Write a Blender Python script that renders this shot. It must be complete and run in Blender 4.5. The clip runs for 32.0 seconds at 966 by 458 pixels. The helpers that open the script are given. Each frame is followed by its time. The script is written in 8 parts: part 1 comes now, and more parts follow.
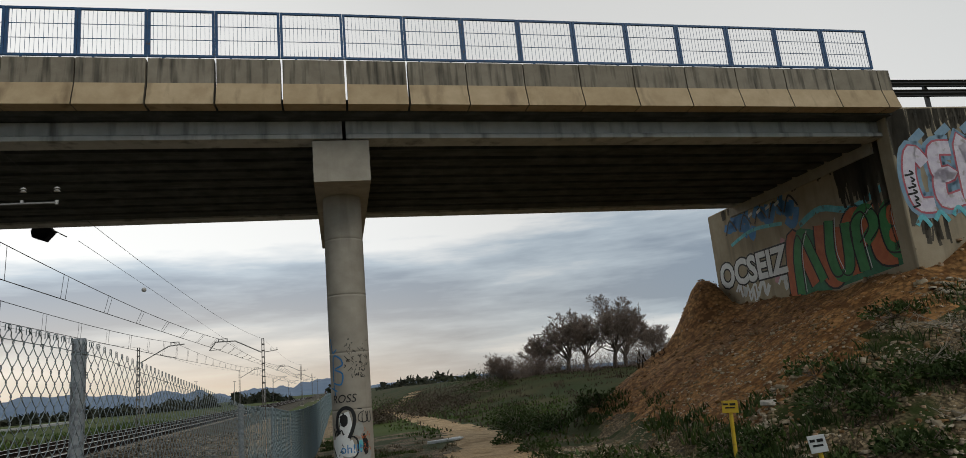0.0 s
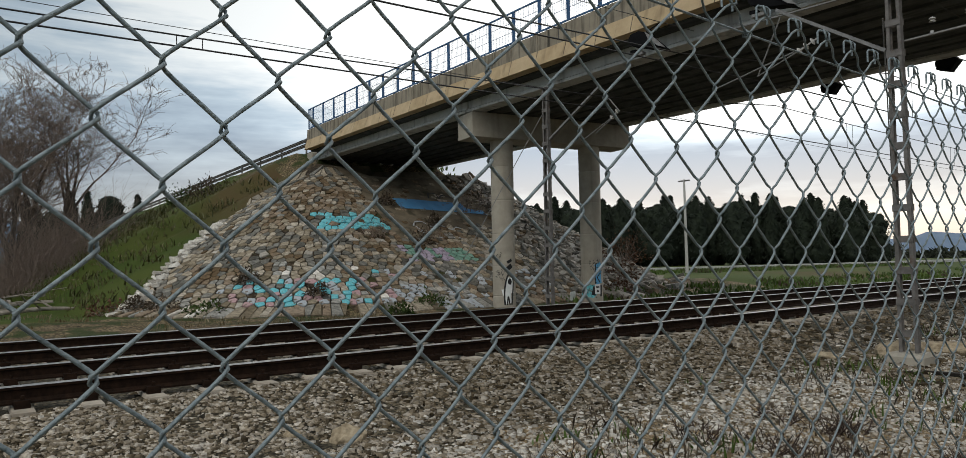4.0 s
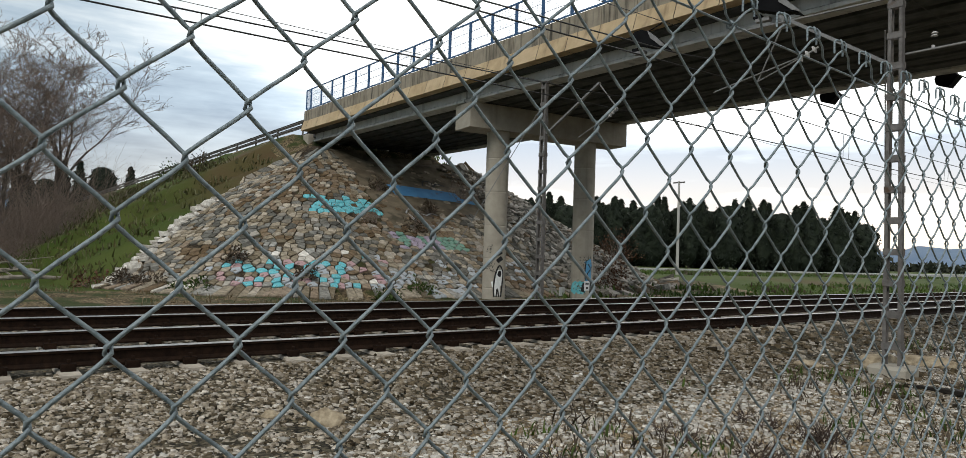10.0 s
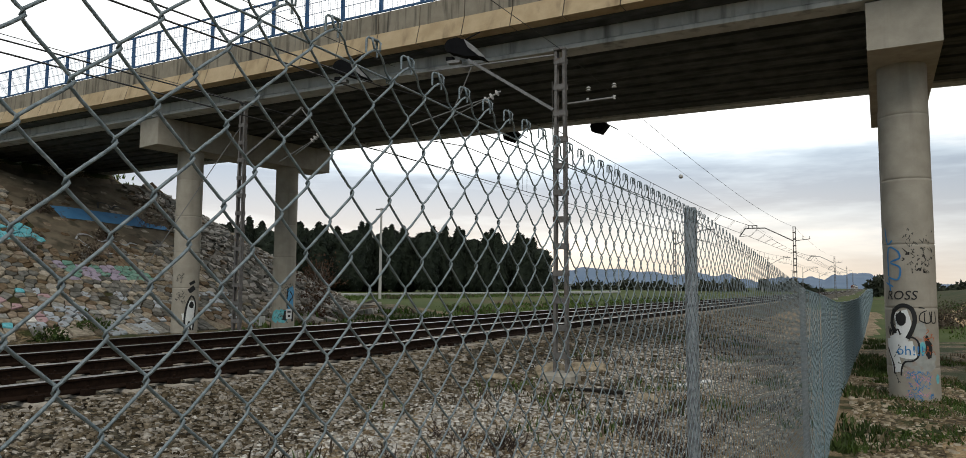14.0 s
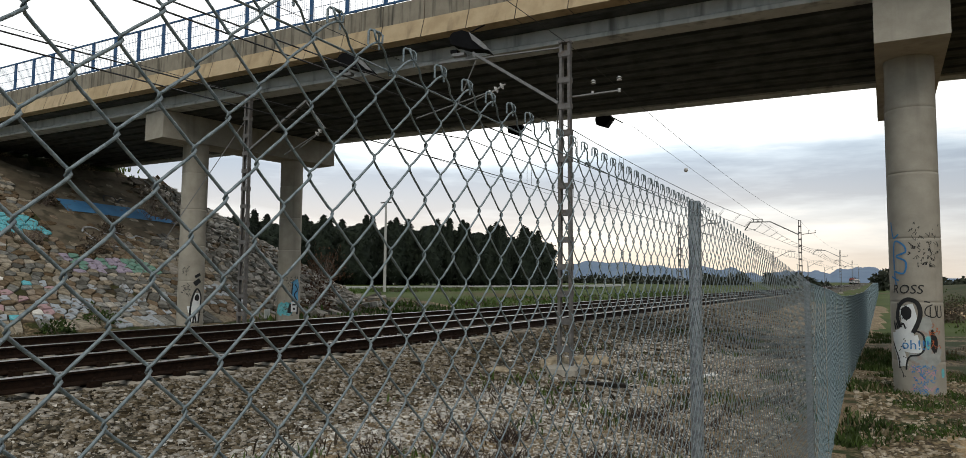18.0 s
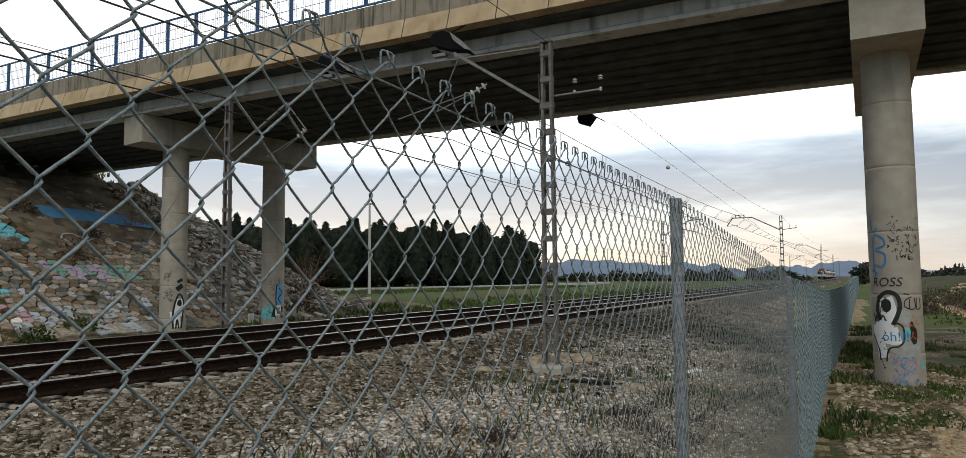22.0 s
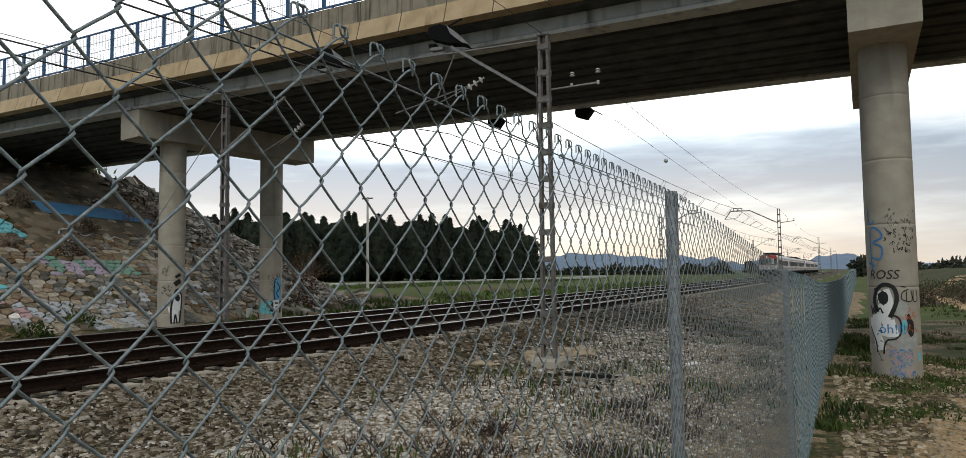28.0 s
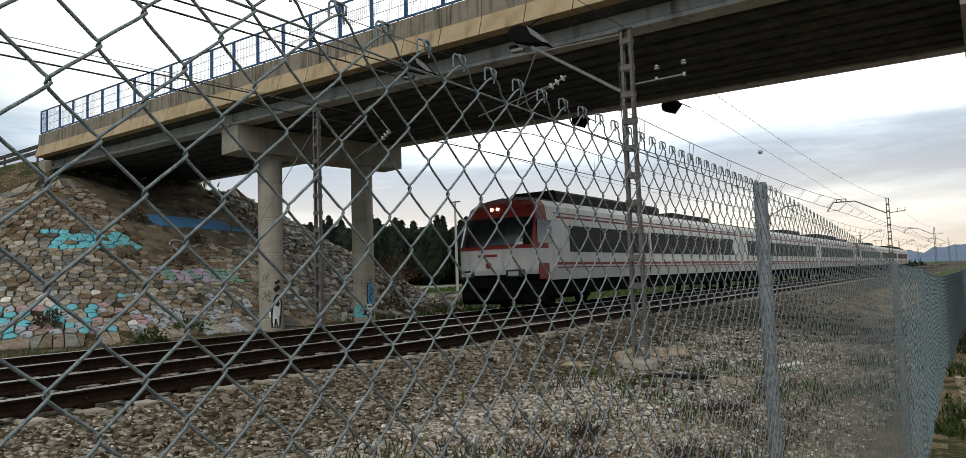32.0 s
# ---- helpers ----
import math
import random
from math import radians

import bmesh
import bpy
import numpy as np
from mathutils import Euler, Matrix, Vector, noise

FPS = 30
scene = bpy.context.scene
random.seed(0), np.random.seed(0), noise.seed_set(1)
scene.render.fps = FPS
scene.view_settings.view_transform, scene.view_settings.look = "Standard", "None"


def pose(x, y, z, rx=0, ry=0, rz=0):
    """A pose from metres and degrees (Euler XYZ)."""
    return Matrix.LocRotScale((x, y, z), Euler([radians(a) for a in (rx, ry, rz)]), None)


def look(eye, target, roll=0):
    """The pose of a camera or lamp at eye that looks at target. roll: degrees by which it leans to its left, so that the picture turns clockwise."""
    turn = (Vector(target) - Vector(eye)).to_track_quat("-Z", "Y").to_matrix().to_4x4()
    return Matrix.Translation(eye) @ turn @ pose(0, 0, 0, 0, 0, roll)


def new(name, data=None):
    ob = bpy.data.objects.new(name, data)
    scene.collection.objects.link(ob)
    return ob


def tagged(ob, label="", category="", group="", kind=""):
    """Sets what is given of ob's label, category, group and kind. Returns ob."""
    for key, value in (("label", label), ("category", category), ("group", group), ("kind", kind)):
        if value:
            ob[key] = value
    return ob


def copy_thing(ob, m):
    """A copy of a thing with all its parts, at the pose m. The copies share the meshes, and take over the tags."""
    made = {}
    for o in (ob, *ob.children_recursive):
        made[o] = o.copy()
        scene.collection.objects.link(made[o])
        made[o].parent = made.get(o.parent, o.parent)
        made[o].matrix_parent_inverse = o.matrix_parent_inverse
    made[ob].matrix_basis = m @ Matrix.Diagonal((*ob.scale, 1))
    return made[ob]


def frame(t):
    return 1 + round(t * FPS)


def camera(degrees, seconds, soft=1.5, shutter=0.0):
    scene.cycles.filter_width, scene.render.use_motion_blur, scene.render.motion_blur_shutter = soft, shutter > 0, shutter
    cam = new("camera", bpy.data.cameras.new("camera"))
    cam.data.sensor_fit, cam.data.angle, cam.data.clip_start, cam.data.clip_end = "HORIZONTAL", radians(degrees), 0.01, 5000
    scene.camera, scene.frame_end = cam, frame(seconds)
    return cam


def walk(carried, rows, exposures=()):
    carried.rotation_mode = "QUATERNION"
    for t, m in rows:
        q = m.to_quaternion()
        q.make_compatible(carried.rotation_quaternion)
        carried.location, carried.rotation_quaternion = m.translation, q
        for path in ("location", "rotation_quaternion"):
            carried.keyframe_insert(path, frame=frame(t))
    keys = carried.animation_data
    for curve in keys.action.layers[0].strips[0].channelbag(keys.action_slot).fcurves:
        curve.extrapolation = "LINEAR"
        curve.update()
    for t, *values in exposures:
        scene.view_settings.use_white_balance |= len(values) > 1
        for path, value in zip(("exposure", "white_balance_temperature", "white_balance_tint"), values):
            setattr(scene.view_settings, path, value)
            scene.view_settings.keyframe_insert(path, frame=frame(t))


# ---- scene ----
cam = camera(69.3, 32.0, soft=0.8)
PATH = [
    (0, (0.764, 0.048, 1.889), (1.279, 1.935, 2.306), -5.3),
    (0.5, (0.782, 0.013, 1.884), (1.086, 1.951, 2.276), -2.9),
    (1, (0.761, -0.023, 1.878), (0.856, 1.946, 2.215), -2.5),
    (1.5, (0.685, -0.035, 1.872), (0.536, 1.935, 2.182), -3.7),
    (2, (0.623, -0.011, 1.866), (0.288, 1.940, 2.150), -3.2),
    (2.5, (0.562, 0.030, 1.863), (-0.050, 1.918, 2.115), -3.1),
    (3, (0.520, 0.041, 1.872), (-0.317, 1.840, 2.124), -2.3),
    (3.5, (0.477, 0.076, 1.871), (-0.641, 1.723, 2.056), -2.2),
    (4, (0.432, 0.071, 1.842), (-1.122, 1.326, 1.940), -1.1),
    (4.5, (0.395, 0.074, 1.833), (-1.393, 0.971, 1.860), 0.2),
    (6.5, (0.396, 0.019, 1.822), (-1.602, -0.071, 1.818), -0.1),
    (7, (0.392, 0.018, 1.822), (-1.607, -0.034, 1.780), 0.3),
    (7.5, (0.391, 0.012, 1.821), (-1.606, -0.049, 1.731), 0.7),
    (8, (0.390, 0.011, 1.820), (-1.608, -0.021, 1.739), 0.9),
    (8.5, (0.388, 0.038, 1.828), (-1.604, 0.220, 1.791), 1.1),
    (9, (0.388, 0.101, 1.828), (-1.534, 0.656, 1.807), 1.2),
    (9.5, (0.396, 0.101, 1.834), (-1.341, 1.093, 1.835), 0.8),
    (10, (0.422, 0.129, 1.841), (-1.121, 1.400, 1.914), 1.9),
    (10.5, (0.433, 0.134, 1.848), (-0.883, 1.636, 1.964), 3.2),
    (11, (0.457, 0.162, 1.849), (-0.647, 1.823, 2.008), 3.5),
    (11.5, (0.469, 0.154, 1.853), (-0.497, 1.898, 2.025), 3.0),
    (12, (0.478, 0.113, 1.852), (-0.379, 1.912, 2.020), 2.5),
    (12.5, (0.478, 0.116, 1.853), (-0.334, 1.936, 2.019), 1.1),
    (13, (0.479, 0.119, 1.853), (-0.382, 1.916, 2.022), 0.8),
    (13.5, (0.479, 0.122, 1.854), (-0.411, 1.905, 2.025), 0.6),
    (14, (0.480, 0.125, 1.855), (-0.414, 1.907, 2.018), 0.4),
    (14.5, (0.480, 0.125, 1.855), (-0.419, 1.906, 2.005), 0.3),
    (16.5, (0.482, 0.126, 1.855), (-0.390, 1.920, 1.987), 0.9),
    (17, (0.482, 0.126, 1.854), (-0.381, 1.927, 1.972), 0.8),
    (17.5, (0.483, 0.126, 1.854), (-0.419, 1.906, 1.983), 0.5),
    (18, (0.483, 0.126, 1.854), (-0.423, 1.903, 1.998), 0.5),
    (18.5, (0.484, 0.126, 1.854), (-0.407, 1.910, 2.008), 0.5),
    (19, (0.484, 0.126, 1.854), (-0.403, 1.912, 1.998), 0.3),
    (19.5, (0.485, 0.126, 1.854), (-0.392, 1.918, 1.992), 0.1),
    (20, (0.485, 0.127, 1.854), (-0.389, 1.921, 1.990), -0.2),
    (20.5, (0.486, 0.127, 1.854), (-0.384, 1.923, 1.990), -0.2),
    (21, (0.487, 0.128, 1.855), (-0.380, 1.925, 1.989), -0.4),
    (21.5, (0.488, 0.128, 1.855), (-0.378, 1.925, 1.993), -0.4),
    (22, (0.488, 0.128, 1.855), (-0.378, 1.925, 1.999), -0.5),
    (22.5, (0.489, 0.129, 1.855), (-0.374, 1.927, 1.999), -0.4),
    (23, (0.490, 0.129, 1.855), (-0.369, 1.930, 2.000), -0.4),
    (23.5, (0.491, 0.129, 1.855), (-0.374, 1.926, 2.003), -0.3),
    (24, (0.491, 0.130, 1.855), (-0.379, 1.925, 2.006), -0.2),
    (24.5, (0.492, 0.130, 1.854), (-0.376, 1.926, 2.000), -0.4),
    (25, (0.493, 0.130, 1.854), (-0.375, 1.926, 2.004), -0.4),
    (25.5, (0.493, 0.131, 1.854), (-0.370, 1.929, 1.996), -0.5),
    (27.5, (0.496, 0.132, 1.853), (-0.362, 1.934, 1.985), -0.7),
    (28, (0.497, 0.132, 1.853), (-0.365, 1.932, 1.980), -0.7),
    (28.5, (0.498, 0.132, 1.853), (-0.369, 1.930, 1.984), -0.5),
    (29, (0.498, 0.132, 1.853), (-0.377, 1.926, 1.984), -0.9),
    (29.5, (0.499, 0.133, 1.853), (-0.380, 1.925, 1.977), -1.1),
    (30, (0.499, 0.133, 1.853), (-0.382, 1.924, 1.974), -1.2),
    (30.5, (0.500, 0.133, 1.853), (-0.381, 1.925, 1.971), -1.2),
    (31, (0.502, 0.138, 1.853), (-0.405, 1.915, 2.003), -1.1),
    (31.5, (0.507, 0.160, 1.853), (-0.447, 1.912, 1.997), -1.5),
    (32, (0.514, 0.187, 1.852), (-0.567, 1.865, 1.988), -1.9),
]
# exposure of the clip's camera
EXPO = [(0.0, -0.45), (0.5, -0.45), (1.0, -0.4), (1.5, -0.38), (3.0, -0.1), (4.5, 0.05), (7.0, 0.40), (8.0, 0.44), (9.0, 0.52), (9.5, 0.46), (10.0, 0.34), (11.0, 0.06), (32.0, 0.05)]
walk(cam, [(t, look(eye, target, roll)) for t, eye, target, roll in PATH], EXPO)

# ---------------------------------------------------------------- axes of the plan
TRACK = pose(0, 0, 0, 0, 0, -2.35)      # local y runs along the rails
BRIDGE = pose(1.8, 13.8, 0, 0, 0, -3.2)  # local x runs along the deck
BRI = BRIDGE.inverted()
TRI = TRACK.inverted()

# ---------------------------------------------------------------- world and sun
SUN_EL, SUN_AZ = 42.0, 205.0   # veiled by cloud, behind the camera
GLOW_AZ = 35.0   # the bright gap along the horizon


def build_world():
    w = bpy.data.worlds.new("sky")
    scene.world = w
    w.use_nodes = True
    nt = w.node_tree
    nt.nodes.clear()
    N, L = nt.nodes.new, nt.links.new
    out = N("ShaderNodeOutputWorld")
    sky = N("ShaderNodeTexSky")
    sky.sky_type, sky.sun_disc = "NISHITA", False
    sky.sun_elevation, sky.sun_rotation = radians(SUN_EL), radians(-SUN_AZ)
    bg_sky = N("ShaderNodeBackground")
    bg_sky.inputs[1].default_value = 0.10
    L(sky.outputs[0], bg_sky.inputs[0])
    co = N("ShaderNodeTexCoord")
    sep = N("ShaderNodeSeparateXYZ")
    L(co.outputs["Generated"], sep.inputs[0])

    def math(op, a, b=None, clamp=False):
        n = N("ShaderNodeMath")
        n.operation, n.use_clamp = op, clamp
        for k, v in enumerate((a, b)):
            if v is None:
                continue
            if isinstance(v, (int, float)):
                n.inputs[k].default_value = v
            else:
                L(v, n.inputs[k])
        return n.outputs[0]
    z = math("MAXIMUM", sep.outputs[2], 0.0)
    zz = math("ADD", z, 0.17)
    comb = N("ShaderNodeCombineXYZ")
    L(math("DIVIDE", sep.outputs[0], zz), comb.inputs[0])
    L(math("DIVIDE", sep.outputs[1], zz), comb.inputs[1])
    mp = N("ShaderNodeMapping")
    mp.inputs["Rotation"].default_value = (0, 0, radians(20))
    mp.inputs["Scale"].default_value = (0.70, 0.85, 1)
    mp.inputs["Location"].default_value = (1.7, 0.4, 0)
    L(comb.outputs[0], mp.inputs[0])
    big = N("ShaderNodeTexNoise")
    big.inputs["Scale"].default_value, big.inputs["Detail"].default_value, big.inputs["Roughness"].default_value = 0.75, 6, 0.55
    L(mp.outputs[0], big.inputs["Vector"])
    ramp = N("ShaderNodeValToRGB")
    el = ramp.color_ramp.elements
    el[0].position, el[0].color = 0.41, (0.36, 0.43, 0.515, 1)
    el[1].position, el[1].color = 0.60, (1.12, 1.12, 1.09, 1)
    e = el.new(0.495)
    e.color = (0.60, 0.69, 0.765, 1)
    # long level streaks of cloud
    mp2 = N("ShaderNodeMapping")
    mp2.inputs["Scale"].default_value = (1.1, 1.1, 8.0)
    L(co.outputs["Generated"], mp2.inputs[0])
    streak = N("ShaderNodeTexNoise")
    streak.inputs["Scale"].default_value, streak.inputs["Detail"].default_value, streak.inputs["Roughness"].default_value = 1.9, 6, 0.58
    L(mp2.outputs[0], streak.inputs["Vector"])
    cloud = math("ADD", math("MULTIPLY", big.outputs[0], 0.45), math("MULTIPLY", streak.outputs[0], 0.55))
    # warm band along the horizon towards the hidden sun
    sx, sy = -math_sin(GLOW_AZ), math_cos(GLOW_AZ)
    side = math("ADD", math("MULTIPLY", sep.outputs[0], sx), math("MULTIPLY", sep.outputs[1], sy))
    side = math("SUBTRACT", math("MULTIPLY", side, 2.4), 1.4, True)
    # the cloud thins towards the light and lies in a darker bank low down
    gap = math("MULTIPLY", side, math("MULTIPLY", math("MINIMUM", math("SUBTRACT", z, 0.15, True), 0.2), 1.3))
    high = math("MULTIPLY", math("MULTIPLY", math("MINIMUM", math("SUBTRACT", z, 0.17, True), 0.3), 3.2), math("MAXIMUM", sep.outputs[1], 0.0))
    bank = math("MULTIPLY", math("SUBTRACT", 1.0, math("MULTIPLY", math("ABSOLUTE", math("SUBTRACT", z, 0.125)), 14.0), True), 0.10)
    L(math("SUBTRACT", math("ADD", cloud, math("ADD", gap, high)), bank), ramp.inputs[0])
    low = math("POWER", math("SUBTRACT", 1.0, math("MULTIPLY", z, 5.2), True), 1.3)
    wide = math("ADD", math("MULTIPLY", sep.outputs[0], sx), math("MULTIPLY", sep.outputs[1], sy))
    amt = math("MULTIPLY", math("SUBTRACT", math("MULTIPLY", wide, 2.0), 0.75, True), low)
    mix = N("ShaderNodeMixRGB")
    L(math("MULTIPLY", amt, 0.88), mix.inputs[0])
    L(ramp.outputs[0], mix.inputs[1])
    mix.inputs[2].default_value = (0.90, 0.71, 0.51, 1)
    # heavier cloud overhead
    bright = math("MULTIPLY", math("ADD", 1.03, math("MULTIPLY", side, 0.45)), math("SUBTRACT", 1.0, math("MULTIPLY", math("POWER", z, 1.5), 0.42)))
    # thicker cloud to the west and south
    thick = math("MULTIPLY", math("SUBTRACT", 0.66, sep.outputs[1]), 1.5, True)
    bright = math("MULTIPLY", bright, math("SUBTRACT", 1.0, math("MULTIPLY", thick, 0.34)))
    cool = N("ShaderNodeMixRGB")
    cool.blend_type = "MULTIPLY"
    L(math("MULTIPLY", thick, 0.8), cool.inputs[0])
    L(mix.outputs[0], cool.inputs[1])
    cool.inputs[2].default_value = (0.90, 0.98, 1.02, 1)
    bg = N("ShaderNodeBackground")
    L(cool.outputs[0], bg.inputs[0])
    L(bright, bg.inputs[1])
    ms = N("ShaderNodeMixShader")
    ms.inputs[0].default_value = 0.90
    L(bg_sky.outputs[0], ms.inputs[1])
    L(bg.outputs[0], ms.inputs[2])
    L(ms.outputs[0], out.inputs[0])


def math_sin(d):
    return math.sin(radians(d))


def math_cos(d):
    return math.cos(radians(d))


build_world()
sun = new("sun", bpy.data.lights.new("sun", "SUN"))
sun.data.energy, sun.data.angle, sun.data.color = 1.2, radians(30), (1.0, 0.955, 0.86)
sun.matrix_world = look((-math_sin(SUN_AZ) * 90, math_cos(SUN_AZ) * 90, 90 * math.tan(radians(SUN_EL))), (0, 0, 0))

# ---------------------------------------------------------------- materials
MATS = {}


def mat(name, c1, c2=None, rough=0.85, metal=0.0, scale=4.0, detail=6, bump=0.0, bump_scale=None, streak=None, streak_scale=(1, 1, 0.08),
        streak_pos=(0.5, 0.72), rand=0.0, island=0.0, spots=None, spots_scale=1.5, spots_pos=(0.55, 0.62), emit=None, stretch=None, coat=0.0, pebble=None, spec=0.35):
    """A layered surface: two-tone grain, streaks or blotches on top, fine relief, and variation from piece to piece."""
    m = bpy.data.materials.new(name)
    MATS[name] = m
    m.use_nodes = True
    nt = m.node_tree
    N, L = nt.nodes.new, nt.links.new
    b = nt.nodes["Principled BSDF"]
    b.inputs["Roughness"].default_value, b.inputs["Metallic"].default_value = rough, metal
    b.inputs["Specular IOR Level"].default_value = spec
    if coat:
        b.inputs["Coat Weight"].default_value = coat
    c2 = c2 or c1
    co = N("ShaderNodeTexCoord")
    vec = co.outputs["Object"]
    if stretch:
        mp = N("ShaderNodeMapping")
        mp.inputs["Scale"].default_value = stretch
        L(vec, mp.inputs[0])
        vec = mp.outputs[0]
    n1 = N("ShaderNodeTexNoise")
    n1.inputs["Scale"].default_value, n1.inputs["Detail"].default_value, n1.inputs["Roughness"].default_value = scale, detail, 0.62
    L(vec, n1.inputs["Vector"])
    r1 = N("ShaderNodeValToRGB")
    r1.color_ramp.elements[0].position, r1.color_ramp.elements[1].position = 0.34, 0.68
    r1.color_ramp.elements[0].color, r1.color_ramp.elements[1].color = (*c1, 1), (*c2, 1)
    L(n1.outputs[0], r1.inputs[0])
    col = r1.outputs[0]

    def over(col, colour, fac_scale, pos, vscale, det=5):
        mp = N("ShaderNodeMapping")
        mp.inputs["Scale"].default_value = vscale
        L(co.outputs["Object"], mp.inputs[0])
        n = N("ShaderNodeTexNoise")
        n.inputs["Scale"].default_value, n.inputs["Detail"].default_value = fac_scale, det
        L(mp.outputs[0], n.inputs["Vector"])
        r = N("ShaderNodeValToRGB")
        r.color_ramp.elements[0].position, r.color_ramp.elements[1].position = pos
        L(n.outputs[0], r.inputs[0])
        mx = N("ShaderNodeMixRGB")
        L(r.outputs[0], mx.inputs[0])
        L(col, mx.inputs[1])
        mx.inputs[2].default_value = (*colour, 1)
        return mx.outputs[0]
    vor = None
    if pebble:
        vor = N("ShaderNodeTexVoronoi")
        vor.inputs["Scale"].default_value = pebble[0]
        L(vec, vor.inputs["Vector"])
        sp = N("ShaderNodeSeparateColor")
        L(vor.outputs["Color"], sp.inputs[0])
        pr = N("ShaderNodeMapRange")
        pr.inputs[3].default_value, pr.inputs[4].default_value = pebble[2], pebble[3]
        L(sp.outputs[0], pr.inputs[0])
        gap = N("ShaderNodeMapRange")
        gap.inputs[1].default_value, gap.inputs[2].default_value = 0.35, 0.75
        gap.inputs[3].default_value, gap.inputs[4].default_value = 1.0, pebble[1]
        L(vor.outputs["Distance"], gap.inputs[0])
        ml = N("ShaderNodeMath")
        ml.operation = "MULTIPLY"
        L(pr.outputs[0], ml.inputs[0])
        L(gap.outputs[0], ml.inputs[1])
        hv = N("ShaderNodeHueSaturation")
        L(col, hv.inputs["Color"])
        L(ml.outputs[0], hv.inputs["Value"])
        col = hv.outputs[0]
    if streak:
        col = over(col, streak, 3.0, streak_pos, streak_scale)
    if spots:
        col = over(col, spots, spots_scale, spots_pos, (1, 1, 1))
    for amount, src in ((rand, "obj"), (island, "isl")):
        if not amount:
            continue
        if src == "obj":
            v = N("ShaderNodeObjectInfo").outputs["Random"]
        else:
            v = N("ShaderNodeNewGeometry").outputs["Random Per Island"]
        mr = N("ShaderNodeMapRange")
        mr.inputs[3].default_value, mr.inputs[4].default_value = 1 - amount, 1 + amount
        L(v, mr.inputs[0])
        hs = N("ShaderNodeHueSaturation")
        L(mr.outputs[0], hs.inputs["Value"])
        mr2 = N("ShaderNodeMapRange")
        mr2.inputs[3].default_value, mr2.inputs[4].default_value = 1 + 0.4 * amount, 1 - 0.6 * amount
        L(v, mr2.inputs[0])
        L(mr2.outputs[0], hs.inputs["Saturation"])
        L(col, hs.inputs["Color"])
        col = hs.outputs[0]
    L(col, b.inputs["Base Color"])
    if bump:
        n2 = N("ShaderNodeTexNoise")
        n2.inputs["Scale"].default_value, n2.inputs["Detail"].default_value = bump_scale or scale * 6, 5
        L(co.outputs["Object"], n2.inputs["Vector"])
        bp = N("ShaderNodeBump")
        bp.inputs["Strength"].default_value, bp.inputs["Distance"].default_value = bump, 0.02
        L(n2.outputs[0], bp.inputs["Height"])
        L(bp.outputs[0], b.inputs["Normal"])
    if emit:
        b.inputs["Emission Color"].default_value, b.inputs["Emission Strength"].default_value = (*emit[0], 1), emit[1]
    return m


mat("ground", (0.11, 0.080, 0.042), (0.28, 0.208, 0.125), scale=1.6, bump=0.9, bump_scale=14, spots=(0.036, 0.048, 0.012), spots_scale=0.7, spots_pos=(0.47, 0.57), pebble=(16, 0.35, 0.4, 1.6), spec=0.15)
mat("field", (0.034, 0.060, 0.010), (0.080, 0.096, 0.023), scale=0.12, bump=0.7, bump_scale=5, spots=(0.085, 0.058, 0.028), spots_scale=0.05, spots_pos=(0.56, 0.66), spec=0.1)
mat("ballast_fine", (0.065, 0.055, 0.036), (0.18, 0.153, 0.105), scale=3, bump=1.0, bump_scale=26, spots=(0.03, 0.025, 0.016), spots_scale=3, spots_pos=(0.5, 0.7), pebble=(22, 0.2, 0.3, 1.6), spec=0.15)
mat("slope_mortar", (0.105, 0.084, 0.058), (0.205, 0.170, 0.122), scale=1.1, bump=0.7, bump_scale=7, spots=(0.075, 0.066, 0.046), spots_scale=1.6, spots_pos=(0.52, 0.66), spec=0.15)
mat("fallow", (0.075, 0.060, 0.034), (0.135, 0.108, 0.062), scale=0.05, bump=0.5, bump_scale=3, spots=(0.050, 0.062, 0.022), spots_scale=0.03, spots_pos=(0.54, 0.64), spec=0.1)
mat("dirt", (0.215, 0.100, 0.034), (0.400, 0.212, 0.082), scale=1.4, bump=1.0, bump_scale=9, spots=(0.125, 0.056, 0.019), spots_scale=2.2, pebble=(9, 0.55, 0.6, 1.35), spec=0.15)
mat("track_dirt", (0.22, 0.158, 0.088), (0.38, 0.285, 0.175), scale=1.5, bump=0.8, bump_scale=18, spots=(0.15, 0.105, 0.06), spots_scale=2.0, pebble=(48, 0.5, 0.6, 1.35), spec=0.15)
mat("scrub_ground", (0.026, 0.034, 0.008), (0.066, 0.056, 0.020), scale=0.25, bump=0.8, bump_scale=5, spots=(0.026, 0.040, 0.009), spots_scale=0.12, spots_pos=(0.46, 0.60), spec=0.1)
mat("road_dirt", (0.36, 0.245, 0.130), (0.56, 0.405, 0.235), scale=1.0, bump=0.9, bump_scale=11, spots=(0.25, 0.170, 0.085), spots_scale=1.1, pebble=(24, 0.7, 0.75, 1.2), spec=0.15)
mat("stone_grey", (0.078, 0.060, 0.038), (0.30, 0.240, 0.165), rough=0.9, scale=14, island=0.9, bump=0.3, spec=0.15)
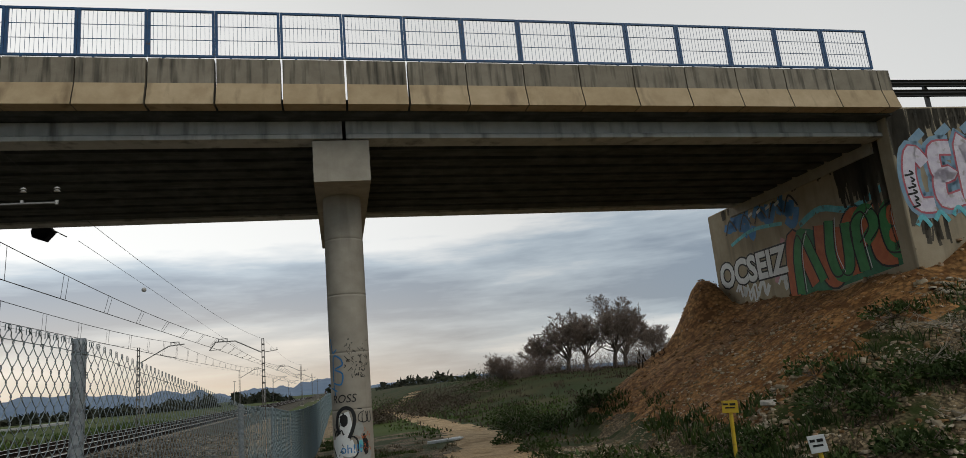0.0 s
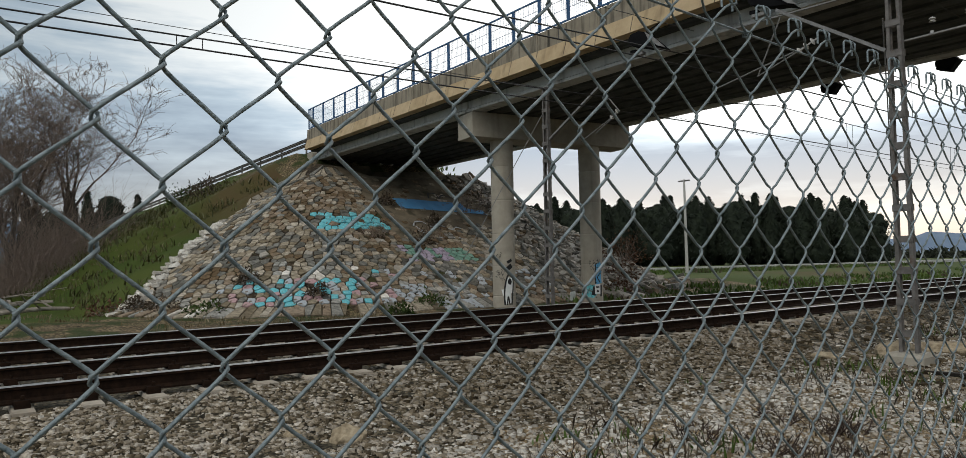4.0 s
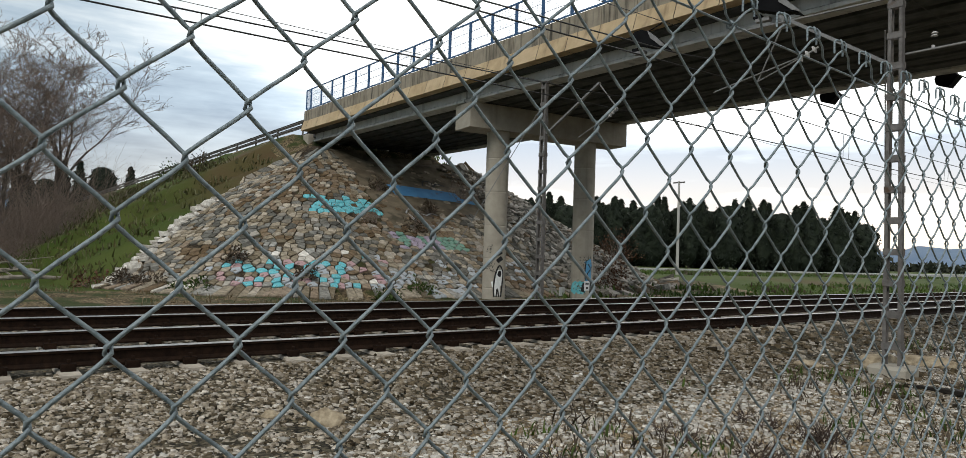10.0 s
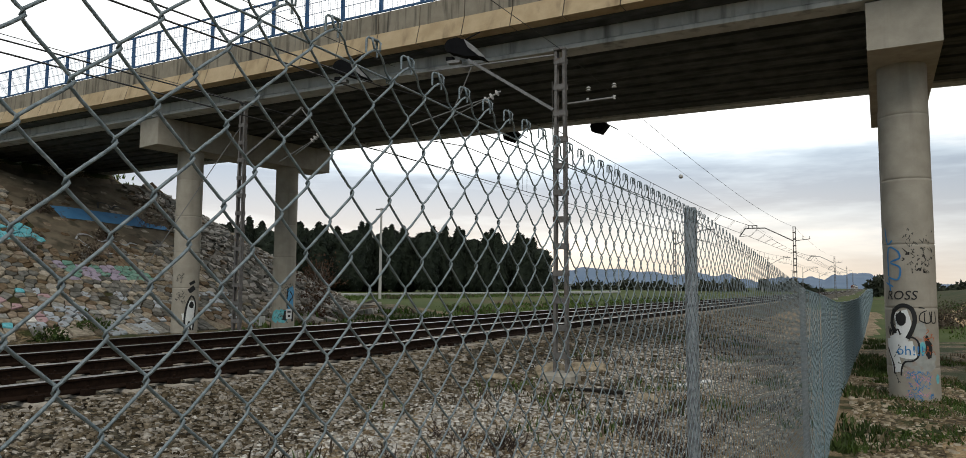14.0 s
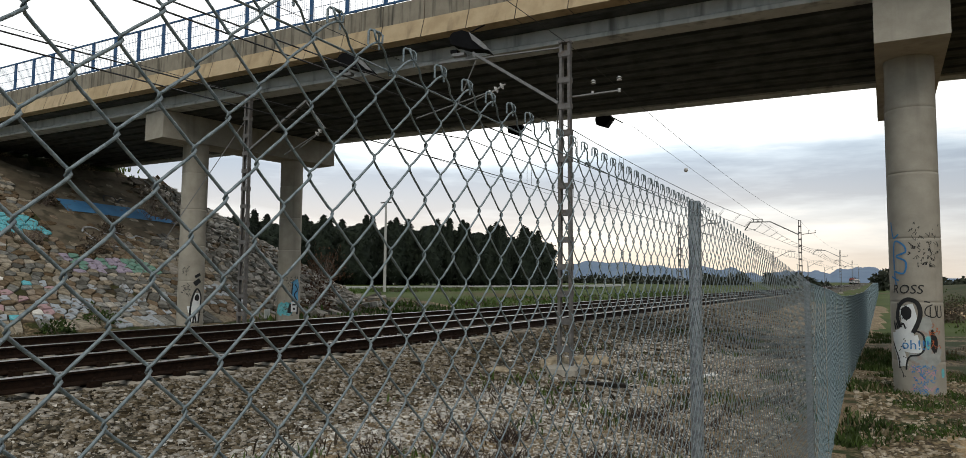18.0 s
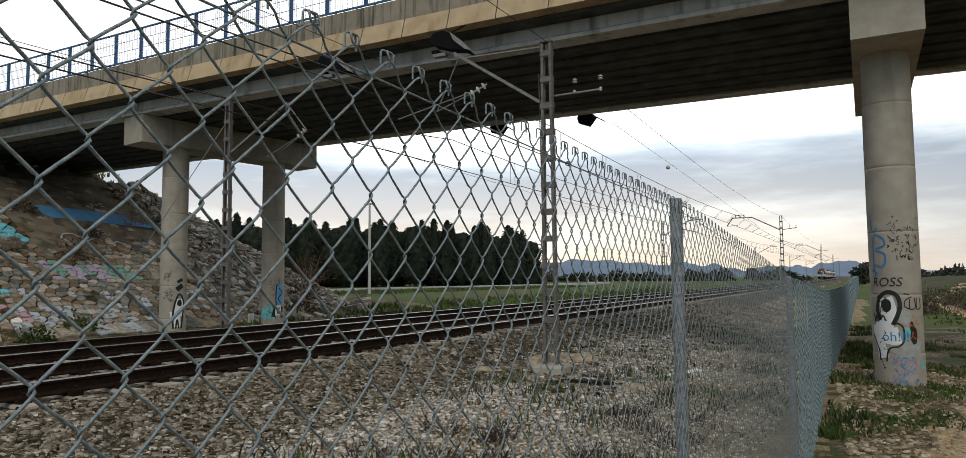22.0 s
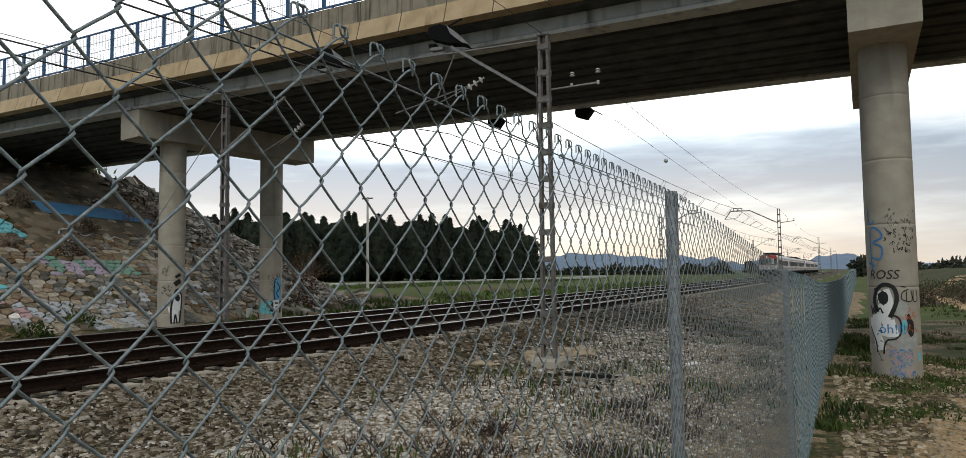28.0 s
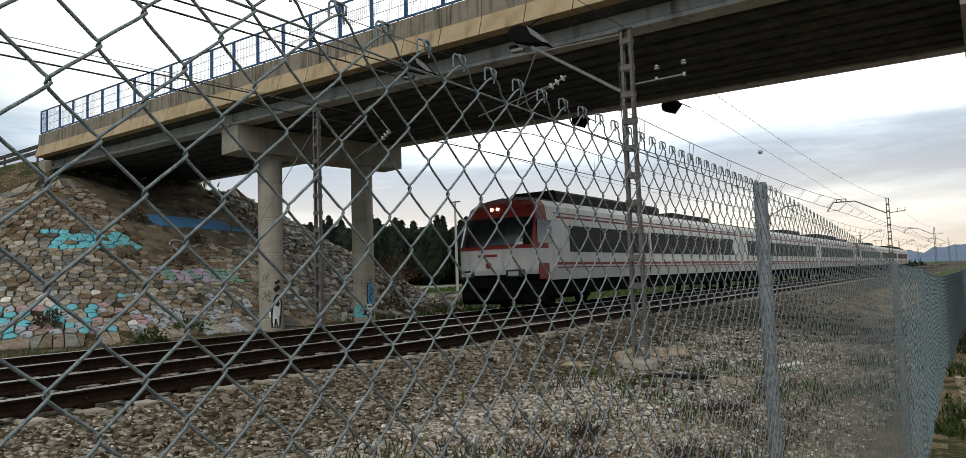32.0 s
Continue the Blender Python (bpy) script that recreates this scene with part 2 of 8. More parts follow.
mat("dark_soil", (0.045, 0.034, 0.022), (0.120, 0.088, 0.055), scale=1.2, bump=0.8, bump_scale=12, spots=(0.055, 0.055, 0.022), spots_scale=0.8, pebble=(6, 0.45, 0.55, 1.4), spec=0.15)
mat("stone_pale", (0.120, 0.094, 0.064), (0.46, 0.385, 0.285), rough=0.9, scale=14, island=0.85, bump=0.3, spec=0.15)
mat("stone_bank", (0.15, 0.118, 0.078), (0.54, 0.470, 0.375), rough=0.9, scale=12, island=0.8, bump=0.3, spec=0.15)
mat("stone_tan", (0.20, 0.150, 0.088), (0.44, 0.355, 0.235), rough=0.9, scale=10, island=0.55, bump=0.3, spec=0.15)
mat("stone_white", (0.36, 0.33, 0.285), (0.62, 0.585, 0.53), rough=0.9, scale=12, island=0.45, bump=0.3, spec=0.15)
mat("concrete", (0.32, 0.29, 0.24), (0.41, 0.375, 0.315), rough=0.9, scale=2.5, streak=(0.22, 0.20, 0.17), streak_pos=(0.55, 0.85), bump=0.15, bump_scale=40)
mat("abutment_concrete", (0.33, 0.275, 0.19), (0.43, 0.365, 0.265), rough=0.92, scale=1.6, streak=(0.20, 0.17, 0.125), streak_pos=(0.5, 0.8), bump=0.2, bump_scale=40, spec=0.2)
mat("beam_concrete", (0.42, 0.42, 0.405), (0.55, 0.55, 0.53), rough=0.9, scale=2.0, streak=(0.13, 0.13, 0.125), streak_scale=(1.2, 1, 0.12), streak_pos=(0.52, 0.8), bump=0.12, bump_scale=40)
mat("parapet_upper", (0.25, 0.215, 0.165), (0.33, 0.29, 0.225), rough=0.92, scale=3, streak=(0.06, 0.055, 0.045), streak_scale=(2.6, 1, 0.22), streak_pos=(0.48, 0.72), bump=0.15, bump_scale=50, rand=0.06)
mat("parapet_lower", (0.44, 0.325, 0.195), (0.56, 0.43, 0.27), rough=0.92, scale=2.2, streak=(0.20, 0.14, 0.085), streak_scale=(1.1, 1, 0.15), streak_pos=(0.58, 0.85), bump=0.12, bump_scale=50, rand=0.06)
# concrete kept near black: the shade under the deck is put into its colour
mat("shaded_soffit", (0.055, 0.060, 0.059), (0.115, 0.12, 0.117), rough=0.95, scale=2, streak=(0.05, 0.052, 0.05), streak_scale=(0.3, 2, 1), bump=0.1, spec=0.15)
mat("asphalt", (0.045, 0.045, 0.047), (0.07, 0.07, 0.07), scale=30, bump=0.3, spec=0.15)
mat("blue_paint", (0.03, 0.085, 0.20), (0.05, 0.13, 0.27), rough=0.5, scale=8, spots=(0.12, 0.08, 0.05), spots_scale=9, spots_pos=(0.66, 0.72))
mat("galvanised", (0.15, 0.185, 0.20), (0.31, 0.36, 0.38), rough=0.55, metal=0.40, scale=130, bump=0.25, bump_scale=420, spec=0.3)
# near wire's zinc again, with the far netting's sky sheen put in as teal
mat("galvanised_sheen", (0.160, 0.222, 0.242), (0.275, 0.350, 0.375), rough=0.55, metal=0.45, scale=30, bump=0.05)
mat("post_steel", (0.31, 0.33, 0.35), (0.42, 0.44, 0.46), rough=0.5, metal=0.65, scale=18, spots=(0.24, 0.25, 0.27), spots_scale=40, spots_pos=(0.5, 0.6))
mat("mast_steel", (0.12, 0.112, 0.105), (0.215, 0.20, 0.19), rough=0.65, metal=0.35, scale=7, spots=(0.10, 0.058, 0.035), spots_scale=5, spots_pos=(0.6, 0.75))
mat("rust", (0.010, 0.0055, 0.0035), (0.028, 0.015, 0.009), rough=0.9, scale=14, bump=0.3, spec=0.12)
mat("rail_head", (0.36, 0.35, 0.34), (0.58, 0.57, 0.56), rough=0.36, metal=0.9, scale=20)
mat("sleeper", (0.33, 0.285, 0.23), (0.50, 0.44, 0.365), rough=0.9, scale=6, rand=0.22, bump=0.2, bump_scale=60)
mat("wire", (0.06, 0.06, 0.062), rough=0.5, metal=0.6)
mat("porcelain", (0.42, 0.41, 0.40), (0.55, 0.54, 0.52), rough=0.3)
mat("dark_plastic", (0.005, 0.005, 0.006), (0.010, 0.010, 0.011), rough=0.7, spec=0.08)

# ---------------------------------------------------------------- mesh helpers


def finish(ob, material, parent=None, label="", smooth=False):
    if material:
        ob.data.materials.append(MATS[material])
    if smooth:
        ob.data.polygons.foreach_set("use_smooth", [True] * len(ob.data.polygons))
    if parent is not None:
        ob.parent = parent
    if label:
        ob["label"] = label
    return ob


def part(name, bm, material, parent=None, label="", smooth=False, bevel=0.0):
    """Links a bmesh as one mesh object under a thing or a part."""
    if bevel:
        bmesh.ops.bevel(bm, geom=[e for e in bm.edges if len(e.link_faces) == 2 and e.calc_face_angle(0) > 0.6], offset=bevel, segments=1, profile=0.5, affect="EDGES")
    me = bpy.data.meshes.new(name)
    bmesh.ops.recalc_face_normals(bm, faces=bm.faces)
    bm.to_mesh(me)
    bm.free()
    return finish(new(name, me), material, parent, label, smooth)


def raw(name, verts, faces, material, parent=None, label="", smooth=False):
    me = bpy.data.meshes.new(name)
    me.from_pydata([tuple(v) for v in verts], [], [tuple(f) for f in faces])
    me.update()
    return finish(new(name, me), material, parent, label, smooth)


def shared(name, data, m, parent, label=""):
    """One more object on the same mesh."""
    ob = new(name, data)
    ob.parent = parent
    ob.matrix_basis = m
    if label:
        ob["label"] = label
    return ob


def empty(name, m=None, **tags):
    ob = new(name)
    ob.empty_display_size = 0.2
    if m is not None:
        ob.matrix_basis = m
    return tagged(ob, **tags)


def box(bm, x0, x1, y0, y1, z0, z1, m=None):
    r = bmesh.ops.create_cube(bm, size=1.0)
    t = Matrix.Translation(((x0 + x1) / 2, (y0 + y1) / 2, (z0 + z1) / 2)) @ Matrix.Diagonal((x1 - x0, y1 - y0, z1 - z0, 1))
    bmesh.ops.transform(bm, matrix=(m @ t) if m is not None else t, verts=r["verts"])
    return r["verts"]


def box_bm(*a):
    bm = bmesh.new()
    box(bm, *a)
    return bm


def prism(bm, profile, y0, y1, axis="y"):
    """A closed outline, drawn in the plane across the axis, swept from y0 to y1."""
    def at(p, t):
        if axis == "y":
            return (p[0], t, p[1])
        if axis == "x":
            return (t, p[0], p[1])
        return (p[0], p[1], t)
    a = [bm.verts.new(at(p, y0)) for p in profile]
    b = [bm.verts.new(at(p, y1)) for p in profile]
    n = len(profile)
    for i in range(n):
        bm.faces.new((a[i], a[(i + 1) % n], b[(i + 1) % n], b[i]))
    bm.faces.new(a[::-1])
    bm.faces.new(b)
    return a, b


def rod(bm, p, q, r, n=6, r2=None):
    """A round bar from p to q."""
    p, q = Vector(p), Vector(q)
    d = q - p
    if d.length < 1e-6:
        return
    m = Matrix.Translation((p + q) / 2) @ d.to_track_quat("Z", "Y").to_matrix().to_4x4()
    bmesh.ops.create_cone(bm, cap_ends=True, segments=n, radius1=r, radius2=r if r2 is None else r2, depth=d.length, matrix=m)


def bar(bm, p, q, w, h=None):
    """A square bar from p to q."""
    p, q = Vector(p), Vector(q)
    d = q - p
    h = w if h is None else h
    m = Matrix.Translation((p + q) / 2) @ d.to_track_quat("Z", "Y").to_matrix().to_4x4() @ Matrix.Diagonal((w, h, d.length, 1))
    bmesh.ops.create_cube(bm, size=1.0, matrix=m)


def tube(points, r, n=5):
    """Vertices and faces of a tube along a line; r may vary from point to point."""
    P = np.array(points, float)
    k = len(P)
    rad = np.full(k, r) if np.isscalar(r) else np.array(r, float)
    tan = np.gradient(P, axis=0)
    tan /= np.linalg.norm(tan, axis=1)[:, None] + 1e-12
    ref = np.array([0.0, 0, 1]) if abs(tan[:, 2]).mean() < 0.8 else np.array([1.0, 0, 0])
    u = np.cross(tan, ref)
    u /= np.linalg.norm(u, axis=1)[:, None] + 1e-12
    v = np.cross(tan, u)
    a = np.arange(n) * 2 * np.pi / n
    V = (P[:, None] + rad[:, None, None] * (u[:, None] * np.cos(a)[None, :, None] + v[:, None] * np.sin(a)[None, :, None])).reshape(-1, 3)
    F = [(i * n + j, i * n + (j + 1) % n, (i + 1) * n + (j + 1) % n, (i + 1) * n + j) for i in range(k - 1) for j in range(n)]
    return V, F


def joined(pieces):
    """Many (vertices, faces) as one."""
    V, F, at = [], [], 0
    for v, f in pieces:
        V.append(np.asarray(v, float))
        F += [tuple(i + at for i in q) for q in f]
        at += len(v)
    return np.concatenate(V), F


def hnoise(x, y, s, seed=0.0):
    return noise.noise((x / s + seed, y / s - seed * 0.7, seed * 1.3))


# ---------------------------------------------------------------- the ground


def bridge_xy(x, y):
    v = BRI @ Vector((x, y, 0))
    return v.x, v.y


def track_xy(x, y):
    v = TRI @ Vector((x, y, 0))
    return v.x, v.y


def ramp(x, a, b, za, zb):
    t = min(1, max(0, (x - a) / (b - a)))
    return za + (zb - za) * t


def smooth(x, a, b, za, zb):
    t = min(1, max(0, (x - a) / (b - a)))
    t = t * t * (3 - 2 * t)
    return za + (zb - za) * t


def ground_z(x, y):
    d, s = track_xy(x, y)
    lx, ly = bridge_xy(x, y)
    far = math.hypot(x, y)
    # the way beside the fence, the trackside, the ballast bed and the land beyond
    z = smooth(s, 2.5, 8, 0.0, -0.2)
    z += 0.05 * hnoise(x, y, 1.3) + 0.08 * hnoise(x, y, 6, 3)
    if d < -2.5:
        bed = ramp(d, -7.7, -6.1, 0.435, 0.08) if d > -11 else ramp(d, -16.0, -14.4, 0.22, 0.435)
        k = smooth(d, -5.0, -2.5, 1, 0)
        flat = bed + 0.02 * hnoise(x, y, 0.5) * (1 if -7.6 > d > -14.5 else 2.5)
        if d < -16.5:
            flat += 0.12 * hnoise(x, y, 5, 7) + 0.05 * hnoise(x, y, 1.4, 5)
            if s > 22:
                flat += 0.5 * smooth(d, -24, -18.5, 1, 0) * smooth(s, 22, 30, 0, 1) * smooth(d, -18.5, -16.5, 1, 0)
        z = z * (1 - k) + flat * k
    # the eastern end: loose earth against the abutment and the verge of the road above
    if lx > 1:
        dx, dy = max(0, 13.2 - lx), max(0, 0.35 - ly, (ly - 9.5))
        dist = math.hypot(dx, dy)
        top = 3.55 + min(3.9, max(0, lx - 13.6) * 0.42)
        slope = 0.60 if ly > -0.5 else 0.50
        e = top - slope * dist + 0.28 * hnoise(x, y, 2.2, 9) + 0.12 * hnoise(x, y, 0.7, 4)
        e += 1.45 * math.exp(-((lx - 12.5) / 0.85) ** 2 - ((ly - 9.5) / 1.2) ** 2)
        if lx > 13.75 and 0.85 < ly < 8.1:
            e = 7.2
        elif lx > 13.2 and ly >= 0.35 and ly < 9.5:
            e = min(e, 3.6)
        z = max(z, e) if e > z - 0.5 else z
    if d > 6 and s > 22:
        z += 2.0 * smooth(s, 24, 66, 0, 1) * smooth(d, 6, 20, 0, 1)
    # the western embankment
    if lx < -8:
        dx, dy = max(0, lx + 33.6), max(0, 0.2 - ly, ly - 8.8)
        dist = math.hypot(dx, dy)
        top = ramp(lx, -35.2, -33.6, 7.25, 6.88) if lx > -35.9 else ramp(lx, -37.5, -35.9, 8.1, 7.25)
        e = top - 0.575 * dist
        if -35.8 < lx:
            e = min(e, smooth(ly, 4.5, 8.2, 6.45, 6.88) if ly > 2.4 else smooth(ly, 0.5, 2.4, 7.25, 6.45))
            if lx < -34.5 and 0.5 < ly < 8.0:
                e = max(e, ramp(lx, -35.4, -34.5, 7.6, 6.5))
        e += (0.05 if lx > -41 else 0.22) * hnoise(x, y, 2.0, 2) * (1 if dist > 0.3 else 0)
        z = max(z, e)
    if far > 120:
        z += min(3.0, (far - 120) * 0.004) * hnoise(x, y, 130, 11)
    return z


def bank_edge(ly):
    """Where, along the deck, the stone pitching gives way to the grass bank."""
    return float(np.interp(ly, (-11, -9.64, -8.12, -5.98, -2.76, 0), (-27.2, -28.2, -30.0, -32.2, -34.5, -35.0)))


def axis_steps(lo, hi, near, fine, grow, limit):
    """Steps that are fine between the near bounds and widen outwards."""
    out = list(np.arange(near[0], near[1], fine))
    v, st = near[1], fine
    while v < hi:
        out.append(v)
        st = min(limit, st * grow)
        v += st
    out.append(hi)
    v, st = near[0], fine
    while v > lo:
        st = min(limit, st * grow)
        v -= st
        out.append(max(v, lo))
    return sorted(set(round(float(q), 3) for q in out))


def fence_line(y):
    return -0.15 + 0.06 * max(0.0, y - 2.9)


def build_ground():
    xs = axis_steps(-2500, 2500, (-46, 22), 0.30, 1.13, 250)
    ys = axis_steps(-1500, 3500, (-9, 32), 0.30, 1.12, 250)
    V = [(x, y, ground_z(x, y)) for y in ys for x in xs]
    nx = len(xs)
    F, M = [], []
    for j in range(len(ys) - 1):
        for i in range(nx - 1):
            F.append((j * nx + i, j * nx + i + 1, (j + 1) * nx + i + 1, (j + 1) * nx + i))
            x, y = (xs[i] + xs[i + 1]) / 2, (ys[j] + ys[j + 1]) / 2
            d, s = track_xy(x, y)
            lx, ly = bridge_xy(x, y)
            wob = 0.5 * hnoise(x, y, 1.2, 6)
            m = 0
            if -15.6 + wob * 0.4 < d < -5.2 + wob * 0.6:
                m = 2
            elif -5.6 < d and x < fence_line(y) + 0.2 + 0.8 * wob + 0.25 * hnoise(x, y, 0.4, 71) and s < 70:
                m = 4
            elif lx > 5 and -1.2 + 2 * wob < ly < 14 and x < 40 and V[F[-1][0]][2] > 0.25:
                m = 3
            elif abs(road_mid(y) - x) < road_half(y) + 0.5 * wob + 0.25 * hnoise(x, y, 0.4, 72) and 3 + 2 * wob < y < 115:
                m = 6
            elif d > 6 + wob * 3 and s > 21 + wob * 4:
                m = 7
            elif d < -84 + wob * 16 and s < 40:
                m = 8
            elif d < -47 + wob * 12 or abs(s) > 34 or (lx > 15 and ly < -6):
                m = 1
            elif bank_edge(ly) < lx < -21.5 and -12 < ly < 18 and V[F[-1][0]][2] > 0.45:
                m = 9 if 0.7 < ly < 7.6 and lx < -26.6 + 2 * wob else 5
            elif lx < -26 and ly < -1 + wob * 2:
                m = 1
            M.append(m)
    g = raw("ground", V, F, None, smooth=True)
    for n in ("ground", "field", "ballast_fine", "dirt", "track_dirt", "dark_soil", "road_dirt", "scrub_ground", "fallow", "slope_mortar"):
        g.data.materials.append(MATS[n])
    g.data.polygons.foreach_set("material_index", M)
    tagged(g, "bare earth, gravel and rough grass beside the line", "ground", kind="structure")
    return g


def road_mid(y):
    """The beaten earth way, east of the pier, bending left in the distance."""
    return float(np.interp(y, (3, 13, 18, 23, 32, 65, 112), (2.6, 4.4, 5.2, 6.5, 7.7, 7.7, 17.9)))


def road_half(y):
    return float(np.interp(y, (3, 11, 16, 20, 32, 65), (2.4, 2.3, 1.7, 1.1, 0.9, 0.7)))


build_ground()

# ---------------------------------------------------------------- the railway
RAILS = [-8.19, -9.97, -11.90, -13.68]
RAIL_TOP = 0.69


def build_rails():
    for d in RAILS:
        th = empty("rail", TRACK, label="rusty steel running rail with a bright worn head on concrete sleepers", category="rail", group="rails of the double track")
        for a, b in ((-140, -20), (-20, 60), (60, 1400)):
            bm = bmesh.new()
            z = RAIL_TOP
            prism(bm, [(d - 0.07, z - 0.185), (d + 0.07, z - 0.185), (d + 0.07, z - 0.165), (d + 0.012, z - 0.135), (d + 0.010, z - 0.05), (d + 0.034, z - 0.038), (d + 0.036, z - 0.012),
                       (d - 0.036, z - 0.012), (d - 0.034, z - 0.038), (d - 0.010, z - 0.05), (d - 0.012, z - 0.135), (d - 0.07, z - 0.165)], a, b)
            part("rail_section", bm, "rust", th)
            bm = bmesh.new()
            prism(bm, [(d - 0.037, z - 0.011), (d + 0.037, z - 0.011), (d + 0.031, z), (d - 0.031, z)], a, b)
            part("running_surface", bm, "rail_head", th, "bright worn top of the rail")


def sleeper_bm():
    bm = bmesh.new()
    z = RAIL_TOP - 0.215
    prof = [(-0.14, z - 0.22), (0.14, z - 0.22), (0.095, z), (-0.095, z)]
    prism(bm, prof, -1.3, 1.3, axis="x")
    return bm


def build_sleepers():
    for k, mid in enumerate(((RAILS[0] + RAILS[1]) / 2, (RAILS[2] + RAILS[3]) / 2)):
        th = empty("track_sleepers", TRACK, label="row of grey concrete sleepers bedded in ballast", category="sleepers", group="sleeper rows")
        first = part("sleeper", sleeper_bm(), "sleeper", th, bevel=0.012)
        first.matrix_basis = pose(mid, -12.33, 0)
        cs = []
        for at in (-1.0, -0.78, 0.78, 1.0):
            clip = bmesh.new()
            box(clip, at - 0.05, at + 0.05, -0.07, 0.07, RAIL_TOP - 0.22, RAIL_TOP - 0.135)
            rod(clip, (at, 0, RAIL_TOP - 0.13), (at, 0, RAIL_TOP - 0.09), 0.02)
            cs.append(part("fastening", clip, "rust", first, "rusty rail clip and bolt"))
        for i in range(1, 150):
            m = pose(mid + random.uniform(-0.02, 0.02), -12.33 + i * 0.614, random.uniform(-0.008, 0.004), 0, 0, random.uniform(-0.6, 0.6))
            o = shared("sleeper", first.data, m, th)
            if 8 < i < 46:
                for c in (cs if k == 0 else cs[2:]):
                    shared("fastening", c.data, Matrix(), o)


build_rails()
build_sleepers()

# ---------------------------------------------------------------- the road bridge
X_EAST, X_WEST = 13.3, -35.4
PANEL = 1.29


def deck_top(x):
    """Height of the parapet's top along the deck."""
    return 8.66 - (0.0125 * x + 0.0001 * x * x if x < 0 else 0.0175 * x)


def panel_bm(x0, x1, side=1):
    """A precast parapet unit: an upright upper face, and a lower one that leans outwards."""
    bm = bmesh.new()
    prof = [(0.02, 0.0), (0.0, -0.54), (-0.15, -1.04), (0.32, -1.04), (0.32, -0.80), (0.26, -0.60), (0.22, 0.0)]
    A, B = [], []
    for (y, z) in prof:
        yy = y if side > 0 else 8.3 - y
        A.append(bm.verts.new((x0, yy, deck_top(x0) + z)))
        B.append(bm.verts.new((x1, yy, deck_top(x1) + z)))
    n = len(prof)
    for i in range(n):
        f = bm.faces.new((A[i], B[i], B[(i + 1) % n], A[(i + 1) % n]))
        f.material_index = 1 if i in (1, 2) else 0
    for f in (bm.faces.new(A), bm.faces.new(B[::-1])):
        f.material_index = 0
    return bm


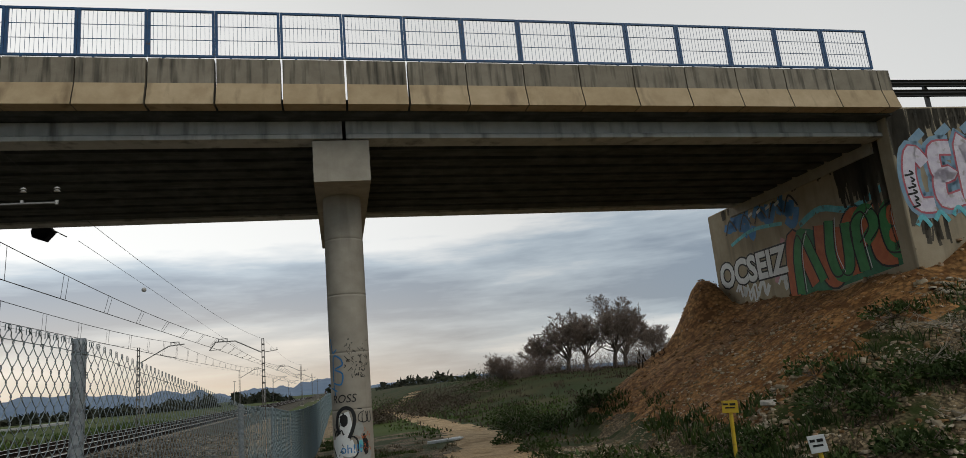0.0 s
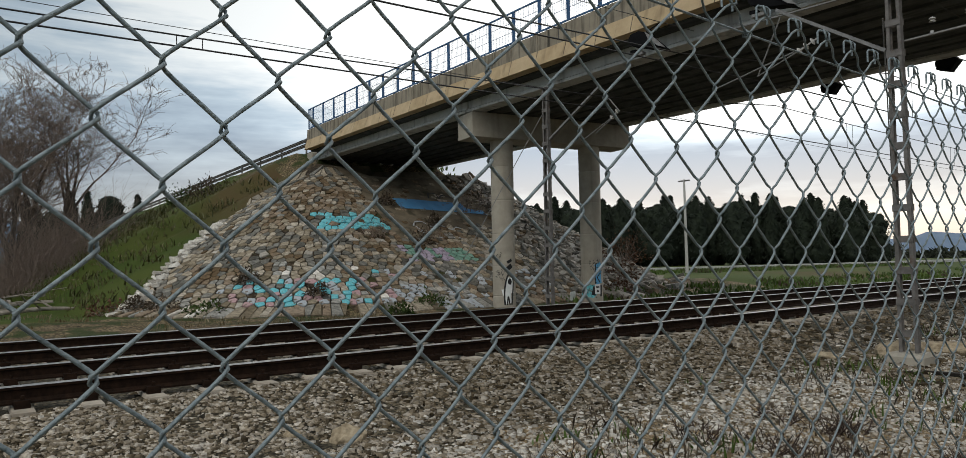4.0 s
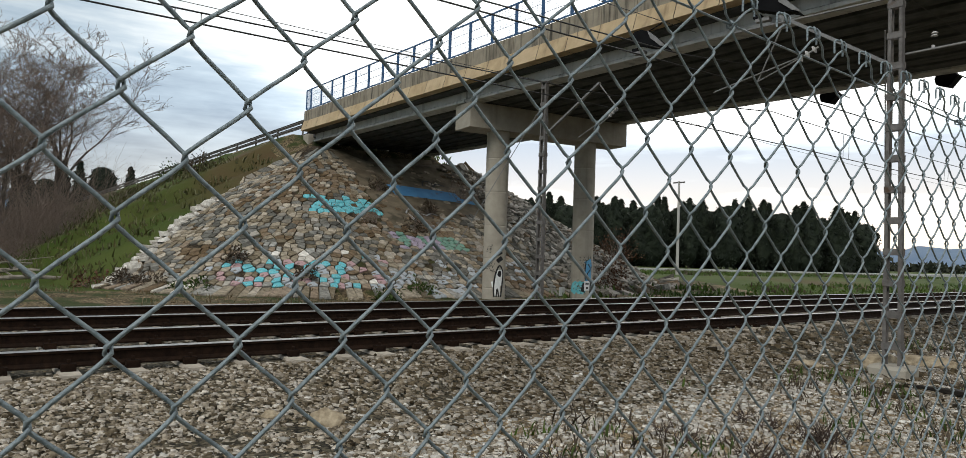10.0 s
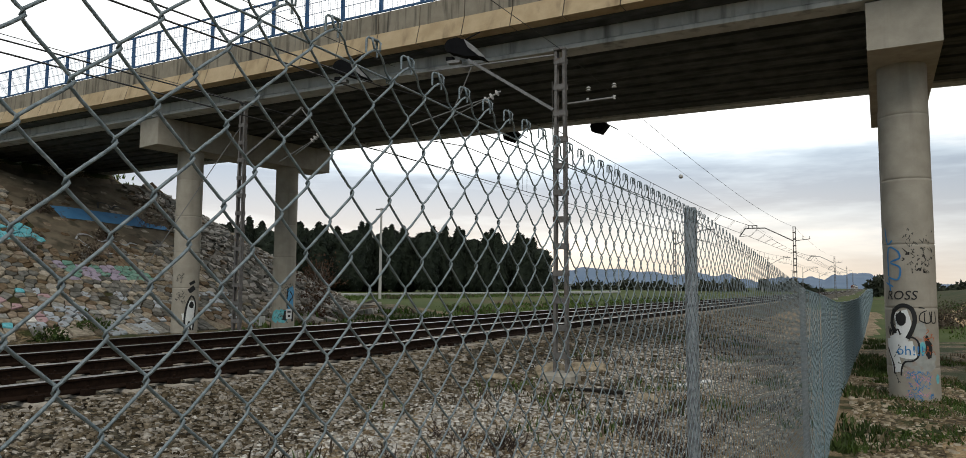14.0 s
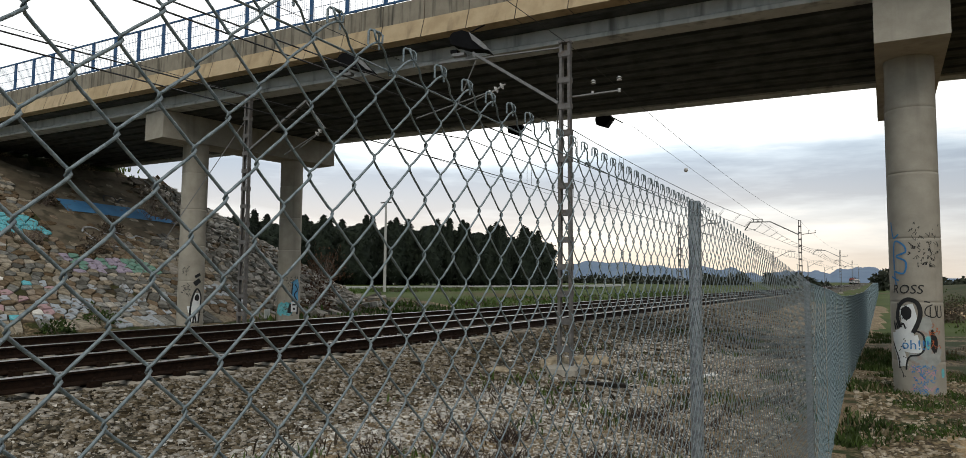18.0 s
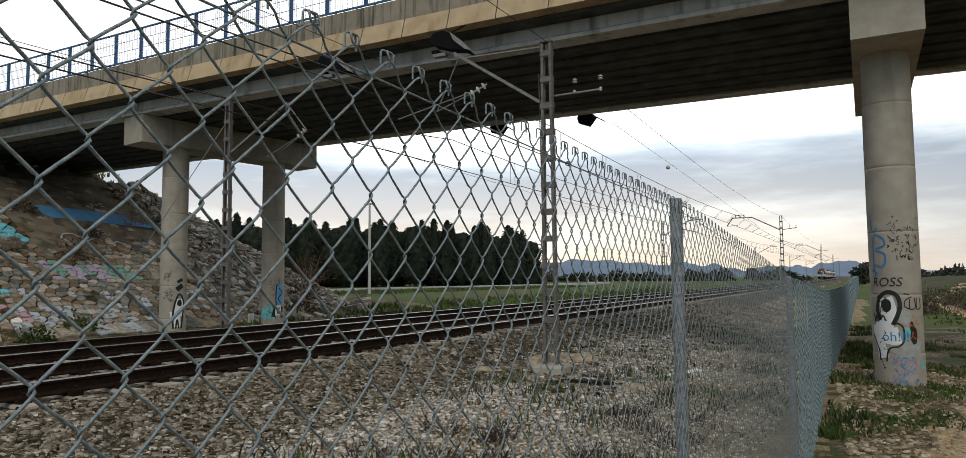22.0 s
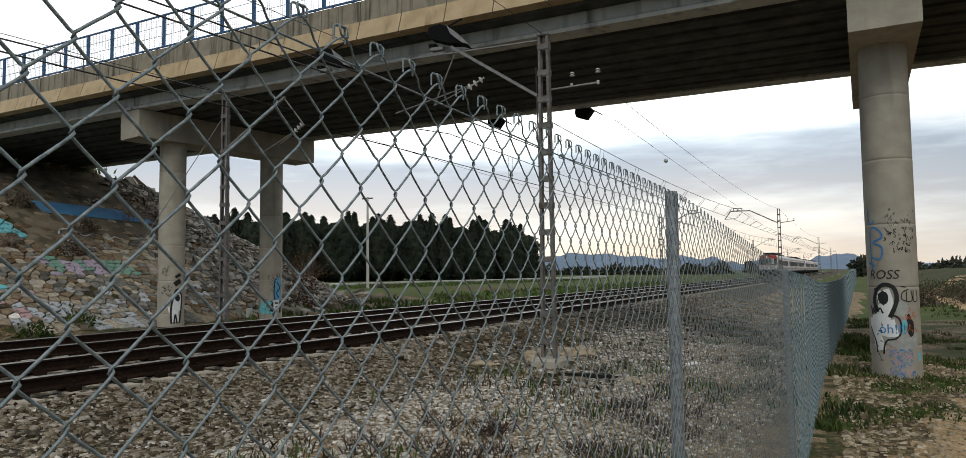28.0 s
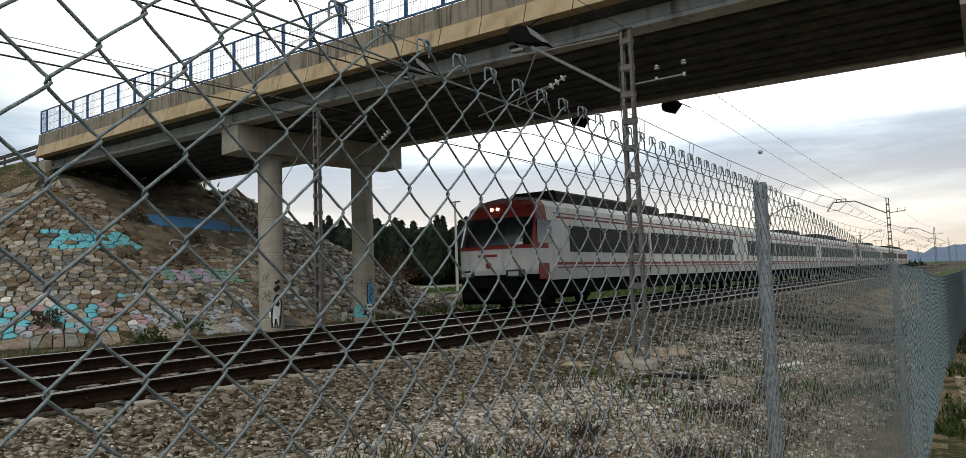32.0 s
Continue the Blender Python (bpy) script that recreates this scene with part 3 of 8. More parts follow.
def build_bridge():
    th = empty("road_bridge", BRIDGE, label="concrete beam road bridge with tan stained parapets over the double track", category="bridge")
    # deck slab
    bm = bmesh.new()
    xs = list(np.linspace(X_WEST, X_EAST, 24))
    rows = []
    for x in xs:
        t = deck_top(x)
        rows.append([bm.verts.new((x, y, t + z)) for y, z in ((0.22, -0.80), (8.08, -0.80), (8.08, -1.10), (0.22, -1.10))])
    for a, b in zip(rows, rows[1:]):
        for i in range(4):
            bm.faces.new((a[i], b[i], b[(i + 1) % 4], a[(i + 1) % 4]))
    bm.faces.new(rows[0])
    bm.faces.new(rows[-1][::-1])
    part("deck_slab", bm, "shaded_soffit", th)
    # road surface
    bm = bmesh.new()
    rr = [[bm.verts.new((x, y, deck_top(x) - 0.79 + z)) for y, z in ((0.34, 0.0), (7.96, 0.0), (7.96, 0.05), (0.34, 0.05))] for x in xs]
    for a, b in zip(rr, rr[1:]):
        for i in range(4):
            bm.faces.new((a[i], b[i], b[(i + 1) % 4], a[(i + 1) % 4]))
    part("road_surface", bm, "asphalt", th)
    # girders, span by span
    for s0, s1 in ((X_WEST + 0.1, -21.50), (-21.42, -0.06), (0.02, X_EAST + 0.1)):
        for k in range(10):
            y = 0.82 + k * 0.74
            bm = bmesh.new()
            e = k in (0, 9)
            w = 0.27 if e else 0.26
            prof = [(y - w, -1.53), (y + w, -1.53), (y + w, -1.41), (y + 0.10, -1.34), (y + 0.10, -1.22), (y + w - 0.03, -1.16), (y + w - 0.03, -1.11), (y - w + 0.03, -1.11), (y - w + 0.03, -1.16), (y - 0.10, -1.22), (y - 0.10, -1.34), (y - w, -1.41)]
            if k == 0:
                prof = [(y - w, -1.53), (y + w, -1.53), (y + w, -1.41), (y + 0.10, -1.34), (y + 0.10, -1.11), (y - w + 0.10, -1.11), (y - w + 0.10, -1.38), (y - w, -1.44)]
            A = []
            for x in np.linspace(s0, s1, 6):
                A.append([bm.verts.new((x, p[0], deck_top(x) + p[1])) for p in prof])
            n = len(prof)
            for a, b in zip(A, A[1:]):
                for i in range(n):
                    bm.faces.new((a[i], b[i], b[(i + 1) % n], a[(i + 1) % n]))
            bm.faces.new(A[0])
            bm.faces.new(A[-1][::-1])
            # inner girders get the shade-dark concrete, the two outer ones the pale
            part("girder", bm, "beam_concrete" if e else "shaded_soffit", th)
    # parapet units on both edges
    k0 = int(math.floor((X_WEST - 0.05) / PANEL))
    for side in (1, -1):
        for k in range(k0, 11):
            a, b = max(X_WEST, 0.05 + k * PANEL) + 0.012, min(X_EAST, 0.05 + (k + 1) * PANEL) - 0.012
            if b - a < 0.3:
                continue
            wide = 0.022 if k in (-3, -2, -1, 0, 1) else 0.0
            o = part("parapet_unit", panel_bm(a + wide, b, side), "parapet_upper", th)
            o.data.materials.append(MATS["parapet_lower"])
    # railing panels on the south edge
    for side in (1, -1):
        y = 0.11 if side > 0 else 8.19
        for k in range(k0, 11):
            a, b = max(X_WEST, 0.05 + k * PANEL) + 0.03, min(X_EAST, 0.05 + (k + 1) * PANEL) - 0.03
            if b - a < 0.5:
                continue
            za, zb = deck_top(a), deck_top(b)
            bm = bmesh.new()
            for x, z in ((a, za), (b, zb)):
                box(bm, x - 0.025, x + 0.025, y - 0.025, y + 0.025, z + 0.07, z + 1.11)
            for h in (0.09, 1.09):
                bar(bm, (a, y, za + h), (b, y, zb + h), 0.045)
            o = part("railing_panel", bm, "blue_paint", th, "blue painted steel railing panel")
            for f in (0.22, 0.78):
                x = a + (b - a) * f
                part("foot", box_bm(x - 0.02, x + 0.02, y - 0.02, y + 0.02, deck_top(x) - 0.01, deck_top(x) + 0.08), "blue_paint", o)
            if side > 0:
                for f in (0.36, 0.67):
                    bm = bmesh.new()
                    bar(bm, (a, y, za + 0.09 + f), (b, y, zb + 0.09 + f), 0.011)
                    part("cross_wire", bm, "blue_paint", o)
                for i in range(1, 15):
                    x = a + (b - a) * i / 15
                    bm = bmesh.new()
                    bar(bm, (x, y, deck_top(x) + 0.1), (x, y, deck_top(x) + 1.08), 0.006)
                    part("upright_wire", bm, "blue_paint", o)
    return th


def build_pier(x0, zb, skew, name_label):
    """A two-column pier with a haunched crosshead, set askew under the deck."""
    th = empty("bridge_pier", BRIDGE @ pose(x0, 0.6, 0, 0, 0, -skew), label=name_label, category="bridge pier", group="bridge piers")
    top = deck_top(x0) - 1.56
    h = 0.90
    bm = bmesh.new()
    w = 0.59
    prism(bm, [(-w, top - h), (w, top - h), (w, top), (-w, top)], 0.0, 7.1 if x0 > -5 else 7.2)
    part("crosshead", bm, "concrete", th, bevel=0.025)
    for yc in ((1.46, 5.30) if x0 > -5 else (1.52, 5.58)):
        z1 = top - h
        shift = -0.02 if x0 > -5 else 0.0
        # shaft in lifts, with a fine groove at each casting joint
        bm = bmesh.new()
        prev = None
        zs = [(z1 - 0.002, 0.425)]
        for j in (1.0, 2.25, 3.5, 4.7, 5.8):
            zj = z1 - j
            if zj > zb + 0.2:
                zs += [(zj + 0.05, 0.425), (zj + 0.012, 0.425), (zj + 0.006, 0.418), (zj - 0.006, 0.418), (zj - 0.012, 0.427), (zj - 0.05, 0.427)]
        zs.append((zb - 0.4, 0.43))
        for z, rad in zs:
            ring = [bm.verts.new((shift + rad * math.cos(2 * math.pi * i / 40), yc + rad * math.sin(2 * math.pi * i / 40), z)) for i in range(40)]
            if prev:
                for i in range(40):
                    bm.faces.new((prev[i], prev[(i + 1) % 40], ring[(i + 1) % 40], ring[i]))
            prev = ring
        part("column", bm, "concrete", th, smooth=True)
    return th


def build_abutments():
    bm = bmesh.new()
    box(bm, 13.28, 14.1, 0.42, 9.5, 1.8, 7.0)
    part_ob = part("abutment_east", bm, "abutment_concrete", None, bevel=0.03)
    part_ob.matrix_basis = BRIDGE
    tagged(part_ob, "tall concrete abutment wall covered in graffiti", "wall", kind="structure")
    bm = bmesh.new()
    box(bm, 13.22, 40.0, 0.36, 0.80, 1.5, 7.6)
    o = part("wing_wall", bm, "abutment_concrete", None, bevel=0.03)
    o.matrix_basis = BRIDGE
    tagged(o, "stained concrete wing wall with painted graffiti", "wall", kind="structure")
    bm = bmesh.new()
    box(bm, 14.15, 40.0, 8.2, 8.6, 1.5, 7.5)
    o = part("wing_wall_north", bm, "concrete", None)
    o.matrix_basis = BRIDGE
    tagged(o, "plain concrete retaining wall", "wall", kind="structure")
    bm = bmesh.new()
    box(bm, 13.22, 14.3, 1.0, 7.9, 6.6, 7.5)
    o = part("ballast_wall", bm, "concrete", None)
    o.matrix_basis = BRIDGE
    tagged(o, "concrete end wall behind the beams", "wall", kind="structure")
    bm = bmesh.new()
    box(bm, -36.9, -36.1, 1.6, 8.0, 5.6, 7.35)
    box(bm, -36.9, -36.2, 0.6, 8.0, 7.35, 8.0)
    o = part("abutment_west", bm, "concrete", None, bevel=0.03)
    o.matrix_basis = BRIDGE
    tagged(o, "low concrete bank seat at the western end of the deck", "wall", kind="structure")
    # approach roads
    for n, a, b, z in (("road_east", 13.2, 300, 7.62), ("road_west", -36.0, -420, 8.16)):
        bm = bmesh.new()
        prism(bm, [(0.9, z - 0.35), (7.5, z - 0.35), (7.5, z), (0.9, z)], a, b, axis="x")
        o = part(n, bm, "asphalt")
        o.matrix_basis = BRIDGE
        tagged(o, "narrow asphalt approach road on the embankment", "road", kind="structure")


build_bridge()
pier_near = build_pier(-0.10, -0.2, -0.3, "concrete bridge pier beside the fence covered in graffiti tags")
pier_far = build_pier(-21.6, 0.15, 7.5, "concrete bridge pier beyond the tracks with painted column feet")
build_abutments()

# ---------------------------------------------------------------- the chain-link fence
MESH_W, MESH_H = 0.0721, 0.0724   # diamond width and height
FENCE_TOP = 2.107   # the row of crossings that hangs on the top line wire
WIRE_R = 0.00145


def fence_x(y):
    """The line of the fence over the ground."""
    return float(np.interp(y, (1.8, 2.87, 6.8, 10.73, 14.66, 18.6, 30, 160), (0.0, 0.020, 0.255, 0.367, 0.505, 0.72, 1.35, 7.3)))


def fence_drop(y):
    return float(np.interp(y, (2.9, 6.8, 10.73, 14.66, 18.6, 26, 60), (0.0, -0.30, -0.40, -0.54, -0.60, -0.62, -0.30)))


def picket_y(k):
    """Where the k-th picket hangs: the netting is strained unevenly between the posts."""
    h = 2 * k
    return -0.16965 + MESH_W * k + float(np.interp(h, (-4, 8, 16, 22, 28, 36, 44, 52, 60), (0.0056, -0.0038, -0.0074, -0.0109, -0.0087, 0.0043, 0.015, 0.022, 0.022)))


def wire_line(rows, flip, fine=True):
    """One bent picket wire, from the foot to the knuckle at the top; flip mirrors it, so that neighbours hook into one another."""
    pts = []
    s = -1 if flip else 1
    h = MESH_H / 2
    for i in range(rows + 1):
        right = (i % 2 == 0)
        y = (0.0 if right else -MESH_W / 2)
        dirn = 1 if right else -1
        z = FENCE_TOP - (rows - i) * h
        ybend = y + dirn * 0.0014
        off = -0.0032
        if fine:
            for k, dz in ((0.0110, -0.0112), (0.0040, -0.0050), (0.0006, -0.0018), (0.0006, 0.0018), (0.0040, 0.0050), (0.0110, 0.0112)):
                pts.append((off * dirn * s * max(-1, min(1, dz / 0.0055)), s * (ybend - dirn * k), z + dz))
        else:
            pts.append((0, s * y, z))
    # half a diamond above the line wire the end turns down over its neighbour
    yk = -MESH_W / 2
    hook = ((0.0135, 0.0205), (0.0040, 0.0262), (-0.0075, 0.0290), (-0.0095, 0.0385), (-0.0075, 0.0415), (0.0075, 0.0420), (0.0092, 0.0395), (0.0098, 0.0235))
    for i, (u, v) in enumerate(hook if fine else hook[1:]):
        pts.append(((0.002, 0.003, 0.004, 0.003, 0.001, -0.003, -0.004, -0.004)[i] if fine else 0, s * (yk + u), FENCE_TOP + v))
    return pts


def build_fence():
    th = empty("chain_link_fence", None, label="galvanised chain-link fence with tubular steel posts along the line", category="fence")
    rows = 56
    metas = []
    for flip, near in ((False, True), (True, True), (False, False), (True, False)):
        V, F = tube(wire_line(rows, flip, near), WIRE_R, 6 if near else 4)
        me = bpy.data.meshes.new("picket_wire")
        me.from_pydata([tuple(v) for v in V], [], F)
        me.materials.append(MATS["galvanised"])
        me.polygons.foreach_set("use_smooth", [True] * len(me.polygons))
        metas.append(me)
    for k in range(-64, 98):
        for flip in (0, 1):
            y = picket_y(k)
            x, dz = fence_x(y), fence_drop(y)
            ang = -math.degrees(math.atan(0.06)) if y > 2.87 else 0
            shared("picket_wire", metas[flip if k < 44 else flip + 2], pose(x + 0.0012 * math.sin(k * 0.37), y, dz + 0.0015 * math.sin(k * 0.31), 0.2 * math.sin(k * 0.21), 0, ang), th)
    # the long run beyond, joined; no two pickets hang quite in one plane
    jig = random.Random(77)
    pieces = []
    y = picket_y(98)
    base = {f: np.array(wire_line(rows, f, fine=False)) for f in (0, 1)}
    while y < 34:
        for f in (0, 1):
            p = base[f].copy()
            p[:, 0] += fence_x(y)
            p[:, 1] += y
            p[:, 2] += fence_drop(y)
            p[:, 0] += jig.gauss(0, 0.004)
            pieces.append(tube(p, WIRE_R * (1.0 if y < 10.6 else 1.7), 3))
        y += MESH_W
    V, F = joined(pieces)
    o = raw("far_mesh", V, F, "galvanised_sheen", th)
    o["kind"] = "stuff"
    pieces = []
    big = 4
    while y < 150:
        for f in (0, 1):
            s = -1 if f else 1
            n = int(rows / big)
            p = np.array([(0, s * (0 if i % 2 == 0 else -MESH_W / 2 * big), FENCE_TOP + 0.03 - (n - i) * MESH_H / 2 * big) for i in range(n + 1)])
            p[:, 0] += fence_x(y)
            p[:, 1] += y
            p[:, 2] += fence_drop(y)
            p[:, 0] += jig.gauss(0, 0.009)
            pieces.append(tube(p, WIRE_R * 3.0, 3))
        y += MESH_W * big
    V, F = joined(pieces)
    o = raw("distant_mesh", V, F, "galvanised_sheen", th)
    o["kind"] = "stuff"
    # line wires, the top one sagging a little from post to post
    for dz in (0.001, -0.95, -1.9):
        ys = list(np.arange(-4.7, 6.9, 0.35)) + list(np.arange(7, 60, 1.5))
        V, F = tube([(fence_x(q) - 0.005, q, FENCE_TOP + fence_drop(q) + dz) for q in ys], 0.0014, 5)
        raw("line_wire", V, F, "galvanised", th)
    # wire twists that hold the netting to the top wire
    for k in (-22, -10, 1, 14, 24, 36, 47, 58):
        y = picket_y(k)
        pts = [(fence_x(y) - 0.004 + 0.0045 * math.cos(a * 1.25), y + 0.011 * (a / 12 - 0.5), FENCE_TOP + fence_drop(y) + 0.0045 * math.sin(a * 1.25)) for a in range(13)]
        V, F = tube(pts, 0.0011, 5)
        raw("tie_wire", V, F, "galvanised", th)
    # posts
    q = 2.875 - 2 * 3.93
    while q < 150:
        bm = bmesh.new()
        zg = ground_z(fence_x(q), q)
        top = FENCE_TOP + 0.044 + fence_drop(q)
        x = fence_x(q) - 0.0275
        bmesh.ops.create_cone(bm, cap_ends=True, segments=20, radius1=0.024, radius2=0.024, depth=top - zg + 0.3, matrix=Matrix.Translation((x, q, (top + zg - 0.3) / 2)))
        part("post", bm, "post_steel", th, smooth=False)
        bm = bmesh.new()
        bmesh.ops.create_cone(bm, cap_ends=True, segments=20, radius1=0.0255, radius2=0.022, depth=0.02, matrix=Matrix.Translation((x, q, top)))
        part("post_cap", bm, "post_steel", th)
        for dz in (0.0, 0.95, 1.9):
            if q < 30:
                bm = bmesh.new()
                z = FENCE_TOP + fence_drop(q) - dz
                bmesh.ops.create_cone(bm, cap_ends=False, segments=16, radius1=0.0262, radius2=0.0262, depth=0.006, matrix=Matrix.Translation((x, q, z)))
                part("tie_wire", bm, "galvanised", th)
        q += 3.93


build_fence()

# ---------------------------------------------------------------- overhead line masts


def lattice_mast(d, s, zb, zt, name="catenary_mast", step=0.52, wide=0.30, label=""):
    """Two channel legs joined by flat battens."""
    m = TRACK @ pose(d, s, 0)
    th = empty(name, m, label=label or "grey battened steel catenary mast with rust stains", category="mast", group="catenary masts")
    for sx in (-1, 1):
        bm = bmesh.new()
        wb, wt = wide / 2, wide / 2 * 0.72
        prof = [(0.0, -0.055), (0.0, 0.055), (-0.055, 0.055), (-0.055, 0.044), (-0.011, 0.044), (-0.011, -0.044), (-0.055, -0.044), (-0.055, -0.055)]
        a, b = ([bm.verts.new((sx * (w + u), v, z)) for u, v in prof] for w, z in ((wb, zb - 0.2), (wt, zt)))
        for i in range(8):
            bm.faces.new((a[i], a[(i + 1) % 8], b[(i + 1) % 8], b[i]))
        bm.faces.new(a)
        bm.faces.new(b)
        part("leg", bm, "mast_steel", th)
    n = int((zt - zb) / step)
    for i in range(n + 1):
        z = zb + 0.25 + i * step
        if z > zt - 0.05:
            break
        w = wide / 2 * (1 - 0.28 * (z - zb) / (zt - zb))
        for sy in (-0.062, 0.062):
            part("batten", box_bm(-w - 0.01, w + 0.01, sy - 0.006, sy + 0.006, z - 0.055, z + 0.055), "mast_steel", th)
    part("cap_plate", box_bm(-wide * 0.4, wide * 0.4, -0.09, 0.09, zt - 0.01, zt + 0.02), "mast_steel", th)
    bm = bmesh.new()
    box(bm, -0.30, 0.30, -0.30, 0.30, zb - 0.45, zb - 0.06)
    part("footing", bm, "concrete", th, "concrete footing block", bevel=0.05)
    return th


MASTS_E = [(-4.72, 12.62, 0.30, 6.50), (-4.72, 60.5, 0.3, 6.72), (-4.7, 130, 0.3, 7.2), (-4.7, 196, 0.3, 7.3), (-4.7, 262, 0.3, 7.3)]
MASTS_W = [(-15.55, 14.45, 0.55, 7.2), (-15.5, 66, 0.45, 7.16), (-15.4, 133, 0.45, 7.2), (-15.3, 204, 0.45, 7.3), (-15.3, 272, 0.45, 7.3)]
for q in MASTS_E + MASTS_W:
    lattice_mast(*q)

# ---------------------------------------------------------------- overhead line
mat("steel_arm", (0.20, 0.195, 0.19), (0.29, 0.285, 0.28), rough=0.6, metal=0.5, scale=9)


def insulator(bm, p, q, n=4, r=0.055):
    p, q = Vector(p), Vector(q)
    rod(bm, p, q, 0.018)
    for i in range(n):
        c = p.lerp(q, (i + 0.5) / n)
        d = (q - p).normalized() * 0.012
        rod(bm, c - d, c + d, r, 10, r * 0.6)


def cantilever(d, s, rise, g):
    """The cranked bracket that carries contact and messenger wire over a track; g is the side that it reaches to."""
    th = empty("catenary_bracket", TRACK @ pose(d, s, rise), label="dark cranked steel catenary bracket with porcelain insulators on its mast", category="bracket", group="catenary brackets")
    if g < 0:
        crank = [(-0.12, 0, 5.63), (-2.15, 0, 6.70), (-3.66, 0, 6.72), (-4.13, 0, 6.06)]
        seat, steady = -3.1, (-3.3, 0.2, 6.12)
    else:
        crank = [(0.12, 0, 5.84), (2.45, 0, 7.12), (3.72, 0, 7.20)]
        seat, steady = 2.94, (3.1, 0.2, 6.05)
    bm = bmesh.new()
    for p, q in zip(crank, crank[1:]):
        rod(bm, p, q, 0.045, 8)
    part("arm", bm, "steel_arm", th)
    zs = crank[2][2] + 0.02
    bm = bmesh.new()
    insulator(bm, (seat, 0, zs), (seat, 0, zs + 0.14), 2, 0.07)
    part("insulator", bm, "porcelain", th)
    bm = bmesh.new()
    box(bm, seat - 0.36, seat + 0.36, -0.06, 0.06, zs + 0.17, zs + 0.22)
    for e in (-0.33, 0.33):
        box(bm, seat + e - 0.03, seat + e + 0.03, -0.05, 0.05, zs, zs + 0.17)
    part("insulator_tray", bm, "steel_arm", th)
    bm = bmesh.new()
    last = crank[3] if g < 0 else (seat - 1.1, 0, 6.38)
    rod(bm, last, steady, 0.022, 6)
    if g > 0:
        rod(bm, (seat - 1.1, 0, 6.38), (seat - 1.2, 0, 6.48), 0.03, 6)
    part("steady_arm", bm, "steel_arm", th)
    if g < 0:
        bm = bmesh.new()
        rod(bm, (0.12, 0, 5.62), (1.15, 0, 5.74), 0.028, 6)
        part("feeder_arm", bm, "steel_arm", th)
        for f in (0.62, 1.1):
            bm = bmesh.new()
            insulator(bm, (f, 0, 5.74), (f, 0, 5.96), 2, 0.06)
            part("insulator", bm, "porcelain", th)
    return th


for d, s, zb, zt in MASTS_E[1:]:
    cantilever(d, s, zt - 6.72, -1)
for d, s, zb, zt in MASTS_W[1:]:
    cantilever(d, s, zt - 7.16, 1)


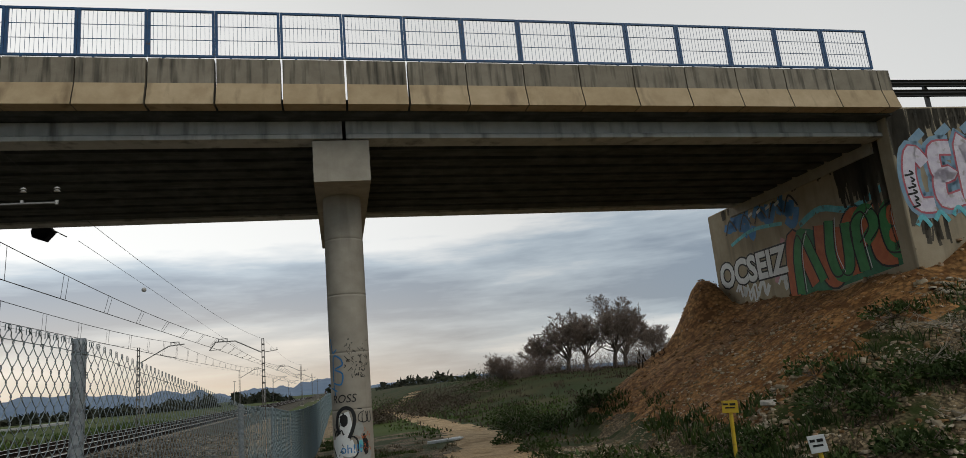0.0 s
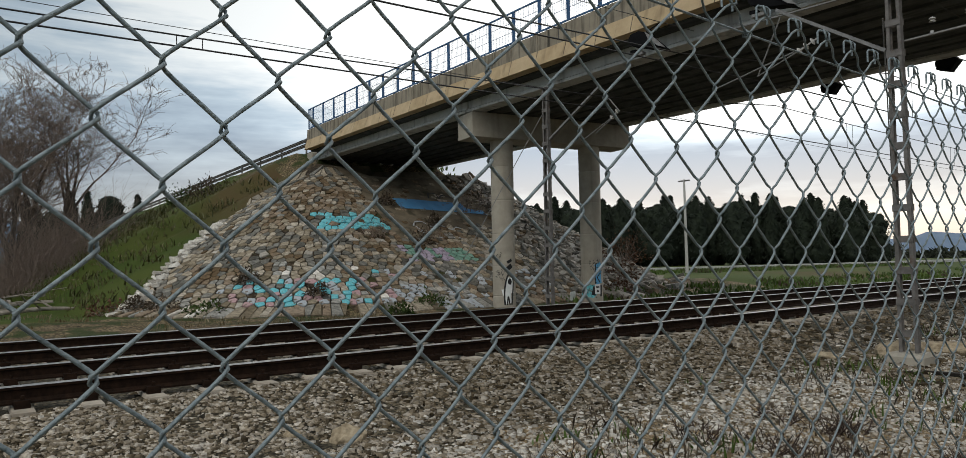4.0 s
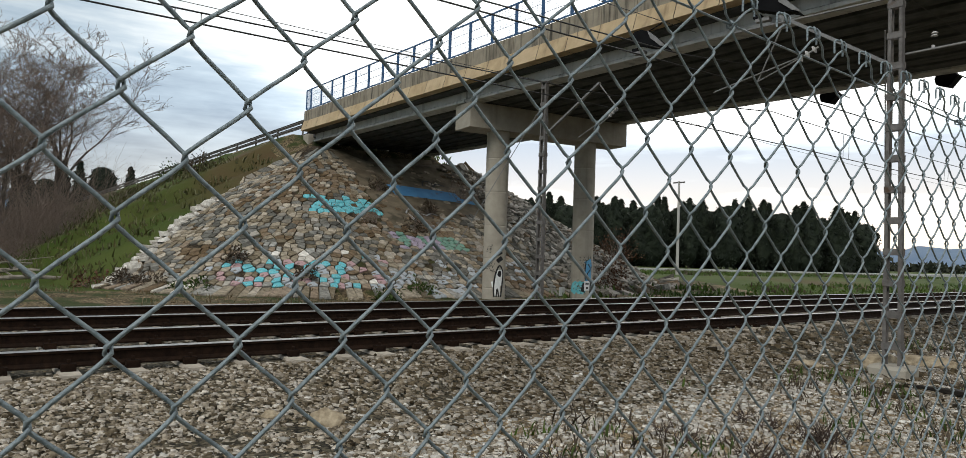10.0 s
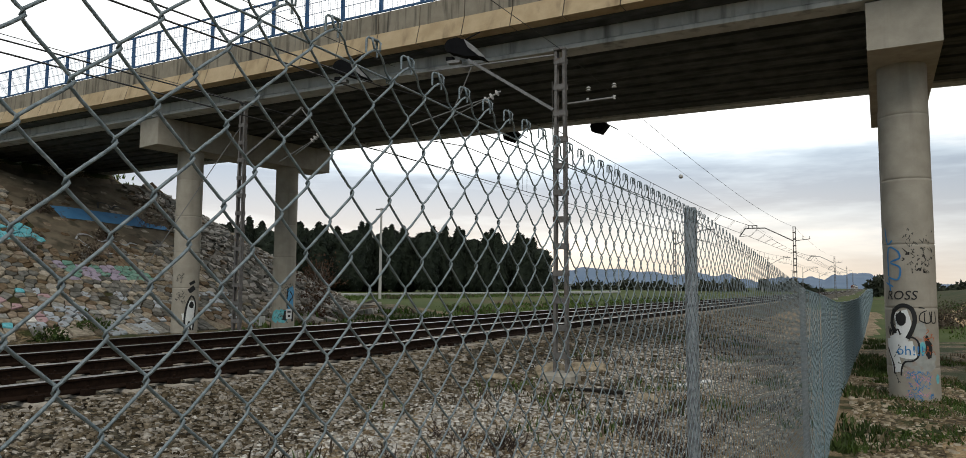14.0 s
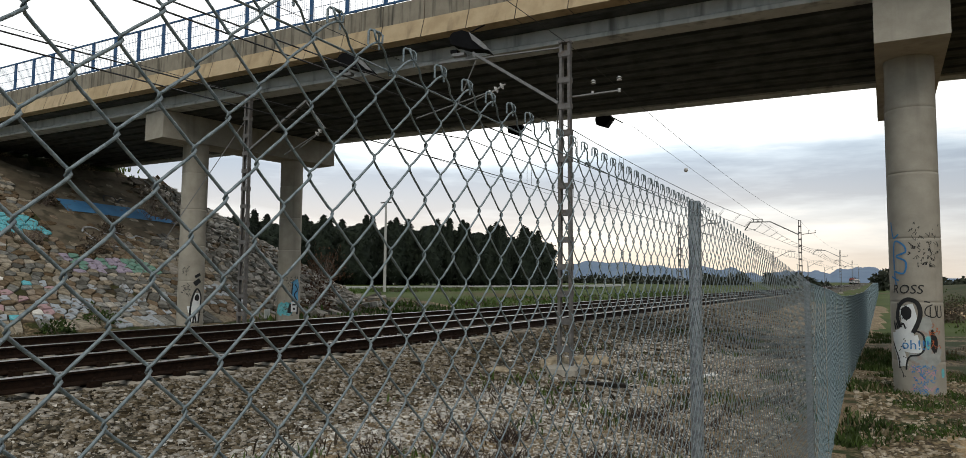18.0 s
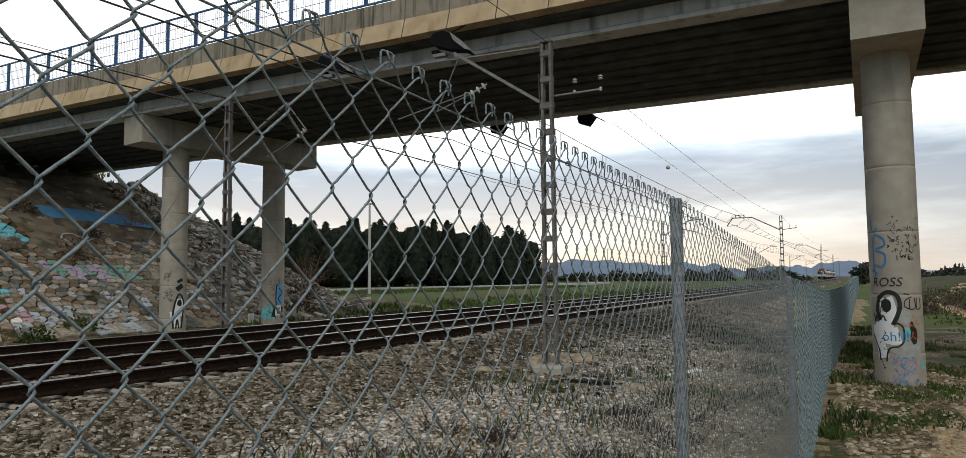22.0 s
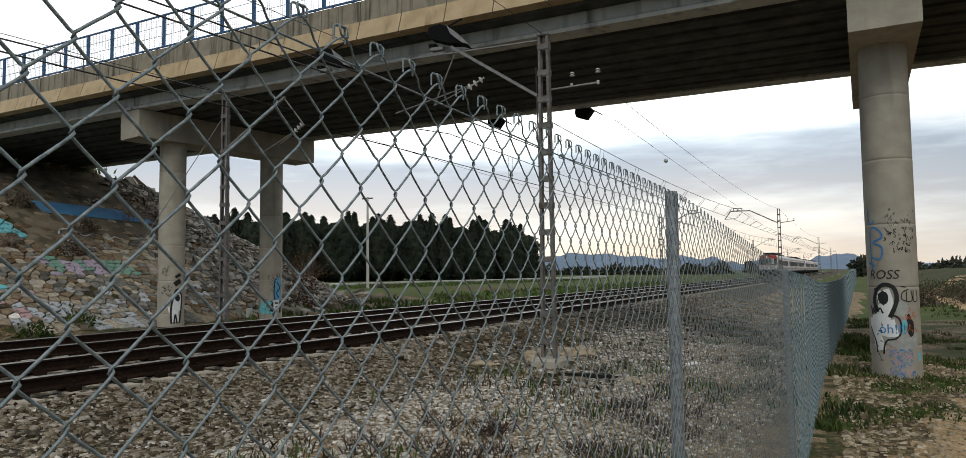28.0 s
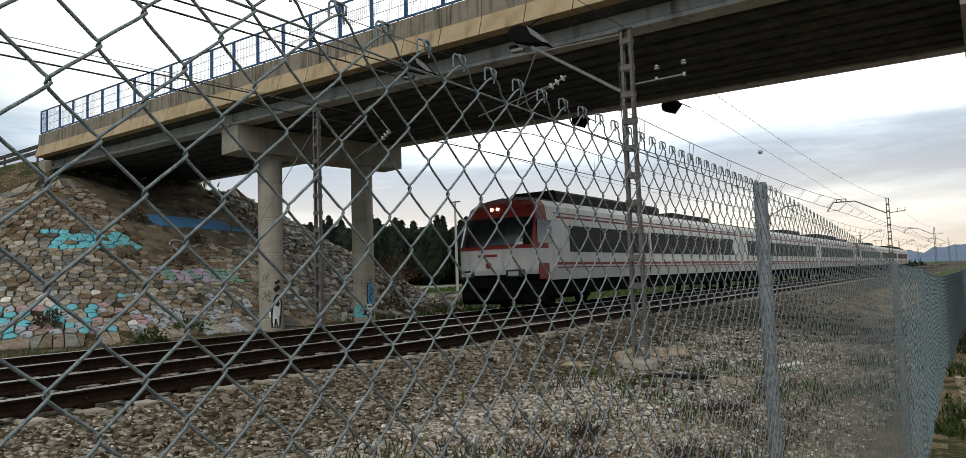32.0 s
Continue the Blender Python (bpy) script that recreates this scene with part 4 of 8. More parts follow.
def build_first_brackets():
    """The pair beneath the bridge is lower and carries slanting stays."""
    d, s, zb, zt = MASTS_E[0]
    th = empty("catenary_bracket", TRACK @ pose(d, s, 0), label="grey steel catenary bracket under the edge of the bridge", category="bracket", group="catenary brackets")
    bm = bmesh.new()
    bar(bm, (-0.15, 0, 5.32), (-2.1, 0, 6.62), 0.06, 0.06)
    part("arm", bm, "steel_arm", th)
    bm = bmesh.new()
    rod(bm, (-0.1, 0, 6.42), (-3.1, 0, 6.52), 0.02, 6)
    part("stay", bm, "steel_arm", th)
    bm = bmesh.new()
    rod(bm, (-2.0, 0, 6.5), (-2.6, 0.1, 5.45), 0.014, 6)
    rod(bm, (-2.6, 0.1, 5.45), (-1.55, 0.05, 5.78), 0.014, 6)
    rod(bm, (-3.6, 0.1, 5.40), (-1.55, 0.05, 5.78), 0.016, 6)
    part("steady_arm", bm, "steel_arm", th)
    bm = bmesh.new()
    insulator(bm, (-1.75, 0.05, 5.7), (-1.35, 0.03, 5.86), 3, 0.075)
    part("insulator", bm, "porcelain", th)
    bm = bmesh.new()
    rod(bm, (0.12, 0.05, 5.42), (1.05, 0.2, 5.47), 0.020, 6)
    part("feeder_arm", bm, "steel_arm", th)
    for x in (0.50, 1.02):
        bm = bmesh.new()
        rod(bm, (x, 0.12 + 0.08 * x, 5.44), (x, 0.12 + 0.08 * x, 5.51), 0.028, 8)
        part("clamp", bm, "porcelain", th)
        bm = bmesh.new()
        insulator(bm, (x, 0.2, 5.66), (x, 0.2, 5.75), 2, 0.055)
        part("insulator", bm, "porcelain", th, "pale porcelain bell insulator")
    bm = bmesh.new()
    rod(bm, (-0.2, 0.05, 5.9), (-1.9, 4.2, 0.9), 0.012, 5)
    part("guy_rod", bm, "steel_arm", th)
    d, s, zb, zt = MASTS_W[0]
    th = empty("catenary_bracket", TRACK @ pose(d, s, 0), label="grey steel catenary bracket on the far mast", category="bracket", group="catenary brackets")
    bm = bmesh.new()
    bar(bm, (0.15, 0, 5.6), (2.4, -0.1, 6.75), 0.08, 0.06)
    part("arm", bm, "steel_arm", th)
    bm = bmesh.new()
    rod(bm, (2.4, -0.1, 6.7), (3.1, -0.1, 5.9), 0.02, 6)
    rod(bm, (3.1, -0.1, 5.9), (2.2, -0.1, 5.45), 0.016, 6)
    rod(bm, (3.1, -0.1, 5.9), (1.6, -0.1, 5.3), 0.016, 6)
    part("steady_arm", bm, "steel_arm", th)
    bm = bmesh.new()
    insulator(bm, (3.05, -0.1, 5.95), (2.75, -0.1, 5.75), 3, 0.075)
    part("insulator", bm, "porcelain", th)
    bm = bmesh.new()
    rod(bm, (0.0, 0, 6.6), (-2.6, -2.4, 0.5), 0.012, 5)
    part("guy_rod", bm, "steel_arm", th)


build_first_brackets()


def line_shield(x, y, z, turn):
    """A black insulating hood under the bridge edge: round at its high end, drawn out to a point, with a grey stay plate and a clamp."""
    th = empty("line_shield", pose(x, y, z, 0, 0, turn), label="black insulating hood over the wire at the bridge edge", category="line shield", group="line shields")
    bm = bmesh.new()
    prof = [(-0.42 + 0.20 * math.cos(a), 0.10 + 0.20 * math.sin(a)) for a in np.linspace(0.6 * math.pi, 1.5 * math.pi, 8)] + [(0.02, -0.26), (0.34, -0.30), (0.62, -0.42), (0.30, -0.10), (-0.02, 0.22), (-0.24, 0.31)]
    prof = [(0.80 * u, 0.80 * v) for u, v in prof]
    prism(bm, prof, -0.15, 0.15)
    part("hood", bm, "dark_plastic", th, bevel=0.02)
    bm = bmesh.new()
    prism(bm, [(-0.02, 0.19), (0.27, -0.05), (0.53, -0.32), (0.34, -0.24), (0.08, -0.02)], -0.18, -0.16)
    part("stay_plate", bm, "steel_arm", th)
    bm = bmesh.new()
    bar(bm, (-0.02, -0.1, 0.18), (0.32, -0.05, 0.33), 0.025)
    part("hanger", bm, "dark_plastic", th)
    part("clamp", box_bm(-0.46, -0.16, -0.07, 0.07, -0.30, -0.23), "steel_arm", th)
    part("clamp_block", box_bm(-0.50, -0.34, -0.08, 0.08, -0.22, -0.15), "dark_plastic", th)


for q in ((-6.70, 13.60, 7.14, 4), (-9.86, 13.62, 7.10, 4)):
    line_shield(*q)


def small_shield(x, y, z):
    th = empty("line_shield", pose(x, y, z, 0, 0, -6), label="black insulating shield under the far edge of the deck", category="line shield", group="line shields")
    bm = bmesh.new()
    prism(bm, [(-0.30, 0.06), (-0.24, 0.20), (0.16, 0.20), (0.30, 0.04), (0.06, -0.24), (-0.26, -0.12)], -0.14, 0.14)
    part("shield", bm, "dark_plastic", th, bevel=0.03)
    bm = bmesh.new()
    bar(bm, (0.2, 0, 0.12), (0.62, 0, -0.14), 0.05, 0.03)
    part("clamp_arm", bm, "steel_arm", th)


for q in ((-6.35, 22.4, 7.16), (-9.62, 22.5, 7.19)):
    small_shield(*q)


def wires():
    """Contact and messenger wires with paired droppers, and the line wires beside them."""
    tracks = ((-9.08, -7.82, 6.20, 7.38, 6.86, MASTS_E, 25.0), (-12.79, -12.56, 6.05, 7.12, 7.36, MASTS_W, 24.0))
    for mid, seat, zc, edge, top, masts, first in tracks:
        th = empty("overhead_line", TRACK, label="dark overhead contact and messenger wires with droppers above the track", category="overhead line", group="overhead lines")
        sup = [(-44.0, mid, 6.62), (masts[0][1], mid, 6.35), (22.6, mid, edge)] + [(m[1], seat, top + m[3] - masts[1][3]) for m in masts[1:]]

        def mess(s):
            for (a, da, za), (b, db, zb) in zip(sup, sup[1:]):
                if s <= b:
                    t = (s - a) / (b - a)
                    sag = 0.55 if b - a > 30 else 0.0
                    if a == 22.6:
                        sag = 0.36
                    return np.array([da + (db - da) * t, s, za + (zb - za) * t - sag * 4 * t * (1 - t)])

        def contact(s):
            return np.array([(mid + mess(s)[0]) / 2, s, float(np.interp(s, (-5, 18, 62, 130), (5.75, zc, zc, zc + 0.3)))])
        ss = np.unique(np.concatenate([np.linspace(-44, sup[-1][0], 150), [q[0] for q in sup]]))
        V, F = tube([mess(s) for s in ss], 0.016, 4)
        raw("messenger_wire", V, F, "wire", th)
        V, F = tube([contact(s) for s in ss], 0.017, 4)
        raw("contact_wire", V, F, "wire", th)
        s = first - 13 * 5.0
        while s < sup[-1][0] - 2:
            if not 12 < s < 23:
                for k in (0, 0.45):
                    bm = bmesh.new()
                    rod(bm, contact(s + k), mess(s + k), 0.009, 4)
                    part("dropper", bm, "wire", th)
            s += 4.9
    runs = (((-4.7, 12.6, 6.5), (-4.7, 60.5, 6.72), 0.5), ((-4.7, 60.5, 6.72), (-4.7, 130, 7.2), 0.5), ((-4.7, 12.6, 6.5), (-5.2, -42, 7.4), 0.5), ((-6.4, 22.3, 6.94), (-6.3, 60.5, 5.85), 0.0),
            ((-15.5, 14.4, 7.2), (-15.5, 66, 7.16), 0.5), ((-15.5, 66, 7.16), (-15.4, 133, 7.2), 0.5), ((-15.5, 14.4, 7.2), (-15.6, -40, 8.0), 0.4),
            ((-9.0, 13.0, 6.9), (-9.3, -42, 7.6), 0.4))
    for p, q, sag in runs:
        p, q = np.array(p), np.array(q)
        V, F = tube([p + (q - p) * t - np.array([0, 0, sag * 4 * t * (1 - t)]) for t in np.linspace(0, 1, 16)], 0.008, 4)
        o = raw("line_wire", V, F, "wire")
        o.matrix_basis = TRACK
        tagged(o, "thin dark wire strung between the masts", "wire", group="line wires")
    bm = bmesh.new()
    bmesh.ops.create_icosphere(bm, subdivisions=2, radius=0.10)
    o = part("marker_ball", bm, "porcelain", None, smooth=True)
    o.matrix_basis = pose(-5.4, 31.2, 6.72)
    tagged(o, "small pale marker ball clamped on a line wire", "marker ball")


wires()

# ---------------------------------------------------------------- loose stones of the trackbed


def stones(n, place, lo, hi, seed, flat=0.65):
    """n angular stones: six-sided, jittered; place(rng, n) gives x, y, z."""
    rng = np.random.default_rng(seed)
    c = place(rng, n)
    size = lo + (hi - lo) * rng.random(len(c)) ** 2.2
    cube = np.array([(-1, -1, -1), (1, -1, -1), (1, 1, -1), (-1, 1, -1), (-1, -1, 1), (1, -1, 1), (1, 1, 1), (-1, 1, 1)], float) * 0.5
    k = len(c)
    v = np.repeat(cube[None], k, 0) * (1 + rng.normal(0, 0.22, (k, 8, 3)))
    v *= np.stack([1 + 0.5 * rng.random(k), 0.8 + 0.4 * rng.random(k), flat * (0.7 + 0.6 * rng.random(k))], -1)[:, None]
    a = rng.random(k) * 6.283
    t = rng.normal(0, 0.35, k)
    ca, sa, ct, st = np.cos(a), np.sin(a), np.cos(t), np.sin(t)
    x, y, z = v[..., 0].copy(), v[..., 1].copy(), v[..., 2].copy()
    y2, z2 = y * ct[:, None] - z * st[:, None], y * st[:, None] + z * ct[:, None]
    v[..., 0], v[..., 1], v[..., 2] = x * ca[:, None] - y2 * sa[:, None], x * sa[:, None] + y2 * ca[:, None], z2
    V = (v * size[:, None, None] + c[:, None]).reshape(-1, 3)
    quad = np.array([(4, 5, 6, 7), (0, 1, 5, 4), (1, 2, 6, 5), (2, 3, 7, 6), (3, 0, 4, 7)])
    F = (quad[None] + 8 * np.arange(k)[:, None, None]).reshape(-1, 4)
    return V, F


def stuff(name, V, F, material, label, category):
    me = bpy.data.meshes.new(name)
    me.vertices.add(len(V))
    me.vertices.foreach_set("co", np.asarray(V, np.float32).ravel())
    k = F.shape[1]
    me.loops.add(F.size)
    me.loops.foreach_set("vertex_index", F.ravel().astype(np.int32))
    me.polygons.add(len(F))
    me.polygons.foreach_set("loop_start", np.arange(0, F.size, k, dtype=np.int32))
    me.polygons.foreach_set("loop_total", np.full(len(F), k, np.int32))
    me.update(calc_edges=True)
    o = finish(new(name, me), material)
    return tagged(o, label, category, kind="stuff")


def on_ground(x, y, lift=0.0):
    return np.stack([x, y, np.array([ground_z(a, b) for a, b in zip(x, y)]) + lift], -1)


def to_world(d, s):
    c, n = math.cos(radians(2.35)), math.sin(radians(2.35))
    return d * c + s * n, -d * n + s * c


def build_stones():
    def shoulder(rng, n):
        d, s = rng.uniform(-7.95, -5.0, n), rng.uniform(3.0, 12.5, n)
        keep = (rng.random(n) < np.clip((-4.9 - d) / 1.2, 0, 1)) & (s + rng.normal(0, 1.2, n) > 4.0)
        return on_ground(*to_world(d[keep], s[keep]), 0.0)

    def shoulder_near(rng, n):
        d, s = rng.uniform(-7.95, -4.9, n), rng.uniform(-6.0, 6.5, n)
        keep = (rng.random(n) < np.clip((-4.9 - d) / 1.2, 0, 1)) & (s + rng.normal(0, 1.2, n) < 4.0)
        return on_ground(*to_world(d[keep], s[keep]), 0.0)
    V, F = stones(19000, shoulder, 0.024, 0.066, 3)
    stuff("ballast_stones", V, F, "stone_grey", "dark brown ballast stones on the trackbed shoulder", "gravel")
    V, F = stones(50000, shoulder_near, 0.016, 0.050, 13)
    stuff("weathered_stones", V, F, "stone_pale", "weathered grey and buff ballast stones on the trackbed shoulder", "gravel")

    def white(rng, n):
        d, s = rng.normal(-4.2, 1.1, n), rng.uniform(-8, 22, n)
        keep = (d > -6.8) & (d < -1.2 + 0.1 * s) & ((np.abs(s - 1.8) > 1.6) | (rng.random(n) < 0.25))
        return on_ground(*to_world(d[keep], s[keep]), 0.0)
    V, F = stones(24000, white, 0.016, 0.058, 4)
    stuff("pale_stones", V, F, "stone_white", "pale broken limestone scattered below the ballast", "gravel")

    def white_patch(rng, n):
        d, s = rng.normal(-4.1, 0.55, n), -9 + 8.6 * rng.random(n) ** 0.8
        return on_ground(*to_world(d, s), 0.0)
    V, F = stones(9000, white_patch, 0.010, 0.042, 41)
    stuff("limestone_chips", V, F, "stone_white", "patch of white limestone chippings below the ballast", "gravel")

    def grit(rng, n):
        d, s = -0.6 - 4.6 * rng.random(n) ** 0.9, 2.5 + 31 * rng.random(n) ** 1.35
        x, y = to_world(d, s)
        keep = np.array([a < fence_x(b) + 0.1 and hnoise(a, b, 1.3, 61) + 0.35 * hnoise(a, b, 4.0, 62) > -0.22 for a, b in zip(x, y)])
        return on_ground(x[keep], y[keep], 0.004)
    V, F = stones(46000, grit, 0.016, 0.046, 63, 0.6)
    stuff("trackside_grit", V, F, "stone_bank", "tan and pale grey gravel spread between fence and ballast", "gravel")

    def east_slope(rng, n):
        x, y = rng.uniform(5.5, 18, n), rng.uniform(6, 15, n)
        keep = np.array([bridge_xy(a, b)[1] < 0.2 and ground_z(a, b) > 0.1 and hnoise(a, b, 1.5, 52) > -0.1 for a, b in zip(x, y)])
        return on_ground(x[keep], y[keep], 0.02)
    V, F = stones(7000, east_slope, 0.03, 0.13, 53, 0.5)
    stuff("slope_stones", V, F, "stone_tan", "yellowish stones lying on the slope by the wing wall", "stones")

    def bed(rng, n):
        d, s = rng.uniform(-14.9, -7.9, n), rng.uniform(-12, 22, n)
        return on_ground(*to_world(d, s), -0.005)
    V, F = stones(14000, bed, 0.026, 0.060, 5)
    stuff("bed_stones", V, F, "stone_grey", "dark ballast stones between the sleepers", "gravel")

    def far(rng, n):
        d, s = rng.uniform(-8.2, -3.2, n), 11 + 34 * rng.random(n) ** 1.4
        return on_ground(*to_world(d, s), 0.0)
    V, F = stones(6500, far, 0.04, 0.12, 6)
    stuff("trackside_stones", V, F, "stone_grey", "mixed stones along the trackside verge", "gravel")

    def path(rng, n):
        x, y = 0.7 + 12.8 * rng.random(n) ** 1.6, rng.uniform(5.5, 19, n)
        keep = rng.random(n) < np.where(np.abs(x - np.interp(y, (3, 13, 18, 23), (2.6, 4.4, 5.2, 6.5))) < 1.9, 0.10, 1.0)
        return on_ground(x[keep], y[keep], 0.0)
    V, F = stones(13000, path, 0.014, 0.07, 7)
    stuff("path_stones", V, F, "stone_tan", "pale stones scattered on the bare earth by the pier", "gravel")

    def slope(rng, n):
        x, y = rng.uniform(5.5, 17, n), rng.uniform(7, 24, n)
        p = on_ground(x, y, 0.0)
        return p[p[:, 2] > 0.1]
    V, F = stones(6500, slope, 0.018, 0.085, 8)
    stuff("slope_stones", V, F, "dirt_clod", "clods and stones on the loose earth slope", "clods")


mat("dirt_clod", (0.17, 0.085, 0.034), (0.36, 0.225, 0.110), scale=5, island=0.45, bump=0.4)
build_stones()


def boulder(x, y, sx, sy, sz, seed, material="stone_white", label="pale weathered boulder lying on the gravel"):
    bm = bmesh.new()
    bmesh.ops.create_icosphere(bm, subdivisions=3, radius=1)
    for v in bm.verts:
        n = noise.noise(v.co * 1.3 + Vector((seed, 0, 0))) * 0.35 + noise.noise(v.co * 4 + Vector((0, seed, 0))) * 0.1
        v.co *= 1 + n
        v.co.x *= sx
        v.co.y *= sy
        v.co.z *= sz
    o = part("boulder", bm, material)
    o.matrix_basis = pose(x, y, ground_z(x, y) + sz * 0.35, 0, 0, seed * 37)
    tagged(o, label, "rock", group="boulders")


boulder(-6.0, 3.45, 0.19, 0.14, 0.12, 1, "stone_tan", "sandy weathered boulder lying on the gravel")
boulder(-6.3, 3.0, 0.08, 0.07, 0.06, 2, "stone_tan", "small sandy rock lying on the gravel")
boulder(-4.55, 13.25, 0.40, 0.30, 0.20, 0.66, "stone_tan", "large pale block of rock beside the mast")
boulder(-4.3, 14.7, 0.55, 0.30, 0.13, 0.4, "stone_tan", "pale slab of rock behind the mast")
boulder(-2.6, 12.9, 0.24, 0.18, 0.09, 4, "stone_tan", "flat pale rock beside the mast")
boulder(-5.3, 12.2, 0.22, 0.16, 0.08, 5, "stone_tan", "flat pale rock beside the mast")
boulder(-5.8, -3.0, 0.10, 0.12, 0.07, 6)

# ---------------------------------------------------------------- the stone-pitched western slope
for nm, a, b in (("pitch_stone", (0.155, 0.122, 0.080), (0.385, 0.315, 0.218)), ("pitch_rust", (0.135, 0.094, 0.056), (0.300, 0.212, 0.132)), ("pitch_grey", (0.12, 0.114, 0.10), (0.31, 0.295, 0.255)), ("pitch_pale", (0.40, 0.355, 0.295), (0.62, 0.57, 0.50))):
    mat(nm, a, b, scale=7, rough=0.92, bump=0.4, bump_scale=30, rand=0.45, island=0.45)
mat("paint_turquoise", (0.09, 0.40, 0.46), (0.22, 0.60, 0.66), rough=0.7, scale=5, spots=(0.16, 0.15, 0.12), spots_scale=7, spots_pos=(0.60, 0.68))
mat("paint_white", (0.68, 0.70, 0.70), (0.80, 0.81, 0.80), rough=0.6, scale=6)
mat("paint_pink", (0.50, 0.24, 0.28), (0.62, 0.36, 0.38), rough=0.6, scale=6)
mat("paint_blue", (0.03, 0.17, 0.42), (0.06, 0.25, 0.52), rough=0.6, scale=6)
mat("paint_black", (0.012, 0.012, 0.013), (0.022, 0.022, 0.022), rough=0.6, scale=6)
mat("paint_green", (0.02, 0.13, 0.06), (0.04, 0.20, 0.10), rough=0.6, scale=4)
mat("paint_leaf_green", (0.030, 0.20, 0.055), (0.055, 0.28, 0.085), rough=0.6, scale=4)
mat("paint_slope_blue", (0.06, 0.21, 0.42), (0.09, 0.27, 0.49), rough=0.8, scale=2, spots=(0.12, 0.10, 0.075), spots_scale=3, spots_pos=(0.60, 0.70))
mat("paint_mint", (0.12, 0.26, 0.20), (0.22, 0.36, 0.29), rough=0.8, scale=5, spots=(0.12, 0.10, 0.08), spots_scale=6, spots_pos=(0.56, 0.66))
mat("paint_lilac_dull", (0.30, 0.25, 0.33), (0.42, 0.36, 0.44), rough=0.8, scale=5, spots=(0.14, 0.11, 0.09), spots_scale=6, spots_pos=(0.58, 0.68))
mat("paint_washed", (0.34, 0.37, 0.40), (0.50, 0.53, 0.56), rough=0.8, scale=5, spots=(0.15, 0.12, 0.09), spots_scale=5, spots_pos=(0.52, 0.62))
mat("paint_rose_pale", (0.40, 0.24, 0.25), (0.52, 0.36, 0.36), rough=0.8, scale=5, spots=(0.16, 0.12, 0.09), spots_scale=5, spots_pos=(0.54, 0.64))
mat("paint_sky", (0.09, 0.32, 0.58), (0.16, 0.42, 0.66), rough=0.7, scale=5)
mat("paint_lilac", (0.56, 0.50, 0.60), (0.74, 0.70, 0.76), rough=0.7, scale=5, spots=(0.40, 0.36, 0.36), spots_scale=4, spots_pos=(0.58, 0.68))
mat("paint_rose", (0.42, 0.09, 0.13), (0.52, 0.16, 0.18), rough=0.7, scale=5)
mat("paint_pale_blue", (0.16, 0.28, 0.40), (0.26, 0.38, 0.48), rough=0.7, scale=5)
mat("paint_orange", (0.42, 0.10, 0.035), (0.52, 0.15, 0.05), rough=0.6, scale=5)


def near_box(p, q, r=0.0):
    return all(min(a, b) - r <= c <= max(a, b) + r for a, b, c in zip(q[0], q[1], p))


CONE = (-33.6, 0.2)


def cone_radius(lx, ly):
    """Distance down the slope, in plan, from the crest of the embankment's end."""
    return math.hypot(max(0, lx - CONE[0]), max(0, CONE[1] - ly, ly - CONE[1] - 8.6))


def cell(pts, i, near):
    """The part of the plane that lies nearest to point i."""
    px, py = pts[i]
    poly = [(px - 0.8, py - 0.8), (px + 0.8, py - 0.8), (px + 0.8, py + 0.8), (px - 0.8, py + 0.8)]
    for j in near:
        mx, my, nx, ny = (px + pts[j][0]) / 2, (py + pts[j][1]) / 2, pts[j][0] - px, pts[j][1] - py
        side = [(q[0] - mx) * nx + (q[1] - my) * ny for q in poly]
        out = []
        for a in range(len(poly)):
            b = (a + 1) % len(poly)
            if side[a] <= 0:
                out.append(poly[a])
            if side[a] * side[b] < 0:
                t = side[a] / (side[a] - side[b])
                out.append((poly[a][0] + (poly[b][0] - poly[a][0]) * t, poly[a][1] + (poly[b][1] - poly[a][1]) * t))
        poly = out
        if len(poly) < 3:
            return []
    out = []
    for q in poly:
        if not out or math.hypot(q[0] - out[-1][0], q[1] - out[-1][1]) > 0.04:
            out.append(q)
    return out


def ribbon(points, w, close=False):
    """A painted stroke with rounded bends, as flat quads in the plane."""
    P = [Vector((*p, 0)) for p in points]
    if close:
        P.append(P[0])
    fine = []
    n = len(P)
    for i in range(n - 1):
        a, b, c, d = P[max(i - 1, 0)], P[i], P[i + 1], P[min(i + 2, n - 1)]
        for k in range(5):
            t = k / 5
            fine.append(0.5 * ((2 * b) + (c - a) * t + (2 * a - 5 * b + 4 * c - d) * t * t + (3 * b - a - 3 * c + d) * t ** 3))
    fine.append(P[-1])
    V, F = [], []
    for i, p in enumerate(fine):
        t = (fine[min(i + 1, len(fine) - 1)] - fine[max(i - 1, 0)])
        t = t.normalized() if t.length > 1e-9 else Vector((1, 0, 0))
        s = Vector((-t.y, t.x, 0)) * w / 2
        V += [(p.x + s.x, p.y + s.y), (p.x - s.x, p.y - s.y)]
    for i in range(len(fine) - 1):
        F.append((2 * i, 2 * i + 1, 2 * i + 3, 2 * i + 2))
    return V, F


